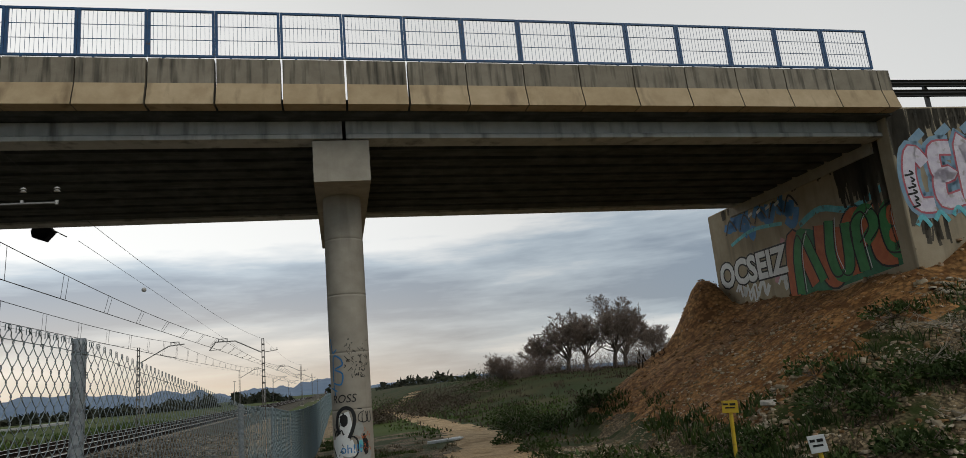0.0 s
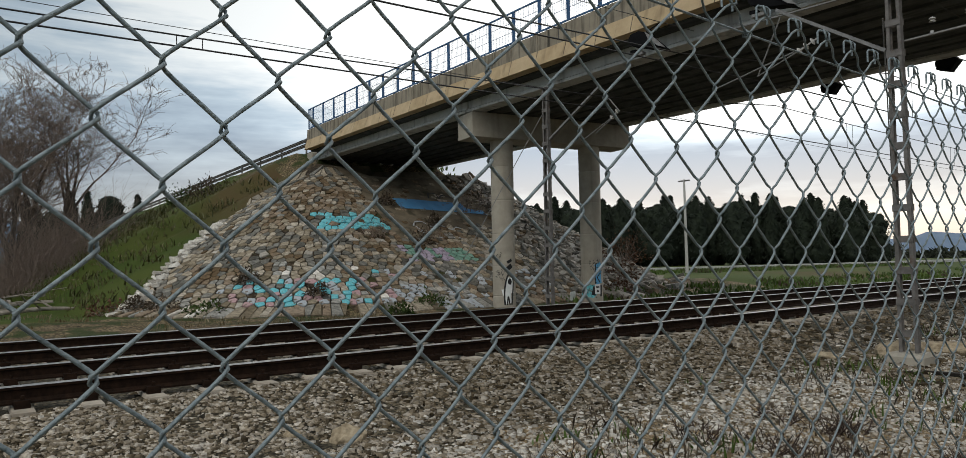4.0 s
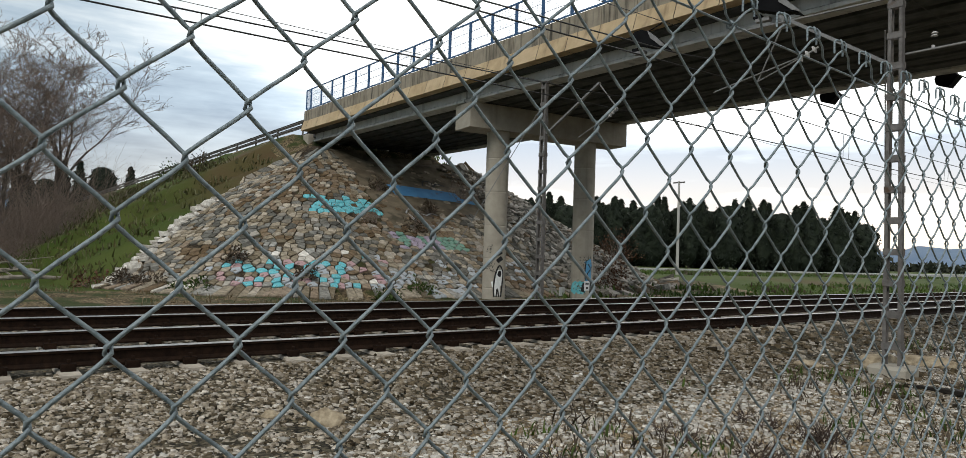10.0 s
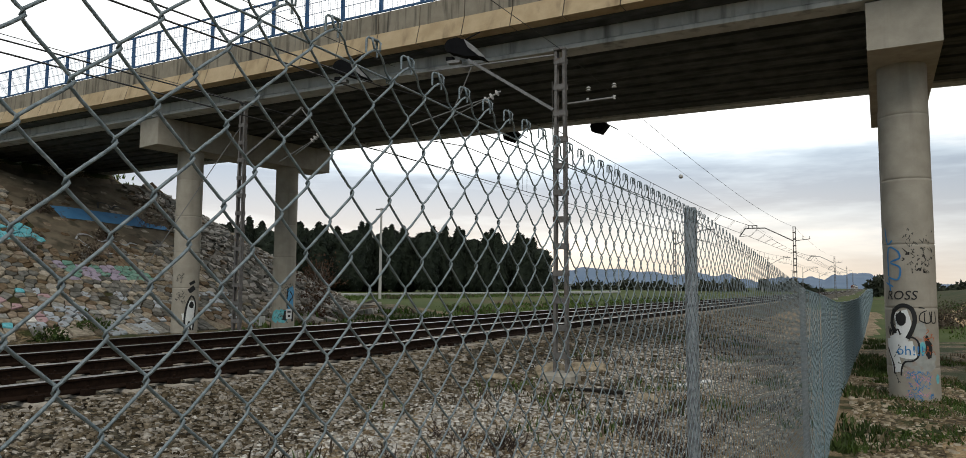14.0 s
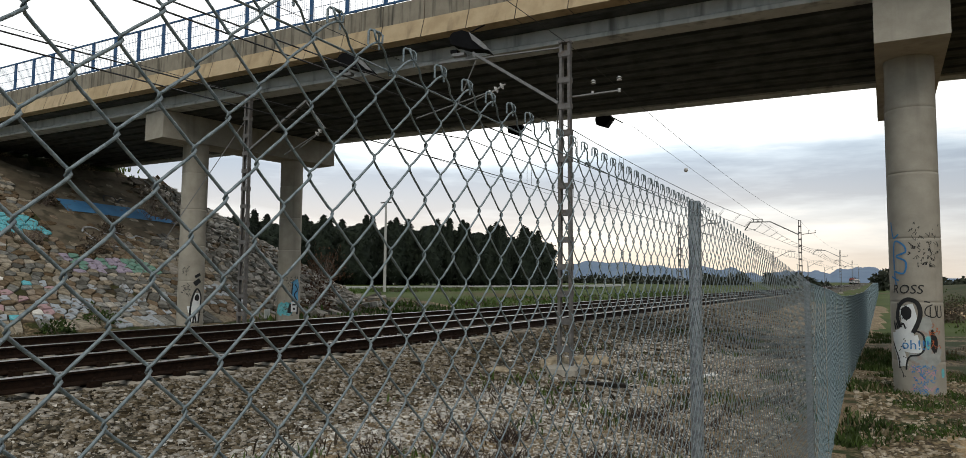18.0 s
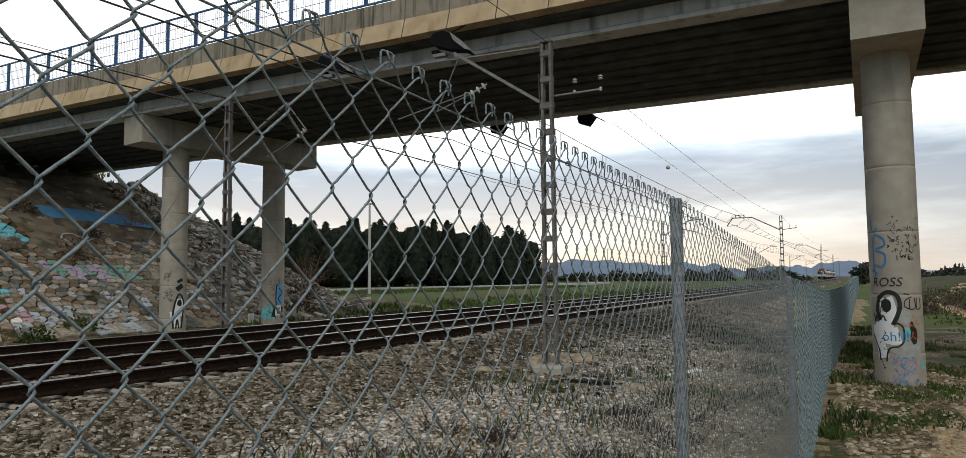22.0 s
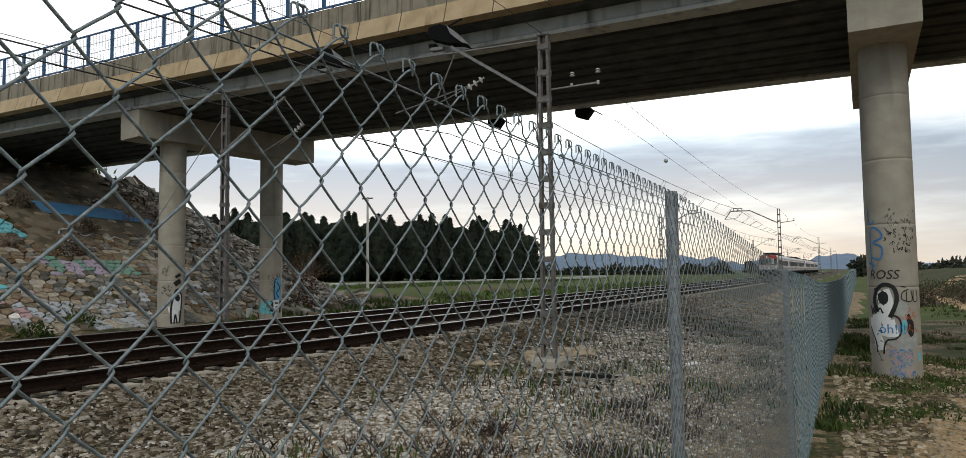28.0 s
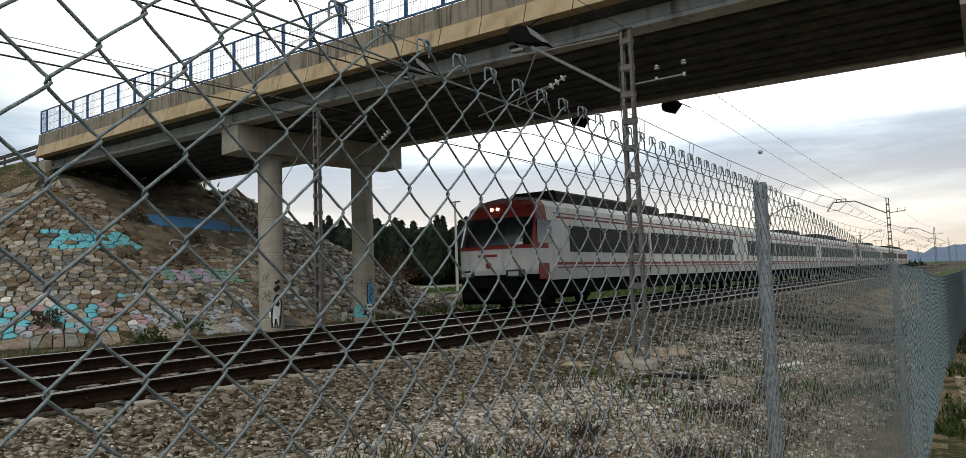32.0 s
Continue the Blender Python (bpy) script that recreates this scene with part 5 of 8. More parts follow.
def painted(name, shapes, warp, material, parent, label=""):
    bm = bmesh.new()
    for v, f in shapes:
        vs = [bm.verts.new((p[0], p[1], 0)) for p in v]
        for q in f:
            if len(set(q)) > 2:
                bm.faces.new([vs[i] for i in q])
    # fine enough to follow a round column
    for k in range(3):
        wide = [e for e in bm.edges if abs(e.verts[0].co.x - e.verts[1].co.x) > 0.05]
        if not wide or len(bm.faces) > 6000 or "column" not in parent.name:
            break
        bmesh.ops.subdivide_edges(bm, edges=wide, cuts=1)
    for v in bm.verts:
        v.co = warp(v.co.x, v.co.y)
    o = part(name, bm, material, parent, label)
    if len(shapes) > 2:
        o["kind"] = "stuff"
    return o


def pitched_slope():
    th = empty("stone_pitching", None, label="rough stone pitching on the embankment cone, partly spray-painted turquoise", category="stone pitching")
    rng = random.Random(5)
    C = CONE
    pts = []
    # courses that follow the contours: round the southern corner, along the flank, round the northern corner
    for k in range(42):
        r = 0.95 + 0.250 * k
        total = 1.72 * r + 8.6 + 0.85 * r
        s = rng.uniform(0, 0.4)
        while s < total:
            rr = r + rng.uniform(-0.03, 0.03)
            if s < 1.72 * r:
                a = s / r - 1.72
                pts.append((C[0] + rr * math.cos(a), C[1] + rr * math.sin(a)))
            elif s < 1.72 * r + 8.6:
                pts.append((C[0] + rr, C[1] + s - 1.72 * r))
            else:
                a = (s - 1.72 * r - 8.6) / r
                pts.append((C[0] + rr * math.cos(a), C[1] + 8.6 + rr * math.sin(a)))
            s += rng.choice((0.22, 0.27, 0.32, 0.38, 0.46)) * rng.uniform(0.9, 1.1)
    P = np.array(pts)
    order = np.argsort(np.hypot(P[:, 0] + 2, P[:, 1] + 14))
    rest, made = {}, 0
    for i in order:
        lx, ly = pts[i]
        rm = cone_radius(lx, ly)
        if lx < bank_edge(ly) + rng.uniform(-0.15, 0.15):
            continue
        w = BRIDGE @ Vector((lx, ly, 0))
        # mortar and washed-down soil have covered the upper slope under the deck
        cover = hnoise(w.x, w.y, 2.0, 8)
        under = 0.8 < ly + 0.5 * cover < 7.4 and rm < 6.2 + 1.6 * cover
        if (under and rng.random() < 0.80) or (cover > 0.62 and ly < 7.0) or rng.random() < 0.025:
            continue
        dist = np.hypot(P[:, 0] - lx, P[:, 1] - ly)
        poly = cell(pts, i, [j for j in np.argsort(dist)[1:15]])
        if len(poly) < 3:
            continue
        sunk = rng.uniform(0.78, 0.92) if ly > 6.6 else rng.uniform(0.86, 0.93)
        cor = []
        cx, cy = sum(q[0] for q in poly) / len(poly), sum(q[1] for q in poly) / len(poly)
        for q in poly:
            v = BRIDGE @ Vector((cx + (q[0] - cx) * sunk + rng.uniform(-0.02, 0.02), cy + (q[1] - cy) * sunk + rng.uniform(-0.02, 0.02), 0))
            cor.append(Vector((v.x, v.y, ground_z(v.x, v.y))))
        n = len(cor)
        mid = sum(cor, Vector()) / n
        nrm = Vector((0, 0, 0))
        for k in range(n):
            nrm += (cor[k] - mid).cross(cor[(k + 1) % n] - mid)
        nrm = nrm.normalized() if nrm.length > 0 else Vector((0, 0, 1))
        if nrm.z < 0:
            nrm = -nrm
        flank = ly > 6.6
        up = nrm * (rng.uniform(0.008, 0.02) if under else rng.uniform(0.03, 0.15) if flank else rng.uniform(0.035, 0.075))
        tilt = Vector((rng.uniform(-1, 1), rng.uniform(-1, 1), 0)) * (0.40 if flank else 0.06)
        top = [mid + (c - mid) * rng.uniform(0.88, 0.94) + up + nrm * ((c - mid).dot(tilt)) for c in cor]
        V = [tuple(v) for v in top] + [tuple(v + up * 0.7) for v in cor] + [tuple(v - nrm * 0.07) for v in cor]
        F = [tuple(range(n))] + [(k + n, (k + 1) % n + n, (k + 1) % n, k) for k in range(n)] + [(k + 2 * n, (k + 1) % n + 2 * n, (k + 1) % n + n, k + n) for k in range(n)]
        # rust-stained in drifts, greyer and paler elsewhere
        rusty = 0.24 + 0.9 * hnoise(w.x, w.y, 2.2, 21)
        pick = rng.random()
        m = "pitch_rust" if rng.random() < rusty else "pitch_stone" if pick < 0.55 else "pitch_grey" if pick < 0.92 else "pitch_pale"
        # northern flank: pale limestone, with its glow from the sky put into the mix
        if flank and pick < 0.56 + 0.3 * cover:
            m = "pitch_pale"
        z, u = mid.z, rng.random()
        spot = (lx, ly)
        if under:
            m = "pitch_rust" if pick < 0.4 else "pitch_stone"
        elif near_box(spot, ((-29.3, -2.5), (-27.1, 0.9))) and 3.35 < z < 4.1 and u < 0.72:
            m = "paint_turquoise"
        elif near_box(spot, ((-25.6, -5.6), (-22.4, -2.6))) and 0.40 < z < 1.35:
            m = "paint_turquoise" if u < 0.36 else "paint_washed" if u < 0.60 else "paint_rose_pale" if u < 0.68 else m
        elif near_box(spot, ((-26.6, -7.0), (-23.6, -5.4))) and 0.5 < z < 1.3 and u < 0.6:
            m = "paint_washed" if u < 0.28 else "paint_turquoise" if u < 0.5 else "paint_rose_pale"
        elif near_box(spot, ((-24.9, -2.6), (-22.4, -0.2))) and 0.55 < z < 1.65 and u < 0.42:
            m = "paint_washed" if u < 0.22 else "paint_rose_pale" if u < 0.34 else "paint_turquoise"
        elif near_box(spot, ((-26.2, 0.2), (-24.5, 3.5))) and 1.95 < z < 2.62 - 0.06 * ly and u < 0.88:
            m = "paint_lilac_dull" if int(ly / 0.46) % 2 == 0 and ly < 2.4 else "paint_mint"
        elif near_box(spot, ((-24.6, -0.2), (-21.8, 6.4))) and 0.25 < z < 1.55 and u < 0.55:
            m = "paint_washed" if u < 0.20 else "pitch_grey"
        if made < 300:
            raw("stone", [Vector(v) - mid for v in V], F, m, th).location = mid
            made += 1
        else:
            rest.setdefault(m, []).append((np.array(V), F))
    for m, pieces in rest.items():
        V, F = joined(pieces)
        o = raw("further_pitching", V, F, m, th)
        o["kind"] = "stuff"

    def rubble(rg, n):
        rr = rg.uniform(0.8, 11.0, n)
        a = rg.uniform(0.0, 0.6, n)
        l = C[1] + 8.6 - 2.2 * rg.random(n) * (a < 0.25)
        v = [BRIDGE @ Vector((C[0] + q * math.cos(w), k + q * math.sin(w), 0)) for q, w, k in zip(rr, a, l)]
        return on_ground(np.array([p.x for p in v]), np.array([p.y for p in v]), 0.08)
    V, F = stones(700, rubble, 0.08, 0.26, 31, 0.35)
    stuff("limestone_rubble", V, F, "pitch_pale", "loose pale slabs lying on the northern flank of the cone", "rubble")

    def edge_rubble(rg, n):
        ly = rg.uniform(-10.2, -5.0, n)
        v = [BRIDGE @ Vector((bank_edge(q) + abs(rg.normal(0, 0.35)), q, 0)) for q in ly]
        return on_ground(np.array([p.x for p in v]), np.array([p.y for p in v]), 0.06)
    V, F = stones(220, edge_rubble, 0.08, 0.36, 37, 0.5)
    stuff("edge_rubble", V, F, "stone_white", "pale loose stones along the grassy edge of the pitching", "rubble")

    # bands and outlines sprayed on the mortar
    def on_slope(lift):
        def warp(l, z):
            v = BRIDGE @ Vector((C[0] + (6.88 - z) / 0.575, l, 0))
            return (v.x, v.y, ground_z(v.x, v.y) + lift)
        return warp
    g = empty("slope_graffiti", None, label="long blue sprayed band and pale outlines on the mortared slope", category="graffiti")
    fine = [ribbon([(2.25 + 0.2 * k, 4.74 - 0.008 * k) for k in range(20)], 0.56)]
    fine.append(ribbon([(5.9, 4.45), (6.4, 4.40), (6.9, 4.34)], 0.25))
    painted("blue_band", fine, on_slope(0.045), "paint_slope_blue", g)
    painted("pale_outline", [ribbon([(1.9, 3.5), (2.2, 3.72), (2.6, 3.75), (2.9, 3.5), (3.4, 3.62), (3.8, 3.4), (4.2, 3.5), (4.5, 3.3)], 0.05), ribbon([(1.9, 3.3), (2.15, 3.15), (2.0, 3.5)], 0.05), ribbon([(2.5, 2.98), (3.4, 3.0), (3.9, 2.95)], 0.045)], on_slope(0.06), "paint_washed", g)
    painted("dark_outline", [ribbon([(4.4, 5.1), (4.7, 5.4), (5.1, 5.35), (5.0, 5.1), (5.4, 5.3), (5.8, 5.2)], 0.06), ribbon([(3.1, 3.62), (3.25, 3.35), (3.4, 3.6)], 0.10), ribbon([(2.7, 3.2), (2.8, 3.0), (2.65, 2.95)], 0.06)], on_slope(0.055), "paint_black", g)


pitched_slope()

# ---------------------------------------------------------------- plants
mat("bark", (0.060, 0.048, 0.040), (0.145, 0.120, 0.100), scale=9, bump=0.5, stretch=(1, 1, 0.3))
mat("twig", (0.150, 0.110, 0.090), (0.280, 0.218, 0.180), scale=6)
mat("dead_stalk", (0.040, 0.026, 0.020), (0.085, 0.058, 0.045), scale=6)
mat("dry_twig", (0.28, 0.24, 0.185), (0.42, 0.37, 0.30), scale=6)
mat("cypress_leaf", (0.006, 0.011, 0.006), (0.018, 0.027, 0.013), scale=0.8, island=0.4)
mat("rust_leaf", (0.060, 0.026, 0.013), (0.150, 0.072, 0.036), scale=1.5, island=0.4)
mat("shrub_leaf", (0.020, 0.042, 0.005), (0.060, 0.090, 0.013), scale=1.5, island=0.4)
mat("brown_leaf", (0.05, 0.035, 0.022), (0.10, 0.074, 0.048), scale=1.5, island=0.4)
mat("pale_leaf", (0.24, 0.20, 0.185), (0.42, 0.37, 0.35), scale=1.5, island=0.3)
mat("grass", (0.034, 0.072, 0.008), (0.095, 0.142, 0.024), scale=0.6, island=0.45)
mat("bank_grass", (0.050, 0.058, 0.014), (0.125, 0.115, 0.042), scale=0.5, island=0.5)
mat("dry_grass", (0.12, 0.090, 0.045), (0.23, 0.18, 0.10), scale=0.6, island=0.4)
mat("pale_wood", (0.17, 0.145, 0.118), (0.34, 0.30, 0.255), scale=5, stretch=(1, 1, 0.2), bump=0.4)


def seg_mesh(segs, n=4):
    """Tapered branches: rows of p, q, r at p, r at q."""
    S = np.array(segs, float)
    p, q, a, b = S[:, :3], S[:, 3:6], S[:, 6], S[:, 7]
    t = q - p
    t /= np.linalg.norm(t, axis=1)[:, None] + 1e-9
    ref = np.where(np.abs(t[:, 2:3]) < 0.9, np.array([[0, 0, 1.0]]), np.array([[1.0, 0, 0]]))
    u = np.cross(t, ref)
    u /= np.linalg.norm(u, axis=1)[:, None] + 1e-9
    v = np.cross(t, u)
    ang = np.arange(n) * 2 * np.pi / n
    ring = u[:, None] * np.cos(ang)[None, :, None] + v[:, None] * np.sin(ang)[None, :, None]
    V = np.concatenate([p[:, None] + ring * a[:, None, None], q[:, None] + ring * b[:, None, None]], 1).reshape(-1, 3)
    k = np.arange(len(S))[:, None, None] * 2 * n
    i = np.arange(n)
    F = np.stack([i, (i + 1) % n, (i + 1) % n + n, i + n], -1)[None] + k
    return V, F.reshape(-1, 4)


def poly_ob(name, V, F, material, parent=None):
    o = stuff(name, V, F, material, "", "")
    if parent is not None:
        o.parent = parent
        if "kind" in o:
            del o["kind"]
    return o


def grow(rng, segs, p, d, length, r, depth, upw, spread, twigs):
    """A limb that bends a little, then forks; the last forks carry short side twigs."""
    n = 3 if depth > 1 else 2
    for i in range(n):
        d = (d + Vector((rng.gauss(0, 0.16), rng.gauss(0, 0.16), upw + rng.gauss(0, 0.08)))).normalized()
        q = p + d * (length / n)
        r2 = r * (0.86 if depth else 0.6)
        (segs if r > 0.012 else twigs).append((*p, *q, r, r2))
        if depth == 0:
            e = (d * 0.7 + Vector((rng.gauss(0, 0.6), rng.gauss(0, 0.6), rng.gauss(0.1, 0.4)))).normalized()
            twigs.append((*q, *(q + e * length * rng.uniform(0.35, 0.7)), r2 * 0.7, r2 * 0.4))
        p, r = q, r2
        if depth > 0 and i < n - 1 and rng.random() < 0.75:
            a = rng.uniform(0, 6.283)
            side = Vector((math.cos(a), math.sin(a), rng.uniform(-0.1, 0.5)))
            grow(rng, segs, p, (d * 0.6 + side * spread).normalized(), length * rng.uniform(0.5, 0.72), r * 0.55, depth - 1, upw, spread, twigs)
    if depth > 0:
        for k in range(2 if rng.random() < 0.6 else 3):
            a = rng.uniform(0, 6.283)
            side = Vector((math.cos(a), math.sin(a), rng.uniform(-0.15, 0.4)))
            grow(rng, segs, p, (d + side * spread * rng.uniform(0.5, 1.1)).normalized(), length * rng.uniform(0.62, 0.85), r * 0.72, depth - 1, upw, spread, twigs)


def long_limb(rng, segs, twigs, p, v, r, upw, spread, depth):
    """A crooked limb that runs out to its tip, with side branches all along it."""
    n = 13
    length, d = v.length, v.normalized()
    aim = d.copy()
    for i in range(n):
        t = i / n
        d = (d * 0.8 + aim * 0.2 + Vector((rng.gauss(0, 0.13), rng.gauss(0, 0.13), upw * 0.5 + rng.gauss(0, 0.09)))).normalized()
        q = p + d * (length / n)
        r2 = r * 0.845
        (segs if r > 0.012 else twigs).append((*p, *q, r, r2))
        p, r = q, r2
        if i >= 3:
            for k in range(1 if rng.random() < 0.6 else 2):
                a = rng.uniform(0, 6.283)
                side = Vector((math.cos(a), math.sin(a), rng.uniform(-0.25, 0.45)))
                grow(rng, segs, p, (d * 0.7 + side * spread).normalized(), length * (0.09 + 0.12 * (1 - t)) * rng.uniform(0.6, 1.4), max(r * 0.5, 0.008), depth, upw, spread, twigs)


def bare_tree(x, y, h, seed, trunk=0.2, limbs=None, depth=5, spread=0.75, upw=0.06, stems=1, label="bare winter tree with a spreading crown of fine twigs", first=0.26, lift=0.0):
    rng = random.Random(seed)
    th = empty("tree", pose(x, y, ground_z(x, y) - 0.1 + lift), label=label, category="tree", group="bare trees")
    segs, twigs = [], []
    if limbs:
        p, d = Vector((0, 0, 0)), Vector((0.03, -0.04, 1)).normalized()
        for i in range(4):
            q = p + d * h * 0.075 + Vector((rng.gauss(0, 0.05), rng.gauss(0, 0.05), 0))
            segs.append((*p, *q, trunk * (1.15 - 0.1 * i), trunk * (1.05 - 0.1 * i)))
            p = q
        for dx, dy, dz, r in limbs:
            v = Vector((dx, dy, dz))
            long_limb(rng, segs, twigs, p + Vector((0, 0, rng.uniform(-0.7, 0.1))), v, trunk * r, upw, spread, depth)
    for k in range(0 if limbs else stems):
        lean = Vector((rng.gauss(0, 0.10 + 0.12 * (stems > 1)), rng.gauss(0, 0.10 + 0.12 * (stems > 1)), 1)).normalized()
        grow(rng, segs, Vector((0, 0, 0.03 * k)), lean, h * first, trunk / (1 + 0.4 * (stems - 1)), depth, upw, spread, twigs)
    top = max(s[5] for s in segs + twigs)
    k = h / top
    segs = [tuple(v * k for v in s[:6]) + s[6:] for s in segs]
    thin = 0.00024 * math.hypot(x, y)
    twigs = [tuple(v * k for v in s[:6]) + (max(s[6], thin), max(s[7], thin * 0.75)) for s in twigs]
    thick = min(0.05, trunk * 0.3)
    V, F = seg_mesh([s for s in segs if s[6] > thick], 7)
    poly_ob("trunk", V, F, "bark", th)
    rest = [s for s in segs if s[6] <= thick]
    if rest + twigs:
        V, F = seg_mesh(rest + twigs, 3)
        poly_ob("crown", V, F, "twig", th)
    return th


def leaf_quads(P, size, seed, droop=0.0):
    rng = np.random.default_rng(seed)
    n = len(P)
    a = rng.normal(size=(n, 3))
    a /= np.linalg.norm(a, axis=1)[:, None]
    b = np.cross(a, rng.normal(size=(n, 3)))
    b /= np.linalg.norm(b, axis=1)[:, None]
    s = size * (0.6 + 0.8 * rng.random((n, 1)))
    a[:, 2] -= droop
    V = np.stack([P - b * s * 0.35, P + a * s * 0.6 - b * s * 0.1, P + a * s, P + a * s * 0.5 + b * s * 0.4], 1).reshape(-1, 3)
    F = np.arange(4 * n).reshape(-1, 4)
    return V, F


def make_cypress(h, r, seed, blunt):
    """A dense evergreen: a lumpy column that closes in a point or, where blunt, in a dome."""
    th = empty("cypress_tree", None, label="tall dark evergreen cypress in a dense row", category="tree", group="cypress wood")
    rng = np.random.default_rng(seed)

    def radius(t, a):
        body = np.minimum(1, t * 4 + 0.35) * np.clip(1 - t ** (2.0 + 3.0 * blunt), 0, 1) ** (0.9 - 0.35 * blunt)
        return r * body * (1 + 0.20 * np.sin(a * 3 + t * 9 + seed) + 0.15 * np.sin(a * 5 - t * 23 + seed * 2) + 0.10 * np.sin(a * 2 + t * 47))
    n = 1500
    t = rng.random(n) ** 0.8
    a = rng.random(n) * 6.283
    rr = radius(t, a) * rng.uniform(0.86, 1.06, n)
    P = np.stack([rr * np.cos(a), rr * np.sin(a), 0.4 + t * (h - 0.5)], -1)
    V, F = leaf_quads(P, 0.42, seed + 1, 0.5)
    V2, F2 = [], []
    ts, m = np.linspace(0, 0.99, 22), 14
    for tk in ts:
        for k in range(m):
            ak = 2 * math.pi * k / m
            q = float(radius(tk, ak)) * 0.90
            V2.append((q * math.cos(ak), q * math.sin(ak), 0.4 + tk * (h - 0.5)))
    for j in range(len(ts) - 1):
        for k in range(m):
            F2.append((j * m + k, j * m + (k + 1) % m, (j + 1) * m + (k + 1) % m, (j + 1) * m + k))
    V2 = np.array(V2)
    poly_ob("crown", np.concatenate([V2, V]), np.concatenate([np.array(F2), F + len(V2)]), "cypress_leaf", th)
    bm = bmesh.new()
    rod(bm, (0, 0, -0.2), (0, 0, h * 0.85), 0.18, 7, 0.05)
    part("trunk", bm, "bark", th)
    return th


def shrub(x, y, w, h, seed, material="shrub_leaf", n=420, label="low dark green shrub growing on the slope", size=0.11, stems=True):
    th = empty("shrub", pose(x, y, ground_z(x, y)), label=label, category="shrub", group="shrubs")
    rng = np.random.default_rng(seed)
    d = rng.normal(size=(n, 3))
    d /= np.linalg.norm(d, axis=1)[:, None]
    d[:, 2] = np.abs(d[:, 2])
    lump = 1 + 0.35 * np.sin(d[:, 0] * 5 + seed) * np.cos(d[:, 1] * 4 + seed * 2)
    P = d * lump[:, None] * rng.uniform(0.45, 1.0, (n, 1)) * np.array([w, w * 0.9, h])
    V, F = leaf_quads(P, size, seed)
    poly_ob("foliage", V, F, material, th)
    if stems:
        k = rng.integers(0, n, 26)
        V, F = seg_mesh([(0, 0, -0.05, *P[i], 0.012, 0.004) for i in k], 3)
        poly_ob("branchwork", V, F, "twig", th)
    return th


def clump_twigs(x, y, w, h, seed, n, lean):
    """The twigs of one clump, in world space."""
    rng = random.Random(seed)
    segs = []
    base = Vector((x, y, ground_z(x, y)))
    for i in range(n):
        a = rng.uniform(0, 6.283)
        p = base + Vector((rng.uniform(-w, w), rng.uniform(-w, w), -0.05))
        d = Vector((math.cos(a) * lean, math.sin(a) * lean, 1)).normalized()
        L = h * rng.uniform(0.45, 1.0)
        r = 0.007 + 0.005 * rng.random() + 0.0015 * h
        for k in range(4):
            d = (d + Vector((rng.gauss(0, 0.22), rng.gauss(0, 0.22), rng.gauss(0, 0.12)))).normalized()
            q = p + d * (L / 4)
            segs.append((*p, *q, r, r * 0.72))
            if rng.random() < 0.75:
                e = (d + Vector((rng.gauss(0, 0.6), rng.gauss(0, 0.6), rng.gauss(0, 0.3)))).normalized()
                segs.append((*q, *(q + e * L * 0.25), r * 0.6, r * 0.3))
            p, r = q, r * 0.72
    return segs


def brushwood(name, clumps, n, material, label, lean=0.5):
    segs = []
    for k, (x, y, w, h, seed) in enumerate(clumps):
        segs += clump_twigs(x, y, w, h, seed, n, lean)
    V, F = seg_mesh(segs, 3)
    return stuff(name, V, F, material, label, "brushwood")


def blades(name, n, place, h, seed, material, label, wide=0.012):
    rng = np.random.default_rng(seed)
    P = place(rng, n)
    n = len(P)
    a = rng.random(n) * 6.283
    hh = h * (0.35 + 0.9 * rng.random(n) ** 1.5)
    lean = rng.normal(0, 0.35, (n, 2)) * hh[:, None]
    w = wide * (0.6 + 0.8 * rng.random(n))
    c, s = np.cos(a) * w, np.sin(a) * w
    top = P + np.stack([lean[:, 0], lean[:, 1], hh], -1)
    mid = P + np.stack([lean[:, 0] * 0.35, lean[:, 1] * 0.35, hh * 0.55], -1)
    off = np.stack([c, s, 0 * c], -1)
    V = np.stack([P - off, P + off, mid + off * 0.8, top, mid - off * 0.8], 1).reshape(-1, 3)
    F = np.arange(5 * n).reshape(-1, 5)
    return stuff(name, V, F, material, label, "grass")


def tufts(rng, n, box_, per=9, spread=0.07, ok=None):
    k = n // per
    x, y = rng.uniform(box_[0], box_[1], k), rng.uniform(box_[2], box_[3], k)
    keep = np.array([hnoise(a, b, 1.6, 3) + 0.5 * hnoise(a, b, 0.5, 5) > -0.05 and (ok is None or ok(a, b)) for a, b in zip(x, y)])
    x, y = x[keep], y[keep]
    z = np.array([ground_z(a, b) for a, b in zip(x, y)])
    k = len(x)
    P = np.repeat(np.stack([x, y, z - 0.01], -1), per, 0)
    P[:, :2] += rng.normal(0, spread, (len(P), 2))
    return P


def off_cone(x, y):
    return ground_z(x, y) < 0.55 or bridge_xy(x, y)[0] < -35.5


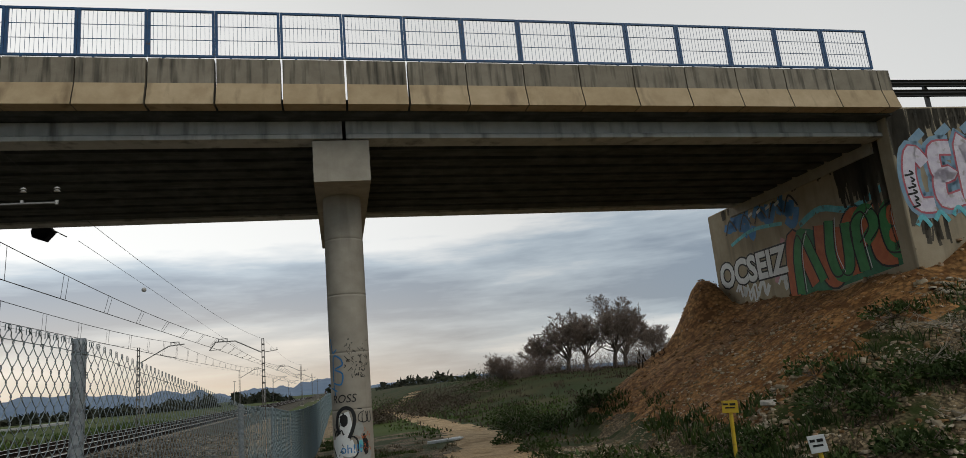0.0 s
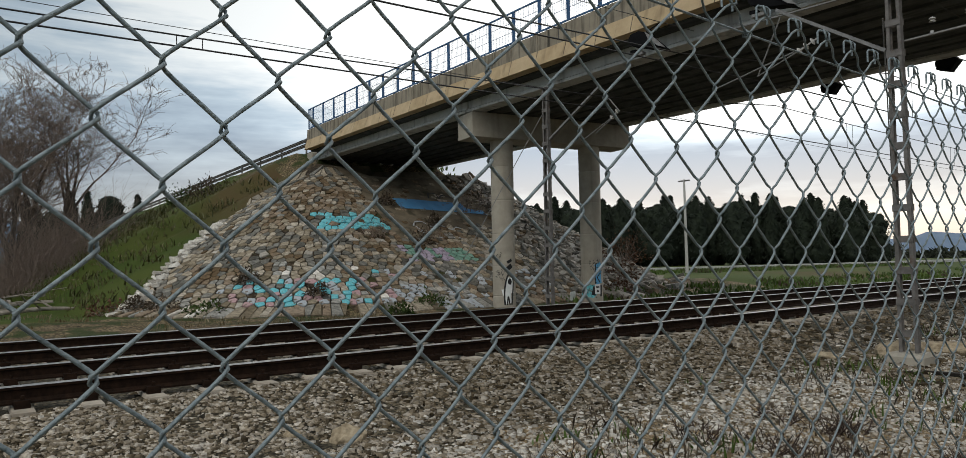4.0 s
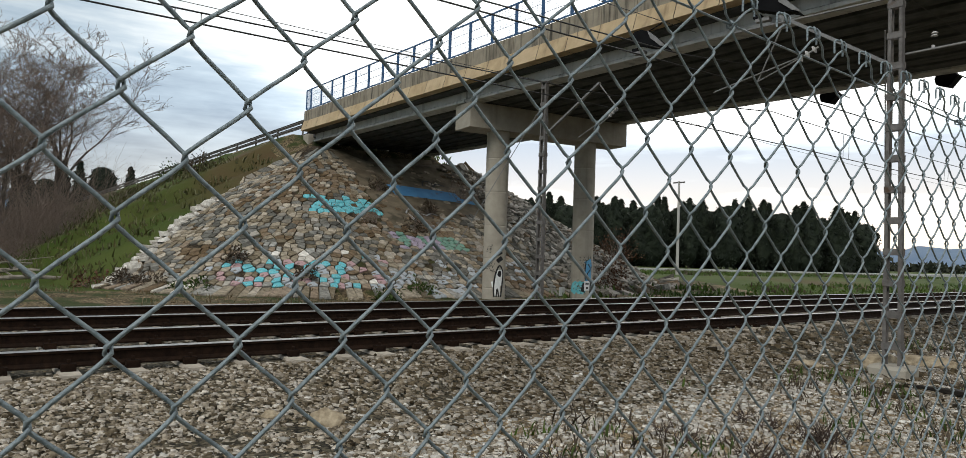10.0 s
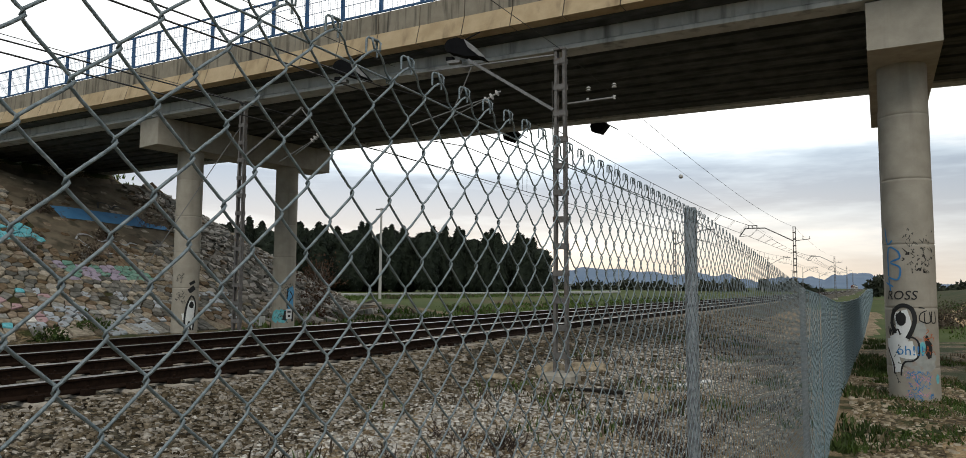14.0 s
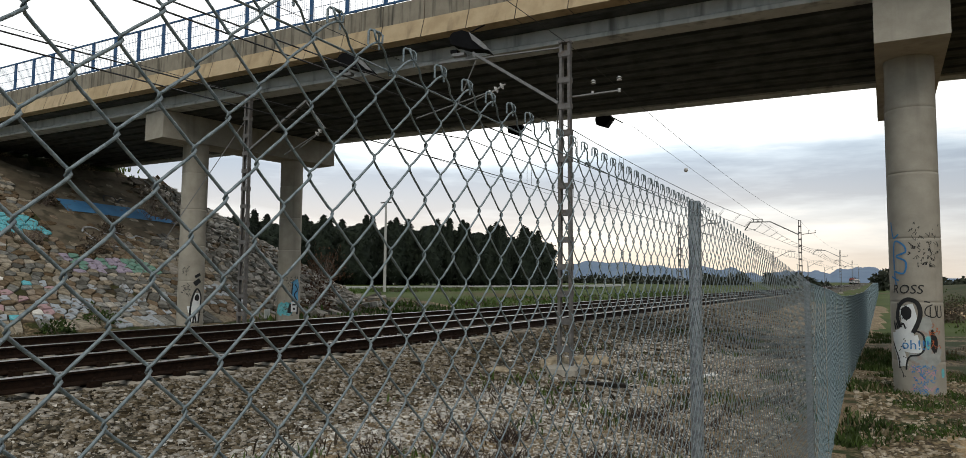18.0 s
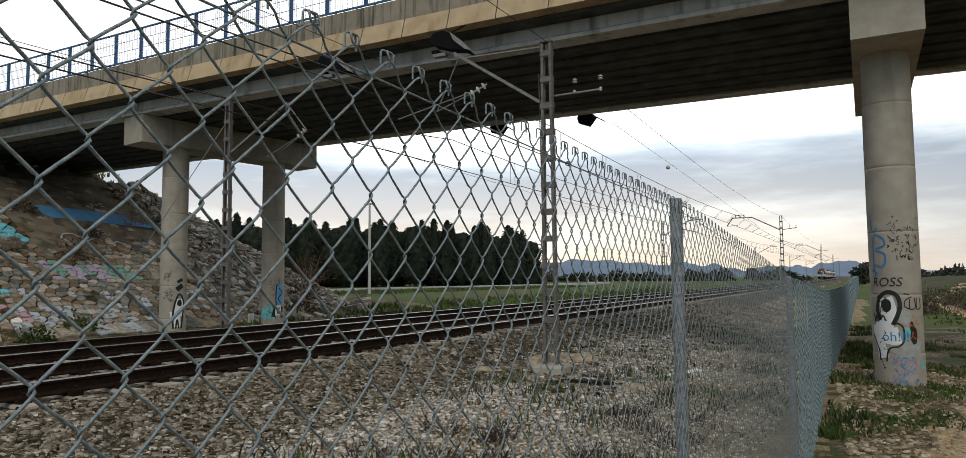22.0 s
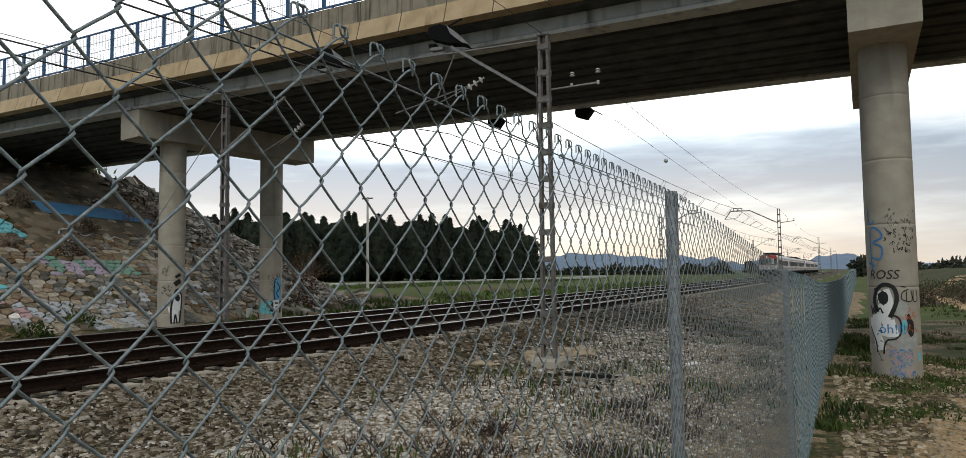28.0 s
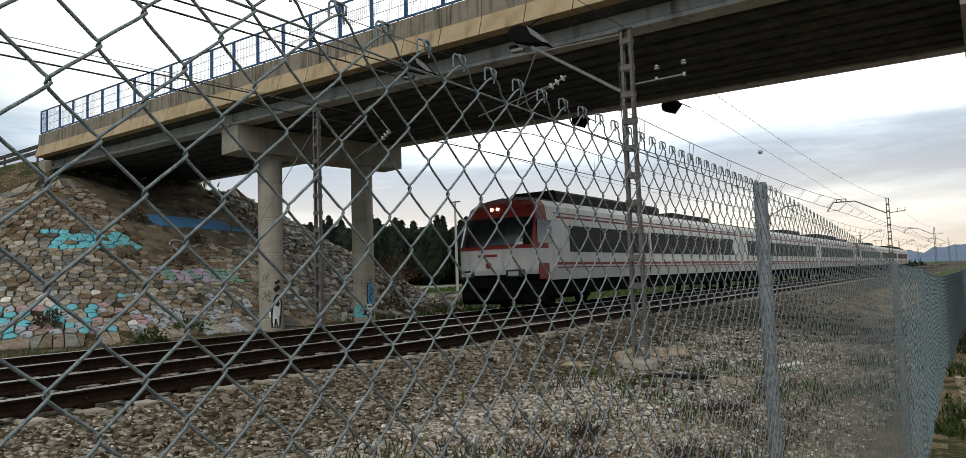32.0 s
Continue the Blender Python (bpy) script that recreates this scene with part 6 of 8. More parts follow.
def build_plants():
    # west, beyond the tracks
    bare_tree(-39.3, -4.2, 13.6, 14, trunk=0.26, depth=2, spread=0.9, upw=0.03, limbs=((0.5, -8.4, 5.6, 0.5), (-1.5, -5.6, 8.4, 0.6), (1.5, -3.4, 9.8, 0.6), (-1, -1.0, 11.4, 0.75), (0.8, 0.8, 11.0, 0.7), (0.5, 4.2, 6.0, 0.5), (2.0, 2.8, 9.0, 0.55), (2.5, -4.4, 6.4, 0.45)), label="tall bare tree with a dark trunk and fine reddish twigs")
    for x, y, h, sd, st in ((-42.5, 1.6, 13.2, 21, 2), (-45.0, 4.8, 13.0, 22, 2), (-44.5, 6.6, 11.5, 23, 1), (-47.5, 2.8, 12.0, 24, 1), (-41.0, 3.6, 10.5, 25, 2)):
        lr = random.Random(sd)
        lm = [(lr.uniform(-2.6, 2.6), lr.uniform(-3.6, 4.4), lr.uniform(5.5, 10.5), lr.uniform(0.42, 0.7)) for q in range(6 + st)]
        bare_tree(x, y, h, sd, trunk=0.22, depth=2, spread=0.9, upw=0.03, limbs=lm, label="bare grey-brown tree in a thicket below the embankment")
    bare_tree(-27.8, -17.3, 5.8, 31, trunk=0.06, depth=4, spread=0.45, upw=0.16, stems=2, label="slender bare sapling in the meadow")
    thicket = ((-38, 4.2, 1.6, 3.2), (-40, 2.0, 1.8, 3.6), (-41, 6.0, 2.0, 3.5), (-37, 1.2, 1.3, 2.2), (-43, -3, 1.8, 3.0), (-44, 0.5, 2.2, 4.0), (-36.2, 3.6, 1.0, 1.6), (-46, 5.5, 2.2, 4.2), (-42, 3.4, 2.0, 4.4), (-48, 0, 2.4, 4.0), (-39.5, 5.2, 1.8, 4.6), (-41.5, 0.2, 1.8, 3.6), (-43.5, 7, 2.0, 5.2), (-38.5, 2.6, 1.5, 2.6))
    brushwood("thicket_brushwood", [(*q, 40 + i) for i, q in enumerate(thicket)], 150, "twig", "dense thicket of bare reddish-brown brushwood")
    shrub(-41.0, 1.2, 2.0, 3.0, 63, "pale_leaf", 1500, "pale blossoming bush in the thicket", 0.22)
    shrub(-39.6, -0.6, 1.0, 1.0, 64, "cypress_leaf", 400, "dark evergreen bush at the foot of the thicket", 0.2)
    shrub(-59, -28.3, 3.0, 4.9, 51, "pale_leaf", 6500, "large pale blossoming bush in the meadow", 0.30)
    for i, (x, y, w, h) in enumerate(((-78, -18.5, 3.6, 2.6), (-66, -13, 2.0, 1.6), (-90, -33, 4, 2.2), (-100, -42, 4, 2.6), (-56, -4.6, 1.6, 1.5))):
        shrub(x, y, w, h, 55 + i, "brown_leaf", 700, "dark rounded thornbush in the meadow", 0.3)
    shrub(-38.6, 12.2, 1.0, 1.0, 61, "brown_leaf", 500, "brown bush at the top of the embankment", 0.14)
    shrub(-45.5, 12.8, 1.1, 1.2, 62, "shrub_leaf", 500, "dark bush on the grass embankment", 0.15)
    # scrub on and below the pitched slope
    for i, (x, y, w, h, m) in enumerate(((-24.6, 9.3, 0.5, 0.5, "brown_leaf"), (-22.4, 11.0, 0.45, 0.45, "brown_leaf"), (-20.5, 14.4, 0.6, 0.5, "shrub_leaf"), (-27.8, 17.0, 0.5, 0.7, "brown_leaf"), (-26.0, 18.6, 0.4, 0.6, "brown_leaf"),
                                         (-24.4, 16.8, 0.6, 0.8, "brown_leaf"), (-21.0, 25.5, 0.9, 1.0, "rust_leaf"), (-22.4, 27.0, 1.2, 1.5, "rust_leaf"), (-23.6, 29, 1.4, 1.7, "rust_leaf"), (-24.6, 30.4, 1.2, 1.9, "rust_leaf"), (-20.0, 24.4, 0.6, 0.7, "rust_leaf"), (-19.6, 12.6, 0.5, 0.35, "shrub_leaf"), (-26.5, 6.0, 0.6, 0.4, "brown_leaf"), (-25.4, 6.6, 0.9, 0.5, "brown_leaf"), (-23.8, 7.6, 0.8, 0.5, "shrub_leaf"), (-27.4, 5.2, 0.8, 0.6, "rust_leaf"))):
        shrub(x, y, w, h, 70 + i, m, 260, "dry scrub growing among the pitching stones", 0.13)
    brushwood("slope_stalks", [(*q, 80 + i) for i, q in enumerate(((-27.2, 21.6, 0.7, 1.2), (-28.6, 22.6, 0.8, 1.1), (-25.2, 15.0, 0.4, 0.9), (-24.8, 17.6, 0.4, 1.0)))], 40, "twig", "dry stalks on the stone slope")
    # the cypress wood
    kinds = [make_cypress(11.6, 1.7, 1, 0.25), make_cypress(10.6, 2.1, 2, 1.0), make_cypress(12.4, 1.4, 3, 0.2), make_cypress(10.0, 2.6, 4, 1.2)]
    rng = random.Random(9)
    spots = []
    for i in range(58):
        t = i / 57
        az = 49.5 - t * 27.5
        r = 118 + rng.uniform(-5, 9) + 12 * t
        spots.append((az, r, 0.62 + 0.38 * min(1, (1 - t) * 3.2) * rng.uniform(0.86, 1.12)))
    for i in range(44):
        t = rng.random()
        spots.append((49 - t * 26, 130 + rng.uniform(-4, 10), rng.uniform(0.72, 0.92)))
    for i, az in enumerate((77.4, 79.2, 80.6, 81.6, 82.6, 83.5, 84.3)):
        spots.append((az, 150 + rng.uniform(-6, 6), 0.62 if i == 1 else rng.uniform(-0.1, 0.25)))
    used = [False] * 4
    for az, r, k in spots:
        x, y = 0.45 - r * math.sin(radians(az)), r * math.cos(radians(az))
        j = rng.randrange(4)
        m = pose(x, y, ground_z(x, y) - (1 - k) * 4.0, 0, 0, rng.uniform(0, 360))
        if not used[j]:
            kinds[j].matrix_basis = m
            used[j] = True
        else:
            copy_thing(kinds[j], m)
    rb = random.Random(23)
    # east, beyond the mound
    for x, y, h, sd, wide in ((29.3, 62.0, 7.2, 91, 2.9), (24.9, 62.5, 6.0, 92, 2.2), (27.2, 64.0, 5.6, 93, 2.2), (31.6, 64.5, 6.2, 94, 2.3), (34.2, 63.5, 4.6, 95, 1.7), (22.6, 64.0, 4.0, 96, 1.5)):
        lr = random.Random(sd)
        lm = []
        for q in range(15):
            a, f = q * 2.4 + lr.uniform(-0.4, 0.4), lr.uniform(0.35, 1.0)
            lm.append((1.35 * wide * f * math.cos(a), 1.35 * wide * f * math.sin(a), h * (0.74 - 0.46 * f * f) * lr.uniform(0.85, 1.05), lr.uniform(0.3, 0.55)))
        bare_tree(x, y, h, sd, trunk=0.21, depth=2, spread=0.85, upw=0.05, limbs=lm, label="bare spreading tree with a broad domed crown on the rise")
    bare_tree(18.3, 62.5, 3.0, 97, trunk=0.13, depth=5, spread=0.85, upw=0.0, stems=3, label="low round bare tree at the edge of the field", first=0.22)
    brushwood("rise_brushwood", [(*q, 400 + i) for i, q in enumerate(((20.4, 62.5, 1.0, 2.6), (21.6, 63, 1.0, 3.0), (22.8, 62.5, 1.1, 2.7), (19.6, 64, 1.0, 2.2), (25.4, 61.5, 1.2, 2.2), (27.6, 62, 1.3, 2.5), (30.6, 61.5, 1.4, 3.2), (31.8, 61, 1.3, 3.6), (17.4, 63, 0.9, 1.6), (33, 61, 1.2, 3.0)))], 120, "twig", "dense bare brushwood below the trees on the rise", 0.45)
    for i, (x, y, w, h, m) in enumerate(((20.5, 71, 2.2, 2.6, "brown_leaf"), (23.5, 70, 1.8, 2.0, "brown_leaf"), (26, 68, 2.4, 2.4, "brown_leaf"), (12, 60, 3.5, 1.4, "brown_leaf"), (9, 64, 3.5, 1.6, "shrub_leaf"), (16, 58, 3, 1.2, "shrub_leaf"), (7, 48, 2.4, 1.3, "brown_leaf"), (11, 52, 2.5, 1.3, "brown_leaf"), (4.6, 44, 1.6, 1.2, "brown_leaf"), (9.5, 68, 3.0, 1.2, "brown_leaf"), (14.4, 73, 4.0, 1.5, "brown_leaf"), (17.6, 64, 3.6, 1.3, "brown_leaf"), (20, 78, 5, 1.6, "shrub_leaf"), (23, 64, 3, 1.4, "brown_leaf"), (11.3, 36, 1.6, 0.7, "shrub_leaf"), (9.8, 25, 1.0, 0.6, "shrub_leaf"), (10.6, 23.4, 0.9, 0.6, "shrub_leaf"), (9.4, 29, 1.2, 0.6, "shrub_leaf"), (10.2, 32, 1.4, 0.7, "shrub_leaf"), (17.5, 19.5, 0.7, 0.9, "shrub_leaf"), (16.2, 23, 0.8, 1.0, "shrub_leaf"))):
        shrub(x, y, w, h * (0.8 if y > 40 else 1.0), 100 + i, m, 1500 if y > 40 else 700, "low scrub in the rough field", 0.13 if y > 40 else 0.12)
    brushwood("trackside_brush", [(rb.uniform(-4.0, -0.4), rb.uniform(3.6, 13.5), 0.22, 0.34, 300 + i) for i in range(34)], 34, "dead_stalk", "dark tangled dead weeds between fence and ballast", 0.9)
    # shrubs on the eastern slope
    rng = random.Random(17)
    for i in range(120):
        x, y = rng.uniform(6.2, 17.5), rng.uniform(6.5, 14.5)
        lx, ly = bridge_xy(x, y)
        if ly > -0.9 or lx < 5 or hnoise(x, y, 2.4, 6) < -0.12:
            continue
        shrub(x, y, rng.uniform(0.3, 0.75), rng.uniform(0.22, 0.5), 130 + i, "shrub_leaf", 340, "low dark green shrub growing on the slope", 0.10)
    for i, (x, y) in enumerate(((7.2, 15.2), (6.4, 16.8), (7.8, 14.0), (6.9, 19.2), (8.2, 24.5), (7.0, 22.4), (9.0, 13.2), (6.0, 13.8), (8.8, 27.5))):
        shrub(x, y, 0.5, 0.35, 180 + i, "shrub_leaf", 300, "green weeds at the foot of the earth slope", 0.10)
    brushwood("branch_pile", [(*q, 200 + i) for i, q in enumerate(((12.2, 10.4, 0.9, 0.9), (13.2, 9.9, 0.9, 1.0), (12.9, 11.2, 0.8, 0.8), (14.2, 10.6, 0.8, 0.9), (11.2, 9.2, 0.7, 0.7)))], 46, "dry_twig", "pile of pale dry branches on the slope", lean=2.2)
    # grass and weeds
    blades("verge_grass", 24000, lambda r, n: tufts(r, n, (0.3, 4.2, 4.5, 24), ok=lambda a, b: a > fence_x(b) + 0.1 and a < road_mid(b) - 1.0), 0.085, 1, "grass", "tufts of green grass and weeds by the pier")
    blades("verge_dry_grass", 9000, lambda r, n: tufts(r, n, (0.6, 9.5, 4.5, 26), ok=lambda a, b: a > fence_x(b) + 0.1 and abs(a - road_mid(b)) > road_half(b) - 0.2), 0.14, 2, "dry_grass", "dry straw-coloured stalks on the bare earth")
    blades("field_grass", 60000, lambda r, n: tufts(r, n, (-40, -14.5, 20, 95), spread=0.3, ok=lambda a, b: off_cone(a, b) and track_xy(a, b)[0] < -17), 0.26, 3, "grass", "rough green grass beyond the tracks", 0.05)
    blades("field_weeds", 16000, lambda r, n: tufts(r, n, (-41, -14.5, 22, 95), spread=0.35, ok=lambda a, b: off_cone(a, b) and track_xy(a, b)[0] < -17 and hnoise(a, b, 5, 44) > 0.0), 0.30, 45, "brown_leaf", "brown dead weeds in the grass beyond the tracks", 0.06)
    blades("meadow_grass", 22000, lambda r, n: tufts(r, n, (-60, -15.5, -30, 10), spread=0.25, ok=lambda a, b: track_xy(a, b)[0] < -45 + 6 * hnoise(a, b, 4, 2)), 0.15, 4, "grass", "short meadow grass west of the line", 0.02)
    blades("meadow_dry_grass", 22000, lambda r, n: tufts(r, n, (-48, -15.5, -22, 12), spread=0.2, ok=lambda a, b: off_cone(a, b) and track_xy(a, b)[0] < -17.4), 0.14, 5, "dry_grass", "dry grass between meadow and tracks", 0.018)
    blades("trackside_weeds", 13000, lambda r, n: tufts(r, n, (-5.8, 0.2, 5, 36), spread=0.12, ok=lambda a, b: hnoise(a, b, 2.2, 12) > 0.02 and a < fence_x(b) - 0.1), 0.15, 6, "brown_leaf", "brown weeds between fence and ballast", 0.010)
    blades("fence_weeds", 9000, lambda r, n: tufts(r, n, (-5.6, 0.9, 4.5, 30), spread=0.12, ok=lambda a, b: hnoise(a, b, 1.7, 14) > 0.12), 0.17, 7, "grass", "green weeds along the foot of the fence", 0.012)
    blades("east_dry_grass", 16000, lambda r, n: tufts(r, n, (6, 34, 18, 72), spread=0.3, ok=lambda a, b: abs(a - road_mid(b)) > road_half(b) + 0.2 and ground_z(a, b) < 3.0 and bridge_xy(a, b)[1] > 9), 0.26, 15, "brown_leaf", "brown dead weeds of the eastern field", 0.03)
    blades("fence_foot_grass", 13000, lambda r, n: tufts(r, n, (0.2, 2.4, 6.0, 34), spread=0.08, ok=lambda a, b: 0.05 < a - fence_x(b) < 0.75), 0.17, 12, "shrub_leaf", "dark weeds along the foot of the fence", 0.014)
    blades("embankment_grass", 32000, lambda r, n: tufts(r, n, (-75, -26, -3, 14), spread=0.3, ok=lambda a, b: bridge_xy(a, b)[0] < bank_edge(bridge_xy(a, b)[1]) and bridge_xy(a, b)[1] < 0.3 and ground_z(a, b) > 0.45), 0.34, 8, "bank_grass", "patchy olive grass on the road embankment", 0.03)
    blades("low_weeds", 16000, lambda r, n: tufts(r, n, (0.4, 5.2, 6.0, 22), spread=0.11, ok=lambda a, b: a > fence_x(b) + 0.15 and hnoise(a, b, 1.1, 33) > 0.05 and abs(a - road_mid(b)) > road_half(b) - 0.1), 0.07, 34, "shrub_leaf", "low dark weeds on the stony earth round the pier", 0.020)
    blades("mound_foot_weeds", 30000, lambda r, n: tufts(r, n, (6.2, 15.5, 10.5, 31), spread=0.14, ok=lambda a, b: 0.03 < ground_z(a, b) < 0.95 and hnoise(a, b, 1.6, 21) > -0.15 and abs(a - road_mid(b)) > road_half(b)), 0.24, 22, "shrub_leaf", "dark green weeds round the foot of the earth slope", 0.022)
    blades("slope_grass", 17000, lambda r, n: tufts(r, n, (5.5, 18, 5, 14), spread=0.1, ok=lambda a, b: bridge_xy(a, b)[1] < -1.0), 0.20, 9, "shrub_leaf", "green weeds covering the slope by the wing wall", 0.014)
    blades("east_field_grass", 30000, lambda r, n: tufts(r, n, (5, 30, 16, 72), spread=0.25, ok=lambda a, b: abs(a - road_mid(b)) > road_half(b) + 0.2 and ground_z(a, b) < 0.35), 0.16, 10, "grass", "rough grass and weeds of the eastern field", 0.035)


build_plants()


def fallen_log(p, q, r, seed):
    rng = random.Random(seed)
    p, q = Vector(p), Vector(q)
    pts = []
    for i in range(9):
        t = i / 8
        pts.append(p.lerp(q, t) + Vector((rng.gauss(0, 0.04), rng.gauss(0, 0.04), 0.10 * math.sin(t * 3.1))))
    V, F = tube(pts, [r * (1 - 0.5 * i / 8) * rng.uniform(0.86, 1.16) for i in range(9)], 9)
    pieces = [(V, F)]
    for k in range(3):
        b = pts[3 + k]
        pieces.append(tube([b, b + Vector((rng.gauss(0, 0.3), rng.gauss(0, 0.4), 0.3)), b + Vector((rng.gauss(0, 0.6), rng.gauss(0, 0.7), rng.uniform(0.2, 0.7)))], [r * 0.45, r * 0.3, r * 0.1], 6))
    V, F = joined(pieces)
    o = raw("fallen_log", V, F, "pale_wood")
    tagged(o, "bleached fallen tree trunk with broken limbs", "log", group="fallen logs")


fallen_log((-34.8, 2.9, 0.30), (-34.4, -2.4, 1.75), 0.36, 1)
fallen_log((-32.5, -4.2, 0.32), (-32.4, -1.6, 0.42), 0.19, 2)
fallen_log((-33.6, -1.2, 1.1), (-33.3, -0.3, 0.3), 0.15, 3)
fallen_log((-30.8, 2.2, 0.32), (-30.5, 5.2, 0.36), 0.10, 4)
fallen_log((-33.6, 2.0, 0.35), (-33.2, 4.4, 0.6), 0.12, 5)

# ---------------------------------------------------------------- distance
# distance haze is mixed into the hills' base colours, bluer and paler outwards
mat("hazy_far_hill", (0.075, 0.132, 0.200), (0.105, 0.165, 0.235), scale=0.01, rough=1.0)
mat("hazy_farther_hill", (0.12, 0.18, 0.27), (0.16, 0.22, 0.31), scale=0.01, rough=1.0)
mat("hazy_foothill", (0.105, 0.140, 0.130), (0.165, 0.195, 0.170), scale=0.012, rough=1.0)
mat("far_trees", (0.026, 0.032, 0.020), (0.060, 0.062, 0.042), scale=0.06, rough=1.0)
mat("far_wall", (0.40, 0.39, 0.37), (0.48, 0.47, 0.45), scale=0.5)


def ridge(name, a0, a1, r, el, rough, seed, material, depth=260, fall=0.4, label="", vary=0.40):
    """A far range: crest height by angle, sloping down towards the eye and away."""
    V, F = [], []
    n = 90
    for i in range(n + 1):
        t = i / n
        az = radians(a0 + (a1 - a0) * t)
        e = el * (1.12 - vary + vary * noise.noise((t * 3.1 + seed, seed, 0)) + rough * noise.noise((t * 14 + seed, 0, seed)) + rough * 0.4 * noise.noise((t * 50, seed, 3)))
        e *= min(1, t / 0.06 + fall) * min(1, (1 - t) / 0.06 + fall)
        h = max(0.5, r * math.tan(radians(max(0.05, e))))
        for rr, z in ((r - depth, -4), (r - depth * 0.45, h * 0.55), (r, h), (r + depth, -4)):
            V.append((-rr * math.sin(az), rr * math.cos(az), z))
    for i in range(n):
        for k in range(3):
            a = i * 4 + k
            F.append((a, a + 4, a + 5, a + 1))
    o = raw(name, V, F, material, smooth=True)
    tagged(o, label, "hills", kind="structure")


ridge("backdrop_west", 66, 156, 2100, 3.32, 0.03, 1.7, "hazy_far_hill", 700, 0.5, "wooded table ridge tinted blue by haze on the western horizon", 0.04)
ridge("backdrop_foothills", 70, 152, 1350, 1.35, 0.10, 5.3, "hazy_foothill", 300, 0.4, "hazy green foothills below the western ridge", 0.20)
ridge("backdrop_north", 6, 32, 2300, 1.60, 0.22, 4.4, "hazy_farther_hill", 500, 0.1, "hills tinted pale blue by haze on the northern horizon")
ridge("backdrop_line", -3.5, 7, 2400, 1.25, 0.20, 7.9, "hazy_farther_hill", 500, 0.1, "low hills tinted blue by haze beyond the line")
ridge("backdrop_east", -60, -3, 1900, 0.5, 0.18, 2.2, "hazy_farther_hill", 400, 0.2, "low hazy hills on the eastern horizon")


def far_belt(a0, a1, r, h, n, seed, label):
    rng = np.random.default_rng(seed)
    az = np.radians(rng.uniform(a0, a1, n))
    rr = r + rng.uniform(-6, 6, n)
    env = 0.55 + 0.45 * np.sin(az * 37 + seed) * np.sin(az * 91)
    z = h * env * rng.random(n) ** 0.7
    x, y = -rr * np.sin(az), rr * np.cos(az)
    g = np.array([ground_z(a, b) for a, b in zip(x, y)])
    V, F = leaf_quads(np.stack([x, y, g + z], -1), r * 0.008, seed + 1)
    stuff("far_hedge", V, F, "far_trees", label, "hedge")


far_belt(6, 26, 260, 3.4, 2200, 1, "dark line of trees along the far fields")
far_belt(98, 128, 300, 1.9, 2600, 2, "dark hedges at the far side of the meadow")
far_belt(-14, -6, 240, 3.0, 500, 3, "dark hedge on the eastern skyline")
far_belt(0.5, 5, 330, 4.5, 420, 4, "clump of dark trees beside the distant line")
far_belt(-3.2, -2.3, 210, 9.0, 260, 5, "dark tree beside the distant fence")

bm = bmesh.new()
rows = []
for x, y, z in ((-36.0, 27.0, 1.0), (-41.0, 45.0, 1.0), (-43.5, 60.0, 1.02), (-42.5, 74.0, 1.02), (-39.5, 86.0, 1.04), (-37.5, 98.0, 1.06), (-37.0, 116.0, 1.08), (-38.5, 140.0, 1.12)):
    rows.append([bm.verts.new(q) for q in ((x + 0.2, y, -0.2), (x + 0.2, y, z), (x - 1.6, y, z), (x - 1.6, y, -0.2))])
for p, q in zip(rows, rows[1:]):
    for i in range(4):
        bm.faces.new((p[i], p[(i + 1) % 4], q[(i + 1) % 4], q[i]))
bm.faces.new(rows[0])
bm.faces.new(rows[-1][::-1])
o = part("boundary_wall", bm, "far_wall")
tagged(o, "long pale concrete wall before the cypress wood", "wall")


def lamp_pole(x, y, h, label):
    th = empty("pole", pose(x, y, ground_z(x, y)), label=label, category="pole", group="poles")
    bm = bmesh.new()
    rod(bm, (0, 0, -0.2), (0, 0, h), 0.13, 10, 0.08)
    part("shaft", bm, "far_wall", th)
    bm = bmesh.new()
    bar(bm, (-0.5, 0, h - 0.1), (0.5, 0, h - 0.1), 0.10)
    part("crossarm", bm, "mast_steel", th)


lamp_pole(-31.6, 46.0, 7.2, "slender pale pole standing in the field")
lamp_pole(-72, -9, 9.0, "wooden line pole behind the thicket")
lamp_pole(27.33, 77.6, 4.6, "line pole on the eastern rise")
for k in range(6):
    lamp_pole(-60 + k * 9, 150 + k * 34, 9, "distant street light pole along the road")


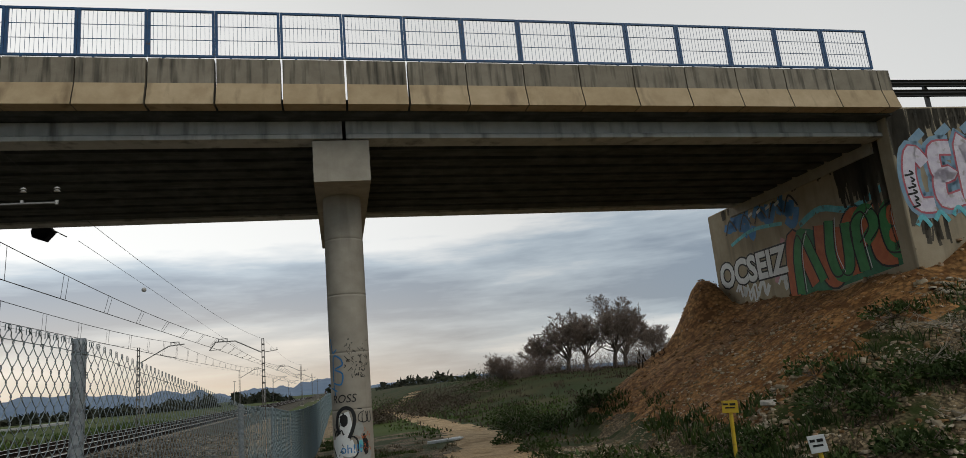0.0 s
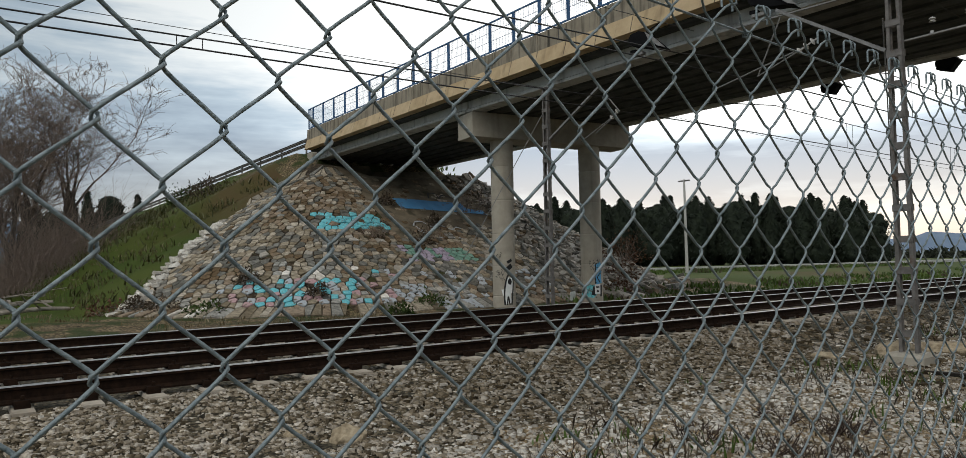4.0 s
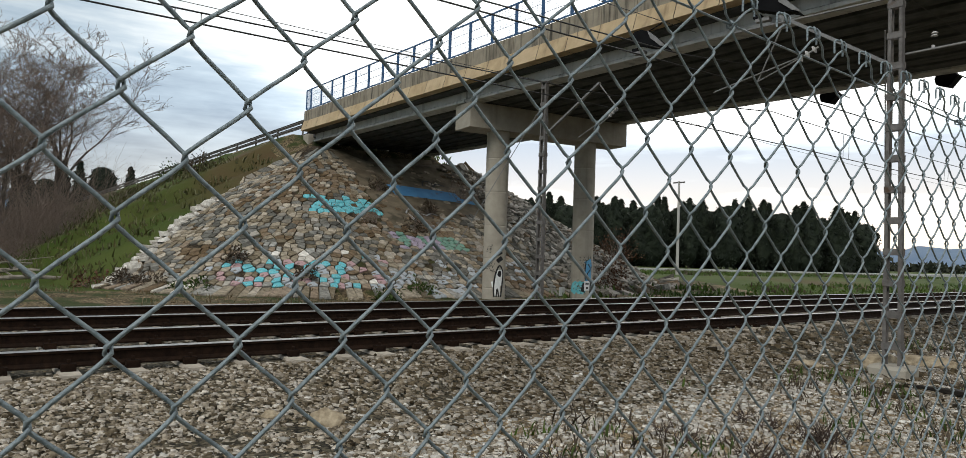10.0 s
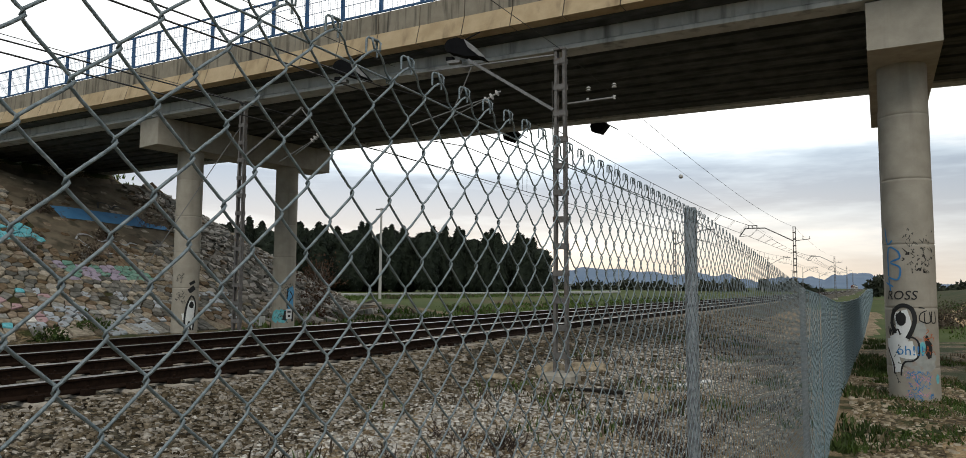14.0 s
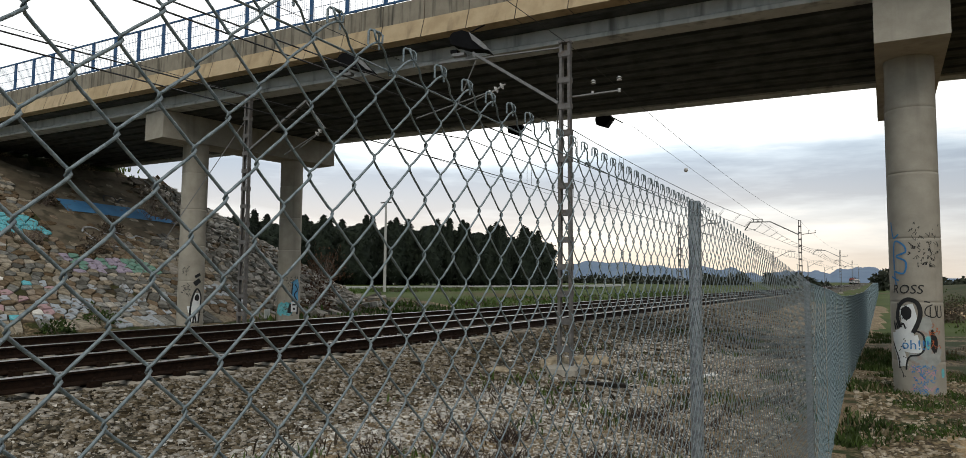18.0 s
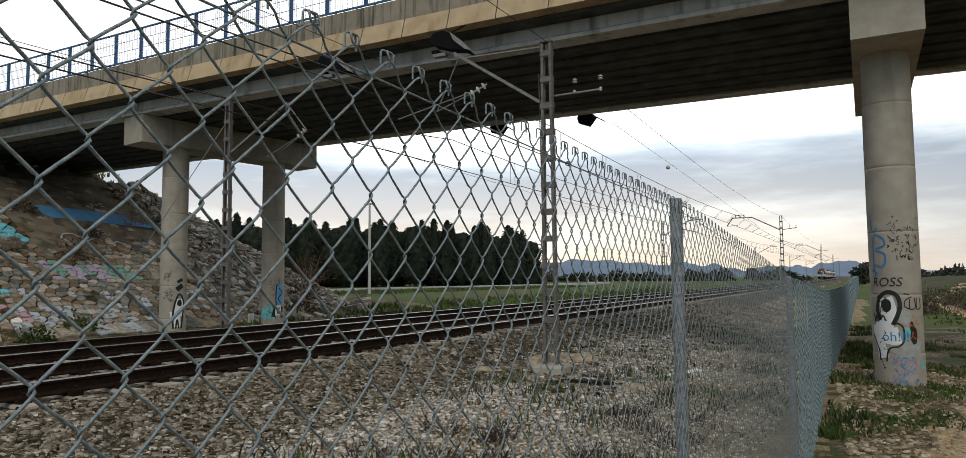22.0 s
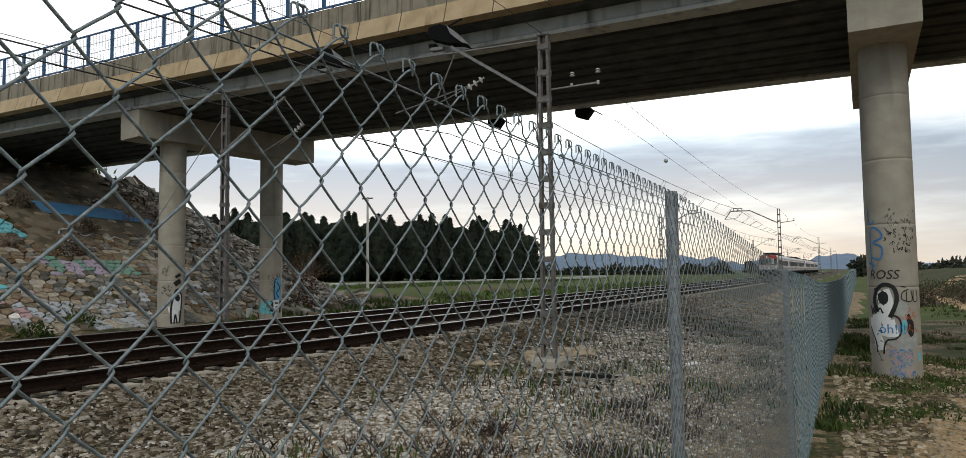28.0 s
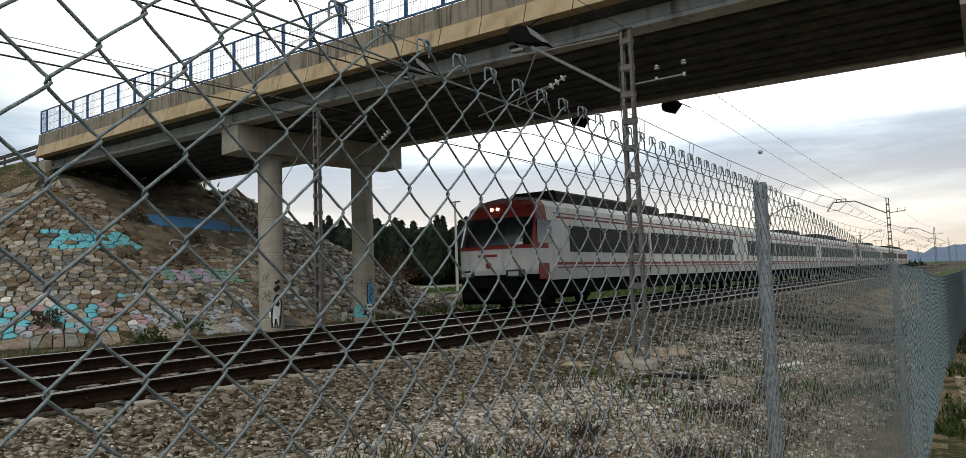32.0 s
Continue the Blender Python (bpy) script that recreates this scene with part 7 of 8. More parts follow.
def transformer_tower(x, y):
    mat("render_old", (0.30, 0.24, 0.18), (0.48, 0.42, 0.35), scale=1.2, spots=(0.14, 0.115, 0.085), spots_scale=1.1)
    th = empty("transformer_tower", pose(x, y, ground_z(x, y), 0, 0, 12), label="old rendered transformer tower with wires on its roof", category="tower")
    bm = bmesh.new()
    box(bm, -0.95, 0.95, -0.95, 0.95, -0.2, 6.7)
    part("wall", bm, "render_old", th, bevel=0.04)
    part("roof", box_bm(-1.08, 1.08, -1.08, 1.08, 6.7, 6.86), "concrete", th)
    for dx in (-0.45, 0.45):
        part("opening", box_bm(0.93, 0.97, dx - 0.28, dx + 0.28, 4.7, 6.3), "paint_black", th, "dark upper opening")
    bm = bmesh.new()
    rod(bm, (0.2, 0, 6.8), (0.2, 0, 8.5), 0.06)
    part("roof_post", bm, "mast_steel", th)
    for z in (7.5, 8.0):
        part("crossarm", box_bm(0.16, 0.24, -0.8, 0.8, z, z + 0.07), "mast_steel", th)
    for dy in (-0.7, 0.0, 0.7):
        bm = bmesh.new()
        insulator(bm, (0.2, dy, 8.05), (0.2, dy, 8.35), 2, 0.09)
        part("insulator", bm, "mast_steel", th)


transformer_tower(-85.0, -14.7)


def far_building(x, y, w, d, h, roof):
    th = empty("farm_building", pose(x, y, ground_z(x, y), 0, 0, 20), label="distant low pale building with a tiled roof", category="building", group="distant buildings")
    part("wall", box_bm(-w, w, -d, d, -1, h), "far_wall", th)
    bm = bmesh.new()
    prism(bm, [(-d - 0.4, h), (d + 0.4, h), (0, h + 1.6)], -w - 0.3, w + 0.3, axis="x")
    part("roof", bm, roof, th)
    for k in (-0.5, 0.0, 0.5):
        part("window", box_bm(w * k - 0.6, w * k + 0.6, -d - 0.05, -d + 0.02, h * 0.4, h * 0.75), "paint_black", th)


mat("roof_tile", (0.22, 0.10, 0.06), (0.32, 0.16, 0.10), scale=1)
far_building(-330, -160, 14, 6, 4, "roof_tile")
far_building(-300, -95, 10, 5, 4, "roof_tile")
far_building(-275, -112, 18, 6, 2.6, "far_wall")
far_building(-276, -88, 12, 6, 2.4, "far_wall")
far_building(-280, -70, 9, 6, 2.3, "far_wall")
far_building(-120, 230, 12, 6, 5, "roof_tile")

# ---------------------------------------------------------------- road rails, signs and small things


def guard_rail(a, b, z, y, n, label, mat_name="galvanised"):
    th = empty("guard_rail", BRIDGE, label=label, category="guard rail", group="guard rails")
    for h in (0.45, 0.72):
        bm = bmesh.new()
        prism(bm, [(y - 0.02, z + h - 0.09), (y + 0.02, z + h - 0.05), (y - 0.02, z + h), (y + 0.02, z + h + 0.05), (y - 0.02, z + h + 0.09), (y + 0.05, z + h + 0.09), (y + 0.05, z + h - 0.09)], a, b, axis="x")
        part("rail_beam", bm, mat_name, th)
    for i in range(n):
        x = a + (b - a) * (i + 0.5) / n
        part("post", box_bm(x - 0.05, x + 0.05, y + 0.05, y + 0.12, z - 0.6, z + 0.82), mat_name, th)


guard_rail(-35.6, -130, 8.1, 0.75, 24, "grey steel guard rail along the embankment road", "mast_steel")
guard_rail(13.4, 40, 7.6, 0.55, 9, "dark steel guard rail above the wing wall", "wire")

mat("sign_yellow", (0.55, 0.36, 0.02), (0.66, 0.46, 0.05), rough=0.55, scale=8, spots=(0.22, 0.13, 0.05), spots_scale=6, spots_pos=(0.6, 0.7))


def marker_post(x, y, h, plate, w, hh, label, tilt):
    th = empty("marker_post", pose(x, y, ground_z(x, y), 0, tilt, -36), label=label, category="sign", group="marker posts")
    bm = bmesh.new()
    rod(bm, (0, 0, -0.3), (0, 0, h), 0.035, 12)
    part("pole", bm, "sign_yellow", th)
    bm = bmesh.new()
    box(bm, -w / 2, w / 2, -0.055, -0.04, h - 0.02, h + hh)
    o = part("plate", bm, plate, th, bevel=0.004)
    for k, (u, v, ww, vv) in enumerate(((-0.25, 0.68, 0.3, 0.16), (0.18, 0.66, 0.36, 0.2), (0.0, 0.36, 0.6, 0.12))):
        part("printed_bar", box_bm(u * w - ww * w / 2, u * w + ww * w / 2, -0.060, -0.0555, h + v * hh - vv * hh / 2, h + v * hh + vv * hh / 2), "paint_black", o)


marker_post(7.98, 11.31, 1.14, "sign_yellow", 0.27, 0.19, "yellow pipeline marker post with a small yellow plate", 2)
marker_post(8.45, 9.63, 0.55, "paint_white", 0.25, 0.24, "leaning yellow marker post with a white plate", -7)


# near-black colour for a strip that stands in for shade on the gravel
mat("slot_shade", (0.012, 0.010, 0.008), (0.030, 0.024, 0.018), scale=9, stretch=(1, 0.2, 1), bump=0.5)


def litter(x, y, sx, sy, sz, m, label, turn=20):
    bm = bmesh.new()
    box(bm, -sx / 2, sx / 2, -sy / 2, sy / 2, 0, sz)
    for v in bm.verts:
        v.co += Vector((random.uniform(-0.1, 0.1) * sx, random.uniform(-0.1, 0.1) * sy, random.uniform(-0.2, 0.3) * sz))
    o = part("litter", bm, m, bevel=min(sx, sy, sz) * 0.15)
    o.matrix_basis = pose(x, y, ground_z(x, y), 0, 0, turn)
    tagged(o, label, "litter", group="litter")


litter(5.6, 25.5, 1.5, 0.25, 0.10, "paint_white", "pale scrap of board lying in the grass")
litter(-3.45, 12.45, 0.95, 0.16, 0.07, "slot_shade", "dark strip standing in for a slot of shade beside the rocks", 12)
litter(-2.2, 15.5, 1.4, 0.12, 0.05, "paint_white", "pale strip lying on the verge", 70)
litter(-19.3, 20.6, 0.02, 0.36, 0.42, "paint_white", "white notice leaning on the pier foot", 10)
litter(9.6, 12.4, 0.25, 0.2, 0.12, "stone_white", "pale stone block on the slope")
litter(8.2, 13.3, 0.22, 0.18, 0.1, "paint_white", "white plastic scrap at the foot of the slope", 50)

# ---------------------------------------------------------------- painted lettering and tags


def text_mesh(body, size, offset=0.0, shear=0.0):
    """Letters of the built-in font as flat triangles: vertices and faces in the plane."""
    cu = bpy.data.curves.new("lettering", "FONT")
    cu.body, cu.size, cu.offset, cu.shear, cu.resolution_u = body, size, offset, shear, 3
    ob = bpy.data.objects.new("lettering", cu)
    scene.collection.objects.link(ob)
    bpy.context.view_layer.update()
    me = bpy.data.meshes.new_from_object(ob.evaluated_get(bpy.context.evaluated_depsgraph_get()))
    V = [(v.co.x, v.co.y) for v in me.vertices]
    F = [tuple(p.vertices) for p in me.polygons]
    bpy.data.objects.remove(ob)
    bpy.data.meshes.remove(me)
    return V, F


COL = BRIDGE @ pose(-0.10, 0.6, 0, 0, 0, 0.3) @ Matrix.Translation((-0.02, 1.46, 0))
FACE = math.degrees(math.atan2(0.45 - COL.translation.x, -(0.2 - COL.translation.y)))


def on_column(lift):
    """Wraps u (metres round the shaft from the side facing the way) and z onto the near column."""
    c = COL.translation

    def warp(u, z):
        r = 0.4285 + lift
        a = radians(FACE) + u / 0.43
        return (c.x + r * math.sin(a), c.y - r * math.cos(a), z)
    return warp


def shifted(shape, du, dz):
    return [(u + du, z + dz) for u, z in shape[0]], shape[1]


def blob(cu, cz, ru, rz, n=20, seed=0):
    rng = random.Random(seed)
    V = [(cu, cz)] + [(cu + ru * math.cos(2 * math.pi * i / n) * rng.uniform(0.9, 1.1), cz + rz * math.sin(2 * math.pi * i / n) * rng.uniform(0.9, 1.1)) for i in range(n)]
    return V, [(0, 1 + i, 1 + (i + 1) % n) for i in range(n)]


def scribble(u0, u1, z0, z1, n, seed):
    rng = random.Random(seed)
    out = []
    for k in range(int(n * 1.8)):
        u, z = rng.uniform(u0, u1), rng.uniform(z0, z1)
        pts = [(u, z)]
        for j in range(rng.randint(2, 4)):
            u += rng.uniform(-0.045, 0.045) + (0.04 if u < u0 else -0.04 if u > u1 else 0)
            z += rng.uniform(-0.05, 0.05) + (0.04 if z < z0 else -0.04 if z > z1 else 0)
            pts.append((u, z))
        out.append(ribbon(pts, rng.uniform(0.008, 0.012)))
    return out


mat("faint_paint", (0.30, 0.31, 0.29), (0.40, 0.41, 0.385), rough=0.85, scale=6, spots=(0.33, 0.26, 0.22), spots_scale=5)


def paint_near_column():
    L1, L2, L3 = on_column(0.003), on_column(0.006), on_column(0.009)
    th = empty("column_graffiti", None, label="black, white and blue spray-paint tags on the pier column", category="graffiti")
    # a pale hand-like figure with one raised finger, thickly outlined in black
    painted("pale_fill", [ribbon([(-0.20, 1.44), (-0.14, 1.18), (-0.20, 0.92), (-0.24, 0.66)], 0.27), ribbon([(-0.42, 0.92), (-0.40, 0.72), (-0.32, 0.52), (-0.27, 0.30)], 0.20), ribbon([(-0.30, 0.76), (-0.10, 0.72), (0.03, 0.74)], 0.32), ribbon([(-0.36, 0.98), (-0.30, 0.82)], 0.16)], L1, "paint_white", th)
    painted("black_outline", [ribbon([(-0.30, 1.02), (-0.36, 1.22), (-0.30, 1.44), (-0.15, 1.55), (0.0, 1.49), (0.05, 1.30), (0.0, 1.10), (-0.08, 0.93)], 0.075), blob(-0.18, 1.30, 0.095, 0.125, 20, 3), ribbon([(-0.09, 0.94), (0.0, 0.96), (0.09, 0.87), (0.09, 0.64), (0.0, 0.53), (-0.13, 0.50), (-0.19, 0.40), (-0.21, 0.24)], 0.032),
                               ribbon([(-0.50, 0.74), (-0.43, 0.60), (-0.36, 0.45), (-0.34, 0.26)], 0.032), ribbon([(-0.46, 1.14), (-0.42, 0.98), (-0.40, 1.10), (-0.35, 0.99)], 0.028), ribbon([(-0.40, 1.22), (-0.30, 1.06), (-0.24, 1.10), (-0.20, 1.00)], 0.028)], L2, "paint_black", th)
    painted("dark_patch", [blob(0.27, 0.74, 0.07, 0.17, 18, 5), blob(0.24, 0.90, 0.04, 0.10, 14, 6)], L1, "paint_black", th)
    painted("blue_lettering", [shifted(text_mesh("oh!!!", 0.25), -0.28, 0.63)], L3, "paint_blue", th)
    painted("black_lettering", [shifted(text_mesh("ROSS", 0.24, 0.0, 0.2), -0.46, 1.66)], L2, "paint_black", th)
    painted("blue_tag", [ribbon([(-0.46, 3.02), (-0.40, 2.72), (-0.28, 2.78)], 0.03), ribbon([(-0.40, 2.10), (-0.38, 2.62), (-0.20, 2.58), (-0.16, 2.44), (-0.34, 2.36), (-0.16, 2.26), (-0.20, 2.04), (-0.40, 2.08)], 0.032), ribbon([(-0.48, 1.98), (-0.30, 1.90)], 0.03), ribbon([(-0.40, 2.06), (-0.36, 1.82)], 0.03)], L2, "paint_blue", th)
    painted("black_tag", scribble(-0.12, 0.46, 2.66, 3.0, 9, 4) + scribble(-0.10, 0.46, 2.40, 2.62, 14, 14) + scribble(-0.06, 0.36, 2.16, 2.34, 10, 15) + scribble(-0.34, -0.16, 1.0, 1.5, 8, 5) + scribble(-0.36, -0.22, 0.1, 0.8, 7, 6), L1, "paint_black", th)
    painted("ring_tag", [ribbon([(0.26, 1.46), (0.15, 1.40), (0.13, 1.28), (0.25, 1.22)], 0.02), ribbon([(0.22, 1.42), (0.22, 1.24), (0.33, 1.26), (0.31, 1.44)], 0.02), ribbon([(0.36, 1.44), (0.36, 1.24), (0.46, 1.26), (0.44, 1.44)], 0.02), ribbon([(0.12, 1.52), (0.22, 1.50)], 0.02)], L1, "paint_black", th)
    painted("violet_tag", scribble(-0.12, 0.10, -0.16, 0.36, 18, 8) + scribble(0.05, 0.30, -0.2, 0.36, 16, 18), L1, "paint_blue", th)
    painted("pink_tag", scribble(-0.15, 0.30, -0.1, 0.32, 14, 9), L2, "paint_pink", th)
    painted("faint_patch", [blob(0.12, 0.55, 0.30, 0.26, 26, 11), blob(0.14, 1.02, 0.12, 0.22, 20, 12)], on_column(0.0015), "faint_paint", th)
    painted("orange_tag", scribble(0.16, 0.40, 0.66, 1.06, 10, 19), L2, "paint_orange", th)
    painted("blue_patch", [blob(0.45, 0.20, 0.05, 0.09, 12, 4), blob(0.16, 0.76, 0.05, 0.12, 12, 5)], L1, "paint_turquoise", th)


def runs(u0, u1, top, length, n, seed):
    """Dark water runs of uneven length below an edge."""
    rng = random.Random(seed)
    out = []
    for k in range(n):
        u, ln = rng.uniform(u0, u1), length * rng.uniform(0.3, 1.0)
        w = rng.uniform(0.04, 0.15)
        out.append(ribbon([(u, top), (u + rng.uniform(-0.03, 0.03), top - ln * 0.6), (u + rng.uniform(-0.05, 0.05), top - ln)], w))
    return out


def on_abutment(lift):
    def warp(u, z):
        return tuple(BRIDGE @ Vector((13.28 - lift, 9.4 - u, z)))
    return warp


def paint_abutment():
    A = [on_abutment(0.004 * (k + 1)) for k in range(5)]
    th = empty("abutment_graffiti", None, label="large white, green and orange spray-painted letters on the abutment", category="graffiti")
    painted("letter_outline", [shifted(text_mesh("OCSEIZ", 1.16, 0.10), 0.16, 4.28)], A[1], "paint_black", th)
    painted("letter_fill", [shifted(text_mesh("OCSEIZ", 1.16, 0.045), 0.16, 4.28)], A[2], "paint_white", th)
    painted("green_ground", [ribbon([(4.3, 3.95), (6.0, 4.1), (8.6, 4.35)], 1.3), ribbon([(4.2, 4.9), (4.9, 5.15), (5.6, 4.95)], 0.5)], A[0], "paint_green", th)
    big = [[(4.25, 3.45), (4.35, 4.6), (4.6, 5.2), (5.0, 4.5), (5.3, 3.7)], [(5.85, 5.3), (5.75, 4.4), (5.95, 3.75), (6.35, 3.9), (6.5, 5.1)], [(6.95, 3.7), (6.9, 4.9), (7.3, 5.25), (7.6, 4.8), (7.15, 4.45)], [(8.35, 5.25), (7.95, 5.0), (7.95, 4.1), (8.45, 3.95)]]
    painted("letter_shadow", [ribbon(p, 0.58) for p in big], A[1], "paint_black", th)
    painted("orange_letters", [ribbon(p, 0.46) for p in big], A[2], "paint_orange", th)
    over = [[(u + 0.36 + 0.06 * math.sin(5 * z), z + 0.04) for u, z in p] for p in big]
    painted("green_letters", [ribbon(p, 0.36) for p in over], A[3], "paint_leaf_green", th)
    painted("black_edges", [ribbon([(u - 0.19, z) for u, z in p], 0.05) for p in over] + [ribbon([(u + 0.20, z - 0.02) for u, z in p], 0.04) for p in over], A[4], "paint_black", th)
    painted("white_edges", [ribbon([(u + 0.26, z + 0.03) for u, z in p[:3]], 0.03) for p in over], A[4], "paint_white", th)
    painted("orange_head", [blob(8.55, 4.95, 0.20, 0.26, 18, 8), blob(8.5, 4.45, 0.17, 0.2, 18, 9)], A[4], "paint_orange", th)
    rng = random.Random(3)
    tags = []
    for k in range(13):
        u, z = rng.uniform(0.9, 4.9), rng.uniform(5.75, 6.45)
        tags.append(ribbon([(u, z), (u + 0.25, z + rng.uniform(-0.3, 0.35)), (u + 0.45, z - 0.1), (u + 0.6, z + 0.25)], 0.26))
    painted("blue_tag", tags, A[0], "paint_blue", th)
    painted("turquoise_tag", [ribbon([(5.0, 5.5), (6.0, 5.75), (7.2, 5.45), (8.4, 5.7)], 0.18), ribbon([(1.2, 5.65), (2.6, 5.9), (4.2, 5.75)], 0.12)], A[1], "paint_turquoise", th)
    low = []
    for k in range(12):
        u, z = rng.uniform(0.5, 3.8), rng.uniform(3.6, 4.1)
        low.append(ribbon([(u, z), (u + 0.3, z + 0.25), (u + 0.35, z - 0.2), (u + 0.6, z + 0.1)], 0.09))
    painted("blue_tag_edges", [ribbon([(u0, 6.05), (u0 + 0.35, 6.5), (u0 + 0.7, 6.1)], 0.07) for u0 in (1.0, 1.9, 2.8, 3.6, 4.4)], A[2], "paint_black", th)
    painted("pale_tops", [ribbon([(u0, 6.38), (u0 + 0.25, 6.45)], 0.10) for u0 in (2.5, 3.0, 3.5, 4.0)], A[3], "paint_white", th)
    painted("pale_tag", low, A[0], "paint_white", th)
    painted("pink_tag", [ribbon([(3.4, 4.0), (3.9, 4.9), (4.1, 5.3)], 0.2)], A[0], "paint_pink", th)
    mat("damp_stain", (0.045, 0.040, 0.032), (0.12, 0.105, 0.08), scale=2.5, stretch=(1, 1, 0.3))
    painted("damp_stain", runs(6.9, 8.0, 6.95, 1.5, 46, 21) + runs(7.7, 8.9, 6.95, 1.9, 50, 22) + runs(8.45, 8.95, 6.95, 3.4, 26, 23) + runs(0.3, 6.9, 6.95, 0.45, 50, 24), A[3], "damp_stain", th)


def paint_wing():
    def W(lift):
        return lambda u, z: tuple(BRIDGE @ Vector((13.3 + u, 0.36 - lift, z)))
    th = empty("wing_wall_graffiti", None, label="lilac-white letters edged in rose and pale blue on the wing wall", category="graffiti")
    shapes = ([(0.55, 0.95), (0.25, 1.2), (0.05, 0.75), (0.15, 0.2), (0.6, 0.15)], [(0.6, 1.15), (0.1, 1.1), (0.1, 0.6), (0.5, 0.65), (0.1, 0.55), (0.1, 0.1), (0.65, 0.15)], [(0.05, 0.0), (0.15, 1.2), (0.55, 0.2), (0.65, 1.25)], [(0.0, 1.2), (0.3, 0.6), (0.6, 1.2), (0.35, 0.55), (0.1, 0.0)], [(0.1, 0.0), (0.1, 1.2), (0.6, 1.0), (0.15, 0.6), (0.65, 0.0)], [(0.6, 1.2), (0.1, 0.9), (0.55, 0.5), (0.05, 0.1)])
    letters = [[(0.20 + 0.80 * k + u, 4.85 + 0.15 * k + 1.30 * z) for u, z in p] for k, p in enumerate(shapes)]
    painted("blue_halo", [ribbon(p, 0.66) for p in letters] + [ribbon([(0.5 + 0.8 * k, 6.65 + 0.14 * k), (0.9 + 0.8 * k, 6.95 + 0.12 * k)], 0.22) for k in range(5)], W(0.004), "paint_pale_blue", th)
    painted("rose_edges", [ribbon(p, 0.44) for p in letters], W(0.008), "paint_rose", th)
    painted("lilac_letters", [ribbon(p, 0.34) for p in letters], W(0.012), "paint_lilac", th)
    painted("blue_shading", [ribbon([(0.15 + 0.55 * k, 4.55 + 0.10 * k), (0.35 + 0.55 * k, 4.75 + 0.10 * k), (0.55 + 0.55 * k, 4.5 + 0.11 * k)], 0.12) for k in range(8)], W(0.014), "paint_turquoise", th)
    painted("black_tag", [ribbon([(0.15 + 0.1 * math.sin(k * 2), 5.0 + 0.16 * k), (0.35, 5.05 + 0.16 * k), (0.25, 5.12 + 0.16 * k)], 0.05) for k in range(6)], W(0.018), "paint_black", th)
    painted("damp_stain", runs(0.0, 0.45, 7.55, 3.2, 26, 31) + runs(0.4, 7.0, 7.55, 1.0, 170, 32) + runs(0.2, 1.1, 4.9, 0.9, 18, 33), W(0.002), "damp_stain", th)


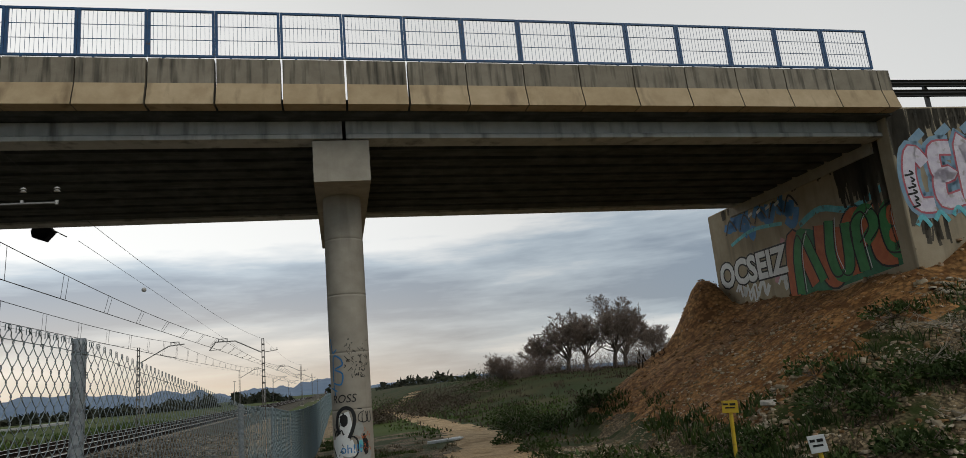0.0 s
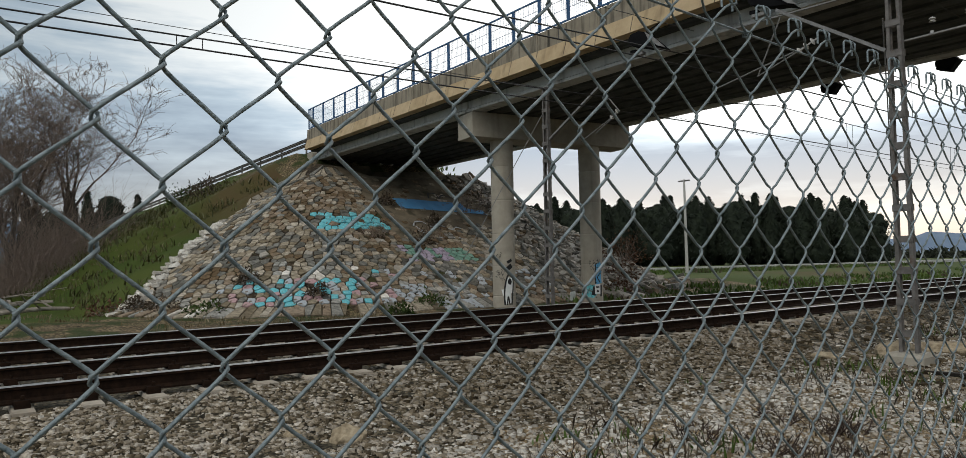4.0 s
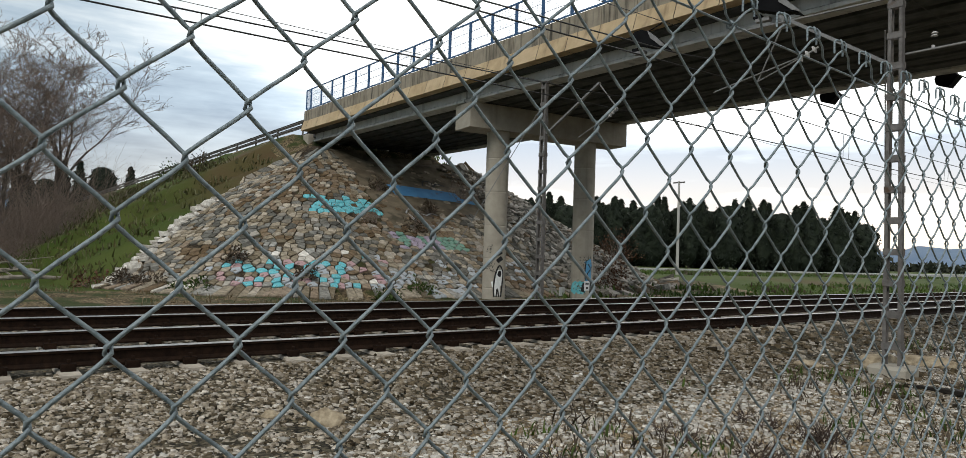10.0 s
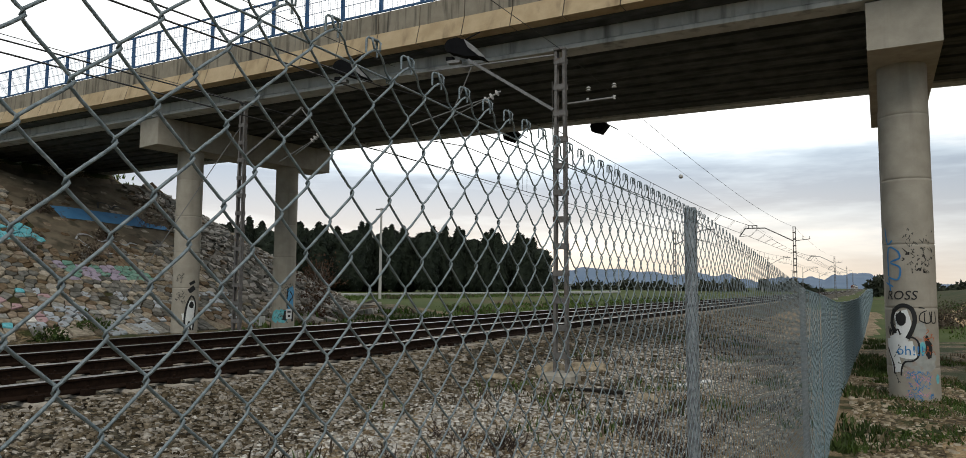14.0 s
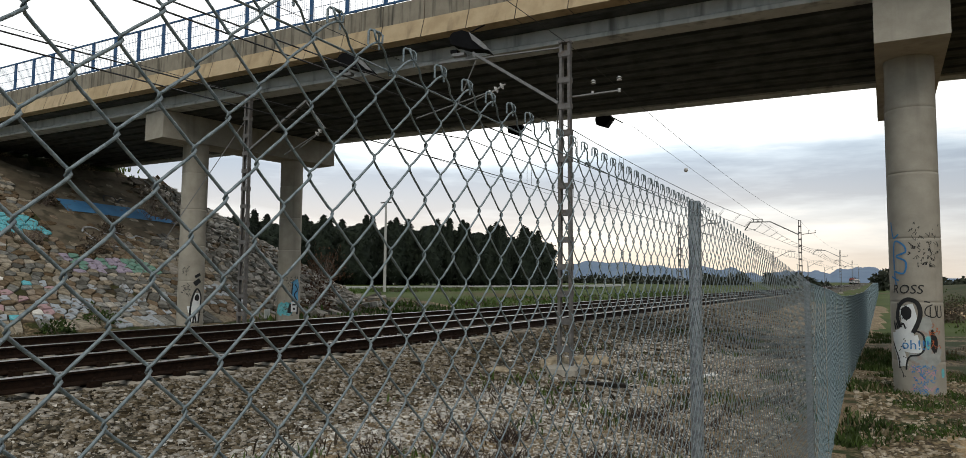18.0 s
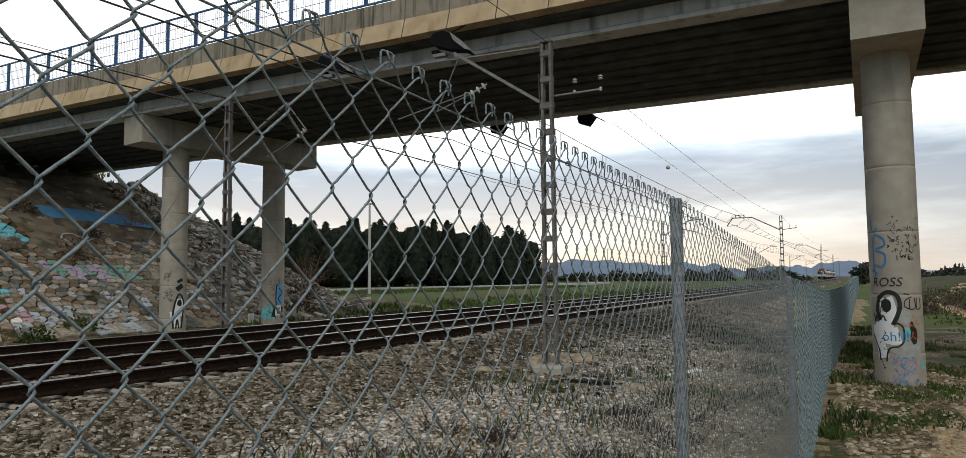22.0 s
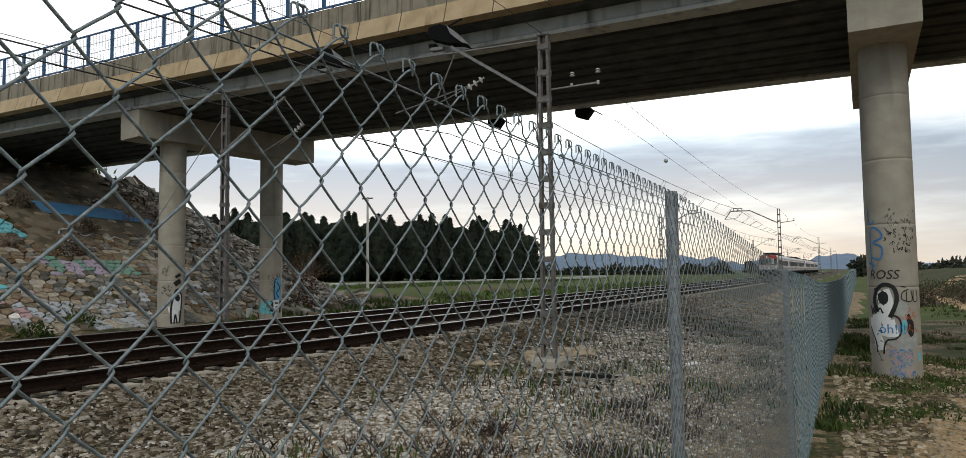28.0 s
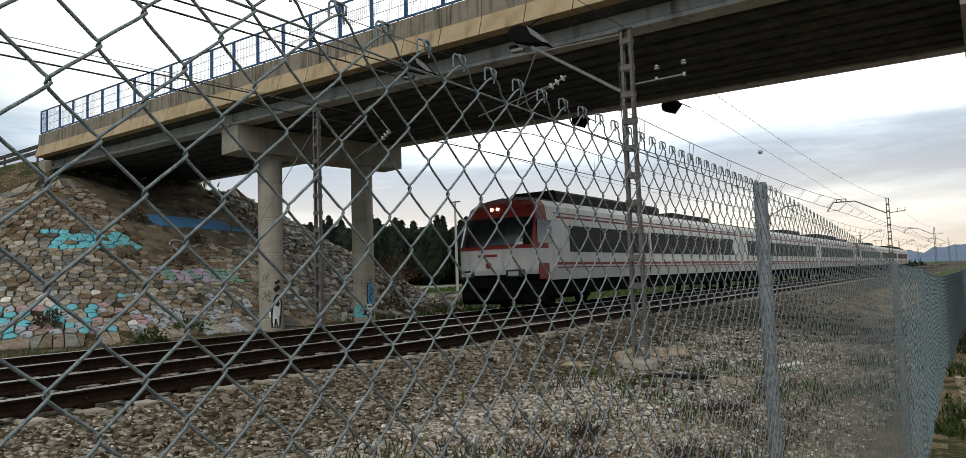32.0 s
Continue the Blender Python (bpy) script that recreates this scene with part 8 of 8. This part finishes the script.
def paint_far_columns():
    base = BRIDGE @ pose(-21.6, 0.6, 0, 0, 0, -7.5)
    for yc, k in ((1.52, 0), (5.58, 1)):
        c = (base @ Vector((0, yc, 0)))
        face = math.degrees(math.atan2(0.45 - c.x, -(0.2 - c.y)))

        def warp(u, z, lift=0.004):
            a = radians(face) + u / 0.43
            return (c.x + (0.43 + lift) * math.sin(a), c.y - (0.43 + lift) * math.cos(a), z)
        th = empty("column_graffiti", None, label="sprayed tags round the foot of the far pier column", category="graffiti")
        if k == 0:
            painted("pale_fill", [ribbon([(0.15, 0.35), (0.12, 0.7), (0.2, 1.0), (0.22, 1.3)], 0.26), ribbon([(-0.08, 0.75), (0.36, 0.85)], 0.22)], warp, "paint_white", th)
            painted("black_outline", [ribbon([(0.02, 0.3), (0.0, 0.7), (0.06, 1.15), (0.2, 1.45), (0.36, 1.2), (0.34, 0.8), (0.28, 0.3)], 0.06), ribbon([(0.1, 1.6), (0.3, 1.75)], 0.16), ribbon([(0.12, 1.85), (0.3, 1.95)], 0.10), ribbon([(0.1, 0.3), (0.14, 0.6), (0.2, 0.3)], 0.05), blob(0.21, 1.15, 0.08, 0.12, 14, 2)] + scribble(-0.3, 0.0, 1.2, 1.6, 14, 3) + scribble(-0.35, -0.1, 1.9, 2.2, 8, 13), lambda u, z: warp(u, z, 0.007), "paint_black", th)
        else:
            painted("turquoise_fill", [ribbon([(-0.42, 0.45), (-0.25, 0.75), (-0.02, 0.55), (0.06, 0.9)], 0.34)], warp, "paint_turquoise", th)
            painted("blue_fill", [ribbon([(0.30, 0.95), (0.25, 1.25), (0.30, 1.55), (0.22, 1.75)], 0.30)], lambda u, z: warp(u, z, 0.006), "paint_sky", th)
            painted("blue_outline", [ribbon([(0.14, 0.95), (0.12, 1.3), (0.16, 1.75)], 0.04), ribbon([(0.34, 1.0), (0.22, 1.2), (0.36, 1.4), (0.24, 1.6)], 0.04)], lambda u, z: warp(u, z, 0.009), "paint_black", th)
            painted("dark_fill", [ribbon([(0.04, 0.5), (0.12, 0.85)], 0.16), ribbon([(0.38, 0.45), (0.40, 0.9)], 0.10)], lambda u, z: warp(u, z, 0.006), "paint_black", th)
            painted("white_plate", [ribbon([(0.22, 0.55), (0.22, 0.93)], 0.24)], lambda u, z: warp(u, z, 0.012), "paint_white", th)
            painted("plate_marks", [ribbon([(0.15, 0.82), (0.29, 0.82)], 0.06), ribbon([(0.18, 0.66), (0.26, 0.66)], 0.08)], lambda u, z: warp(u, z, 0.015), "paint_black", th)
            painted("black_tag", scribble(-0.1, 0.4, 1.3, 1.9, 22, 5) + scribble(-0.2, 0.2, 0.4, 1.0, 12, 6), lambda u, z: warp(u, z, 0.009), "paint_black", th)


paint_near_column()
paint_abutment()
paint_wing()
paint_far_columns()

# ---------------------------------------------------------------- the commuter train
mat("train_white", (0.54, 0.53, 0.51), (0.65, 0.64, 0.62), rough=0.4, scale=1.5, streak=(0.33, 0.315, 0.29), streak_pos=(0.55, 0.9), spec=0.3)
mat("train_red", (0.19, 0.018, 0.012), (0.27, 0.030, 0.018), rough=0.5, scale=2, spec=0.25)
mat("train_glass", (0.010, 0.011, 0.012), (0.018, 0.019, 0.020), rough=0.10, scale=2, spec=0.75)
mat("train_window", (0.012, 0.010, 0.008), (0.026, 0.021, 0.017), rough=0.45, scale=2, spec=0.08)
mat("train_dark", (0.003, 0.003, 0.003), (0.008, 0.0075, 0.007), rough=0.9, scale=4, spec=0.04)
mat("train_roof", (0.025, 0.023, 0.021), (0.055, 0.050, 0.045), rough=0.8, scale=3, spec=0.1)
mat("head_lamp", (0.9, 0.8, 0.6), rough=0.3, emit=((1.0, 0.80, 0.45), 3.0))
mat("lamp_off", (0.35, 0.35, 0.35), (0.45, 0.45, 0.45), rough=0.2)

# height, half width, setback of the nose
NOSE = [(0.98, 1.38, 0.30), (1.20, 1.42, 0.08), (1.36, 1.45, 0.02), (2.05, 1.46, 0.00), (2.14, 1.46, 0.02), (3.05, 1.43, 0.34), (3.15, 1.42, 0.38), (3.52, 1.36, 0.55), (3.72, 1.20, 0.80), (3.86, 0.80, 1.2), (3.92, 0.35, 1.6)]


def hull(length, nose_front, nose_back):
    """The shell of a car: levels from the floor up, each a loop with a curved nose or a flat end."""
    V, F, lab = [], [], []
    cols = [-1, -0.9, -0.72, -0.48, -0.24, 0, 0.24, 0.48, 0.72, 0.9, 1]
    for z, w, back in NOSE:
        loop = []
        for c in cols:
            loop.append((c * w, (back + 0.40 * abs(c) ** 4.0) if nose_front else 0.12, z))
        for y in (1.5, length - 1.5):
            loop.append((w, y, z))
        for c in cols[::-1]:
            loop.append((c * w, length - ((back + 0.40 * abs(c) ** 4.0) if nose_back else 0.12), z))
        for y in (length - 1.5, 1.5):
            loop.append((-w, y, z))
        V += loop
    n = len(cols) * 2 + 4
    for k in range(len(NOSE) - 1):
        for i in range(n):
            F.append((k * n + i, k * n + (i + 1) % n, (k + 1) * n + (i + 1) % n, (k + 1) * n + i))
            lab.append((k, i))
    top = (len(NOSE) - 1) * n
    F.append(tuple(top + i for i in range(n)))
    lab.append((len(NOSE), 0))
    F.append(tuple(range(n - 1, -1, -1)))
    lab.append((0, -1))
    return V, F, lab, n, len(cols)


def rail_car(th, y0, length, nose_front, nose_back, lead):
    m = pose(0, y0, 0)
    V, F, lab, n, nc = hull(length, nose_front, nose_back)
    body = raw("car_body", V, F, "train_white", th)
    body.matrix_basis = m
    body.data.materials.append(MATS["train_red"])
    body.data.materials.append(MATS["train_roof"])
    body.data.materials.append(MATS["train_dark"])
    idx = []
    for (k, i) in lab:
        front = (i < nc) and nose_front
        back = (nc + 2 <= i < 2 * nc + 2) and nose_back
        mi = 0
        if k >= 8:
            mi = 2
        if (front or back) and 3 <= k <= 7:
            mi = 1
        if (front or back) and k == 0:
            mi = 3
        idx.append(mi)
    body.data.polygons.foreach_set("material_index", idx)
    # windscreens
    for on, sgn, base in ((nose_front, 1, 0.0), (nose_back, -1, length)):
        if not on:
            continue
        bm = bmesh.new()
        rows = []
        for f in (0.04, 1.06):
            z, w, bk = (2.14 + f * 0.91, 1.46 - 0.03 * f, 0.02 + 0.32 * f)
            rows.append([bm.verts.new((c * w, base + sgn * (bk + 0.40 * abs(c) ** 4.0 - 0.035), z)) for c in np.linspace(-0.985, 0.985, 15)])
        for i in range(14):
            bm.faces.new((rows[0][i], rows[0][i + 1], rows[1][i + 1], rows[1][i]))
        part("windscreen", bm, "train_glass", body)
        bm = bmesh.new()
        for i in range(14):
            c0, c1 = -0.98 + i * 0.14, -0.98 + (i + 1) * 0.14
            y = [base + sgn * (0.40 * abs(c) ** 4.0 - 0.025) for c in (c0, c1)]
            bm.faces.new([bm.verts.new(p) for p in ((c0 * 1.46, y[0], 2.05), (c1 * 1.46, y[1], 2.05), (c1 * 1.46, y[1], 2.13), (c0 * 1.46, y[0], 2.13))])
        part("red_band", bm, "train_red", body)
        part("coupler", box_bm(-0.3, 0.3, base - 0.28 if sgn > 0 else base, base if sgn > 0 else base + 0.28, 0.75, 1.05), "train_dark", body, bevel=0.04)
        part("skirt", box_bm(-1.36, 1.36, min(base + 0.25 * sgn, base + 1.6 * sgn), max(base + 0.25 * sgn, base + 1.6 * sgn), 0.22, 1.0), "train_dark", body, bevel=0.06)
        part("bumper", box_bm(-1.15, 1.15, min(base - 0.06 * sgn, base + 0.4 * sgn), max(base - 0.06 * sgn, base + 0.4 * sgn), 0.30, 1.12), "train_dark", body, bevel=0.08)
        lit = lead and sgn > 0
        for x in (-0.12, 0.12):
            bm = bmesh.new()
            rod(bm, (x, base + sgn * 0.44, 3.42), (x, base + sgn * 0.80, 3.42), 0.055, 12)
            part("head_light", bm, "head_lamp" if lit else "lamp_off", body, "bright headlight above the windscreen" if lit else "")
        for x in (-0.95, 0.95):
            o = part("lower_light", box_bm(x - 0.30, x + 0.30, min(base + sgn * 0.03, base + sgn * 0.45), max(base + sgn * 0.03, base + sgn * 0.45), 1.10, 1.36), "train_glass", body, "dark lamp housing", bevel=0.02)
            part("lens", box_bm(x - 0.20, x + 0.20, min(base + sgn * 0.02, base + sgn * 0.10), max(base + sgn * 0.02, base + sgn * 0.10), 1.16, 1.30), "lamp_off", o)
        if lit:
            part("name_bar", box_bm(-0.40, 0.36, base - 0.012, base + 0.02, 1.80, 1.88), "train_red", body, "plain red maker's emblem bar")
            bm = bmesh.new()
            rod(bm, (0.0, base - 0.012, 1.52), (0.0, base + 0.02, 1.52), 0.11, 16)
            part("emblem", bm, "train_red", body, "round red emblem")
    # side windows, doors and stripes
    a, b = (3.0 if nose_front else 1.0), length - (3.0 if nose_back else 1.0)
    for sx in (-1, 1):
        xo = sx * 1.462
        k = 0
        y = a
        while y < b - 1.0:
            e = min(y + 2.55, b)
            door = k % 4 == 2
            bm = bmesh.new()
            if door:
                box(bm, xo - 0.012, xo + 0.012, y + 0.25, y + 1.15, 1.95, 2.85)
                box(bm, xo - 0.012, xo + 0.012, y + 1.30, y + 2.20, 1.95, 2.85)
            else:
                box(bm, xo - 0.012, xo + 0.012, y + 0.03, e - 0.03, 1.95, 2.88)
            part("side_window", bm, "train_window", body)
            if door:
                for q in (0.12, 1.22, 2.32):
                    part("door_seam", box_bm(xo - 0.006, xo + 0.006, y + q - 0.015, y + q + 0.015, 1.05, 2.95), "train_dark", body)
            y = e + 0.02
            k += 1
        for z0, z1, s in ((1.49, 1.58, a - 0.9), (1.38, 1.42, a - 0.9), (3.12, 3.19, a - 1.0), (3.28, 3.31, a - 1.0)):
            w = 0.0 if z0 < 2 else 0.045
            part("red_stripe", box_bm(sx * (1.462 - w) - 0.01, sx * (1.462 - w) + 0.01, s, b + 0.6, z0, z1), "train_red", body)
        for on, y in ((nose_front, 0.75), (nose_back, length - 1.75)):
            if on:
                part("cab_window", box_bm(xo - 0.022, xo + 0.010, y + 0.02, y + 0.98, 2.22, 3.02), "train_glass", body)
                part("red_corner", box_bm(xo - 0.014, xo + 0.008, y + 0.1, y + 0.75, 1.02, 1.56), "train_red", body)
    # roof equipment and underframe
    if lead or nose_back:
        bm = bmesh.new()
        prism(bm, [(-1.0, 3.75), (1.0, 3.75), (1.0, 4.12), (0.85, 4.22), (-0.85, 4.22), (-1.0, 4.12)], 3.0, 13.0)
        part("roof_unit", bm, "train_roof", body, bevel=0.03)
        bm = bmesh.new()
        prism(bm, [(-0.95, 3.75), (0.95, 3.75), (0.9, 4.05), (-0.9, 4.05)], 15.0, 21.0)
        part("roof_unit", bm, "train_roof", body, bevel=0.03)
    else:
        bm = bmesh.new()
        for p, q in (((-0.5, 11, 3.9), (-0.4, 12.2, 4.5)), ((0.5, 11, 3.9), (0.4, 12.2, 4.5)), ((-0.4, 12.2, 4.5), (-0.5, 11.2, 5.02)), ((0.4, 12.2, 4.5), (0.5, 11.2, 5.02)), ((-0.75, 11.2, 5.04), (0.75, 11.2, 5.04))):
            rod(bm, p, q, 0.03)
        part("pantograph", bm, "train_dark", body)
        bm = bmesh.new()
        prism(bm, [(-1.0, 3.75), (1.0, 3.75), (0.95, 4.1), (-0.95, 4.1)], 14.0, 20.0)
        part("roof_unit", bm, "train_roof", body, bevel=0.03)
    part("underframe", box_bm(-1.3, 1.3, 0.6, length - 0.6, 0.45, 0.96), "train_dark", body)
    for yc in (3.6, length - 3.6):
        bm = bmesh.new()
        box(bm, -1.05, 1.05, yc - 1.7, yc + 1.7, 0.32, 0.62)
        g = part("bogie", bm, "train_dark", body)
        for dy in (-1.25, 1.25):
            for x in (-0.89, 0.89):
                bm = bmesh.new()
                rod(bm, (x - 0.07, yc + dy, 0.44), (x + 0.07, yc + dy, 0.44), 0.44, 20)
                part("wheel", bm, "train_dark", g)
    return body


TRAIN = empty("commuter_train", TRACK @ pose(-12.79, 1000, RAIL_TOP), label="white and red electric commuter train running on the far track", category="train")
CAR = 25.2
for k in range(6):
    rail_car(TRAIN, k * (CAR + 0.55), CAR, k % 3 == 0, k % 3 == 2, k == 0)
    if k < 5 and k != 2:
        o = part("gangway", box_bm(-1.1, 1.1, k * (CAR + 0.55) + CAR - 0.13, (k + 1) * (CAR + 0.55) + 0.13, 1.0, 3.55), "train_dark", TRAIN)


def motions():
    """The train comes down the far track."""
    run = [(0.0, 1230), (6.0, 1000), (10.0, 830), (14.0, 655), (17.0, 525), (20.0, 405), (23.0, 291), (25.0, 227), (27.0, 159.5), (28.0, 130.0), (29.0, 101.8), (30.0, 74.1), (30.5, 60.4), (31.0, 46.7), (31.5, 33.0), (32.0, 19.35)]
    walk(TRAIN, [(t, TRACK @ pose(-12.79, s, RAIL_TOP)) for t, s in run])


motions()
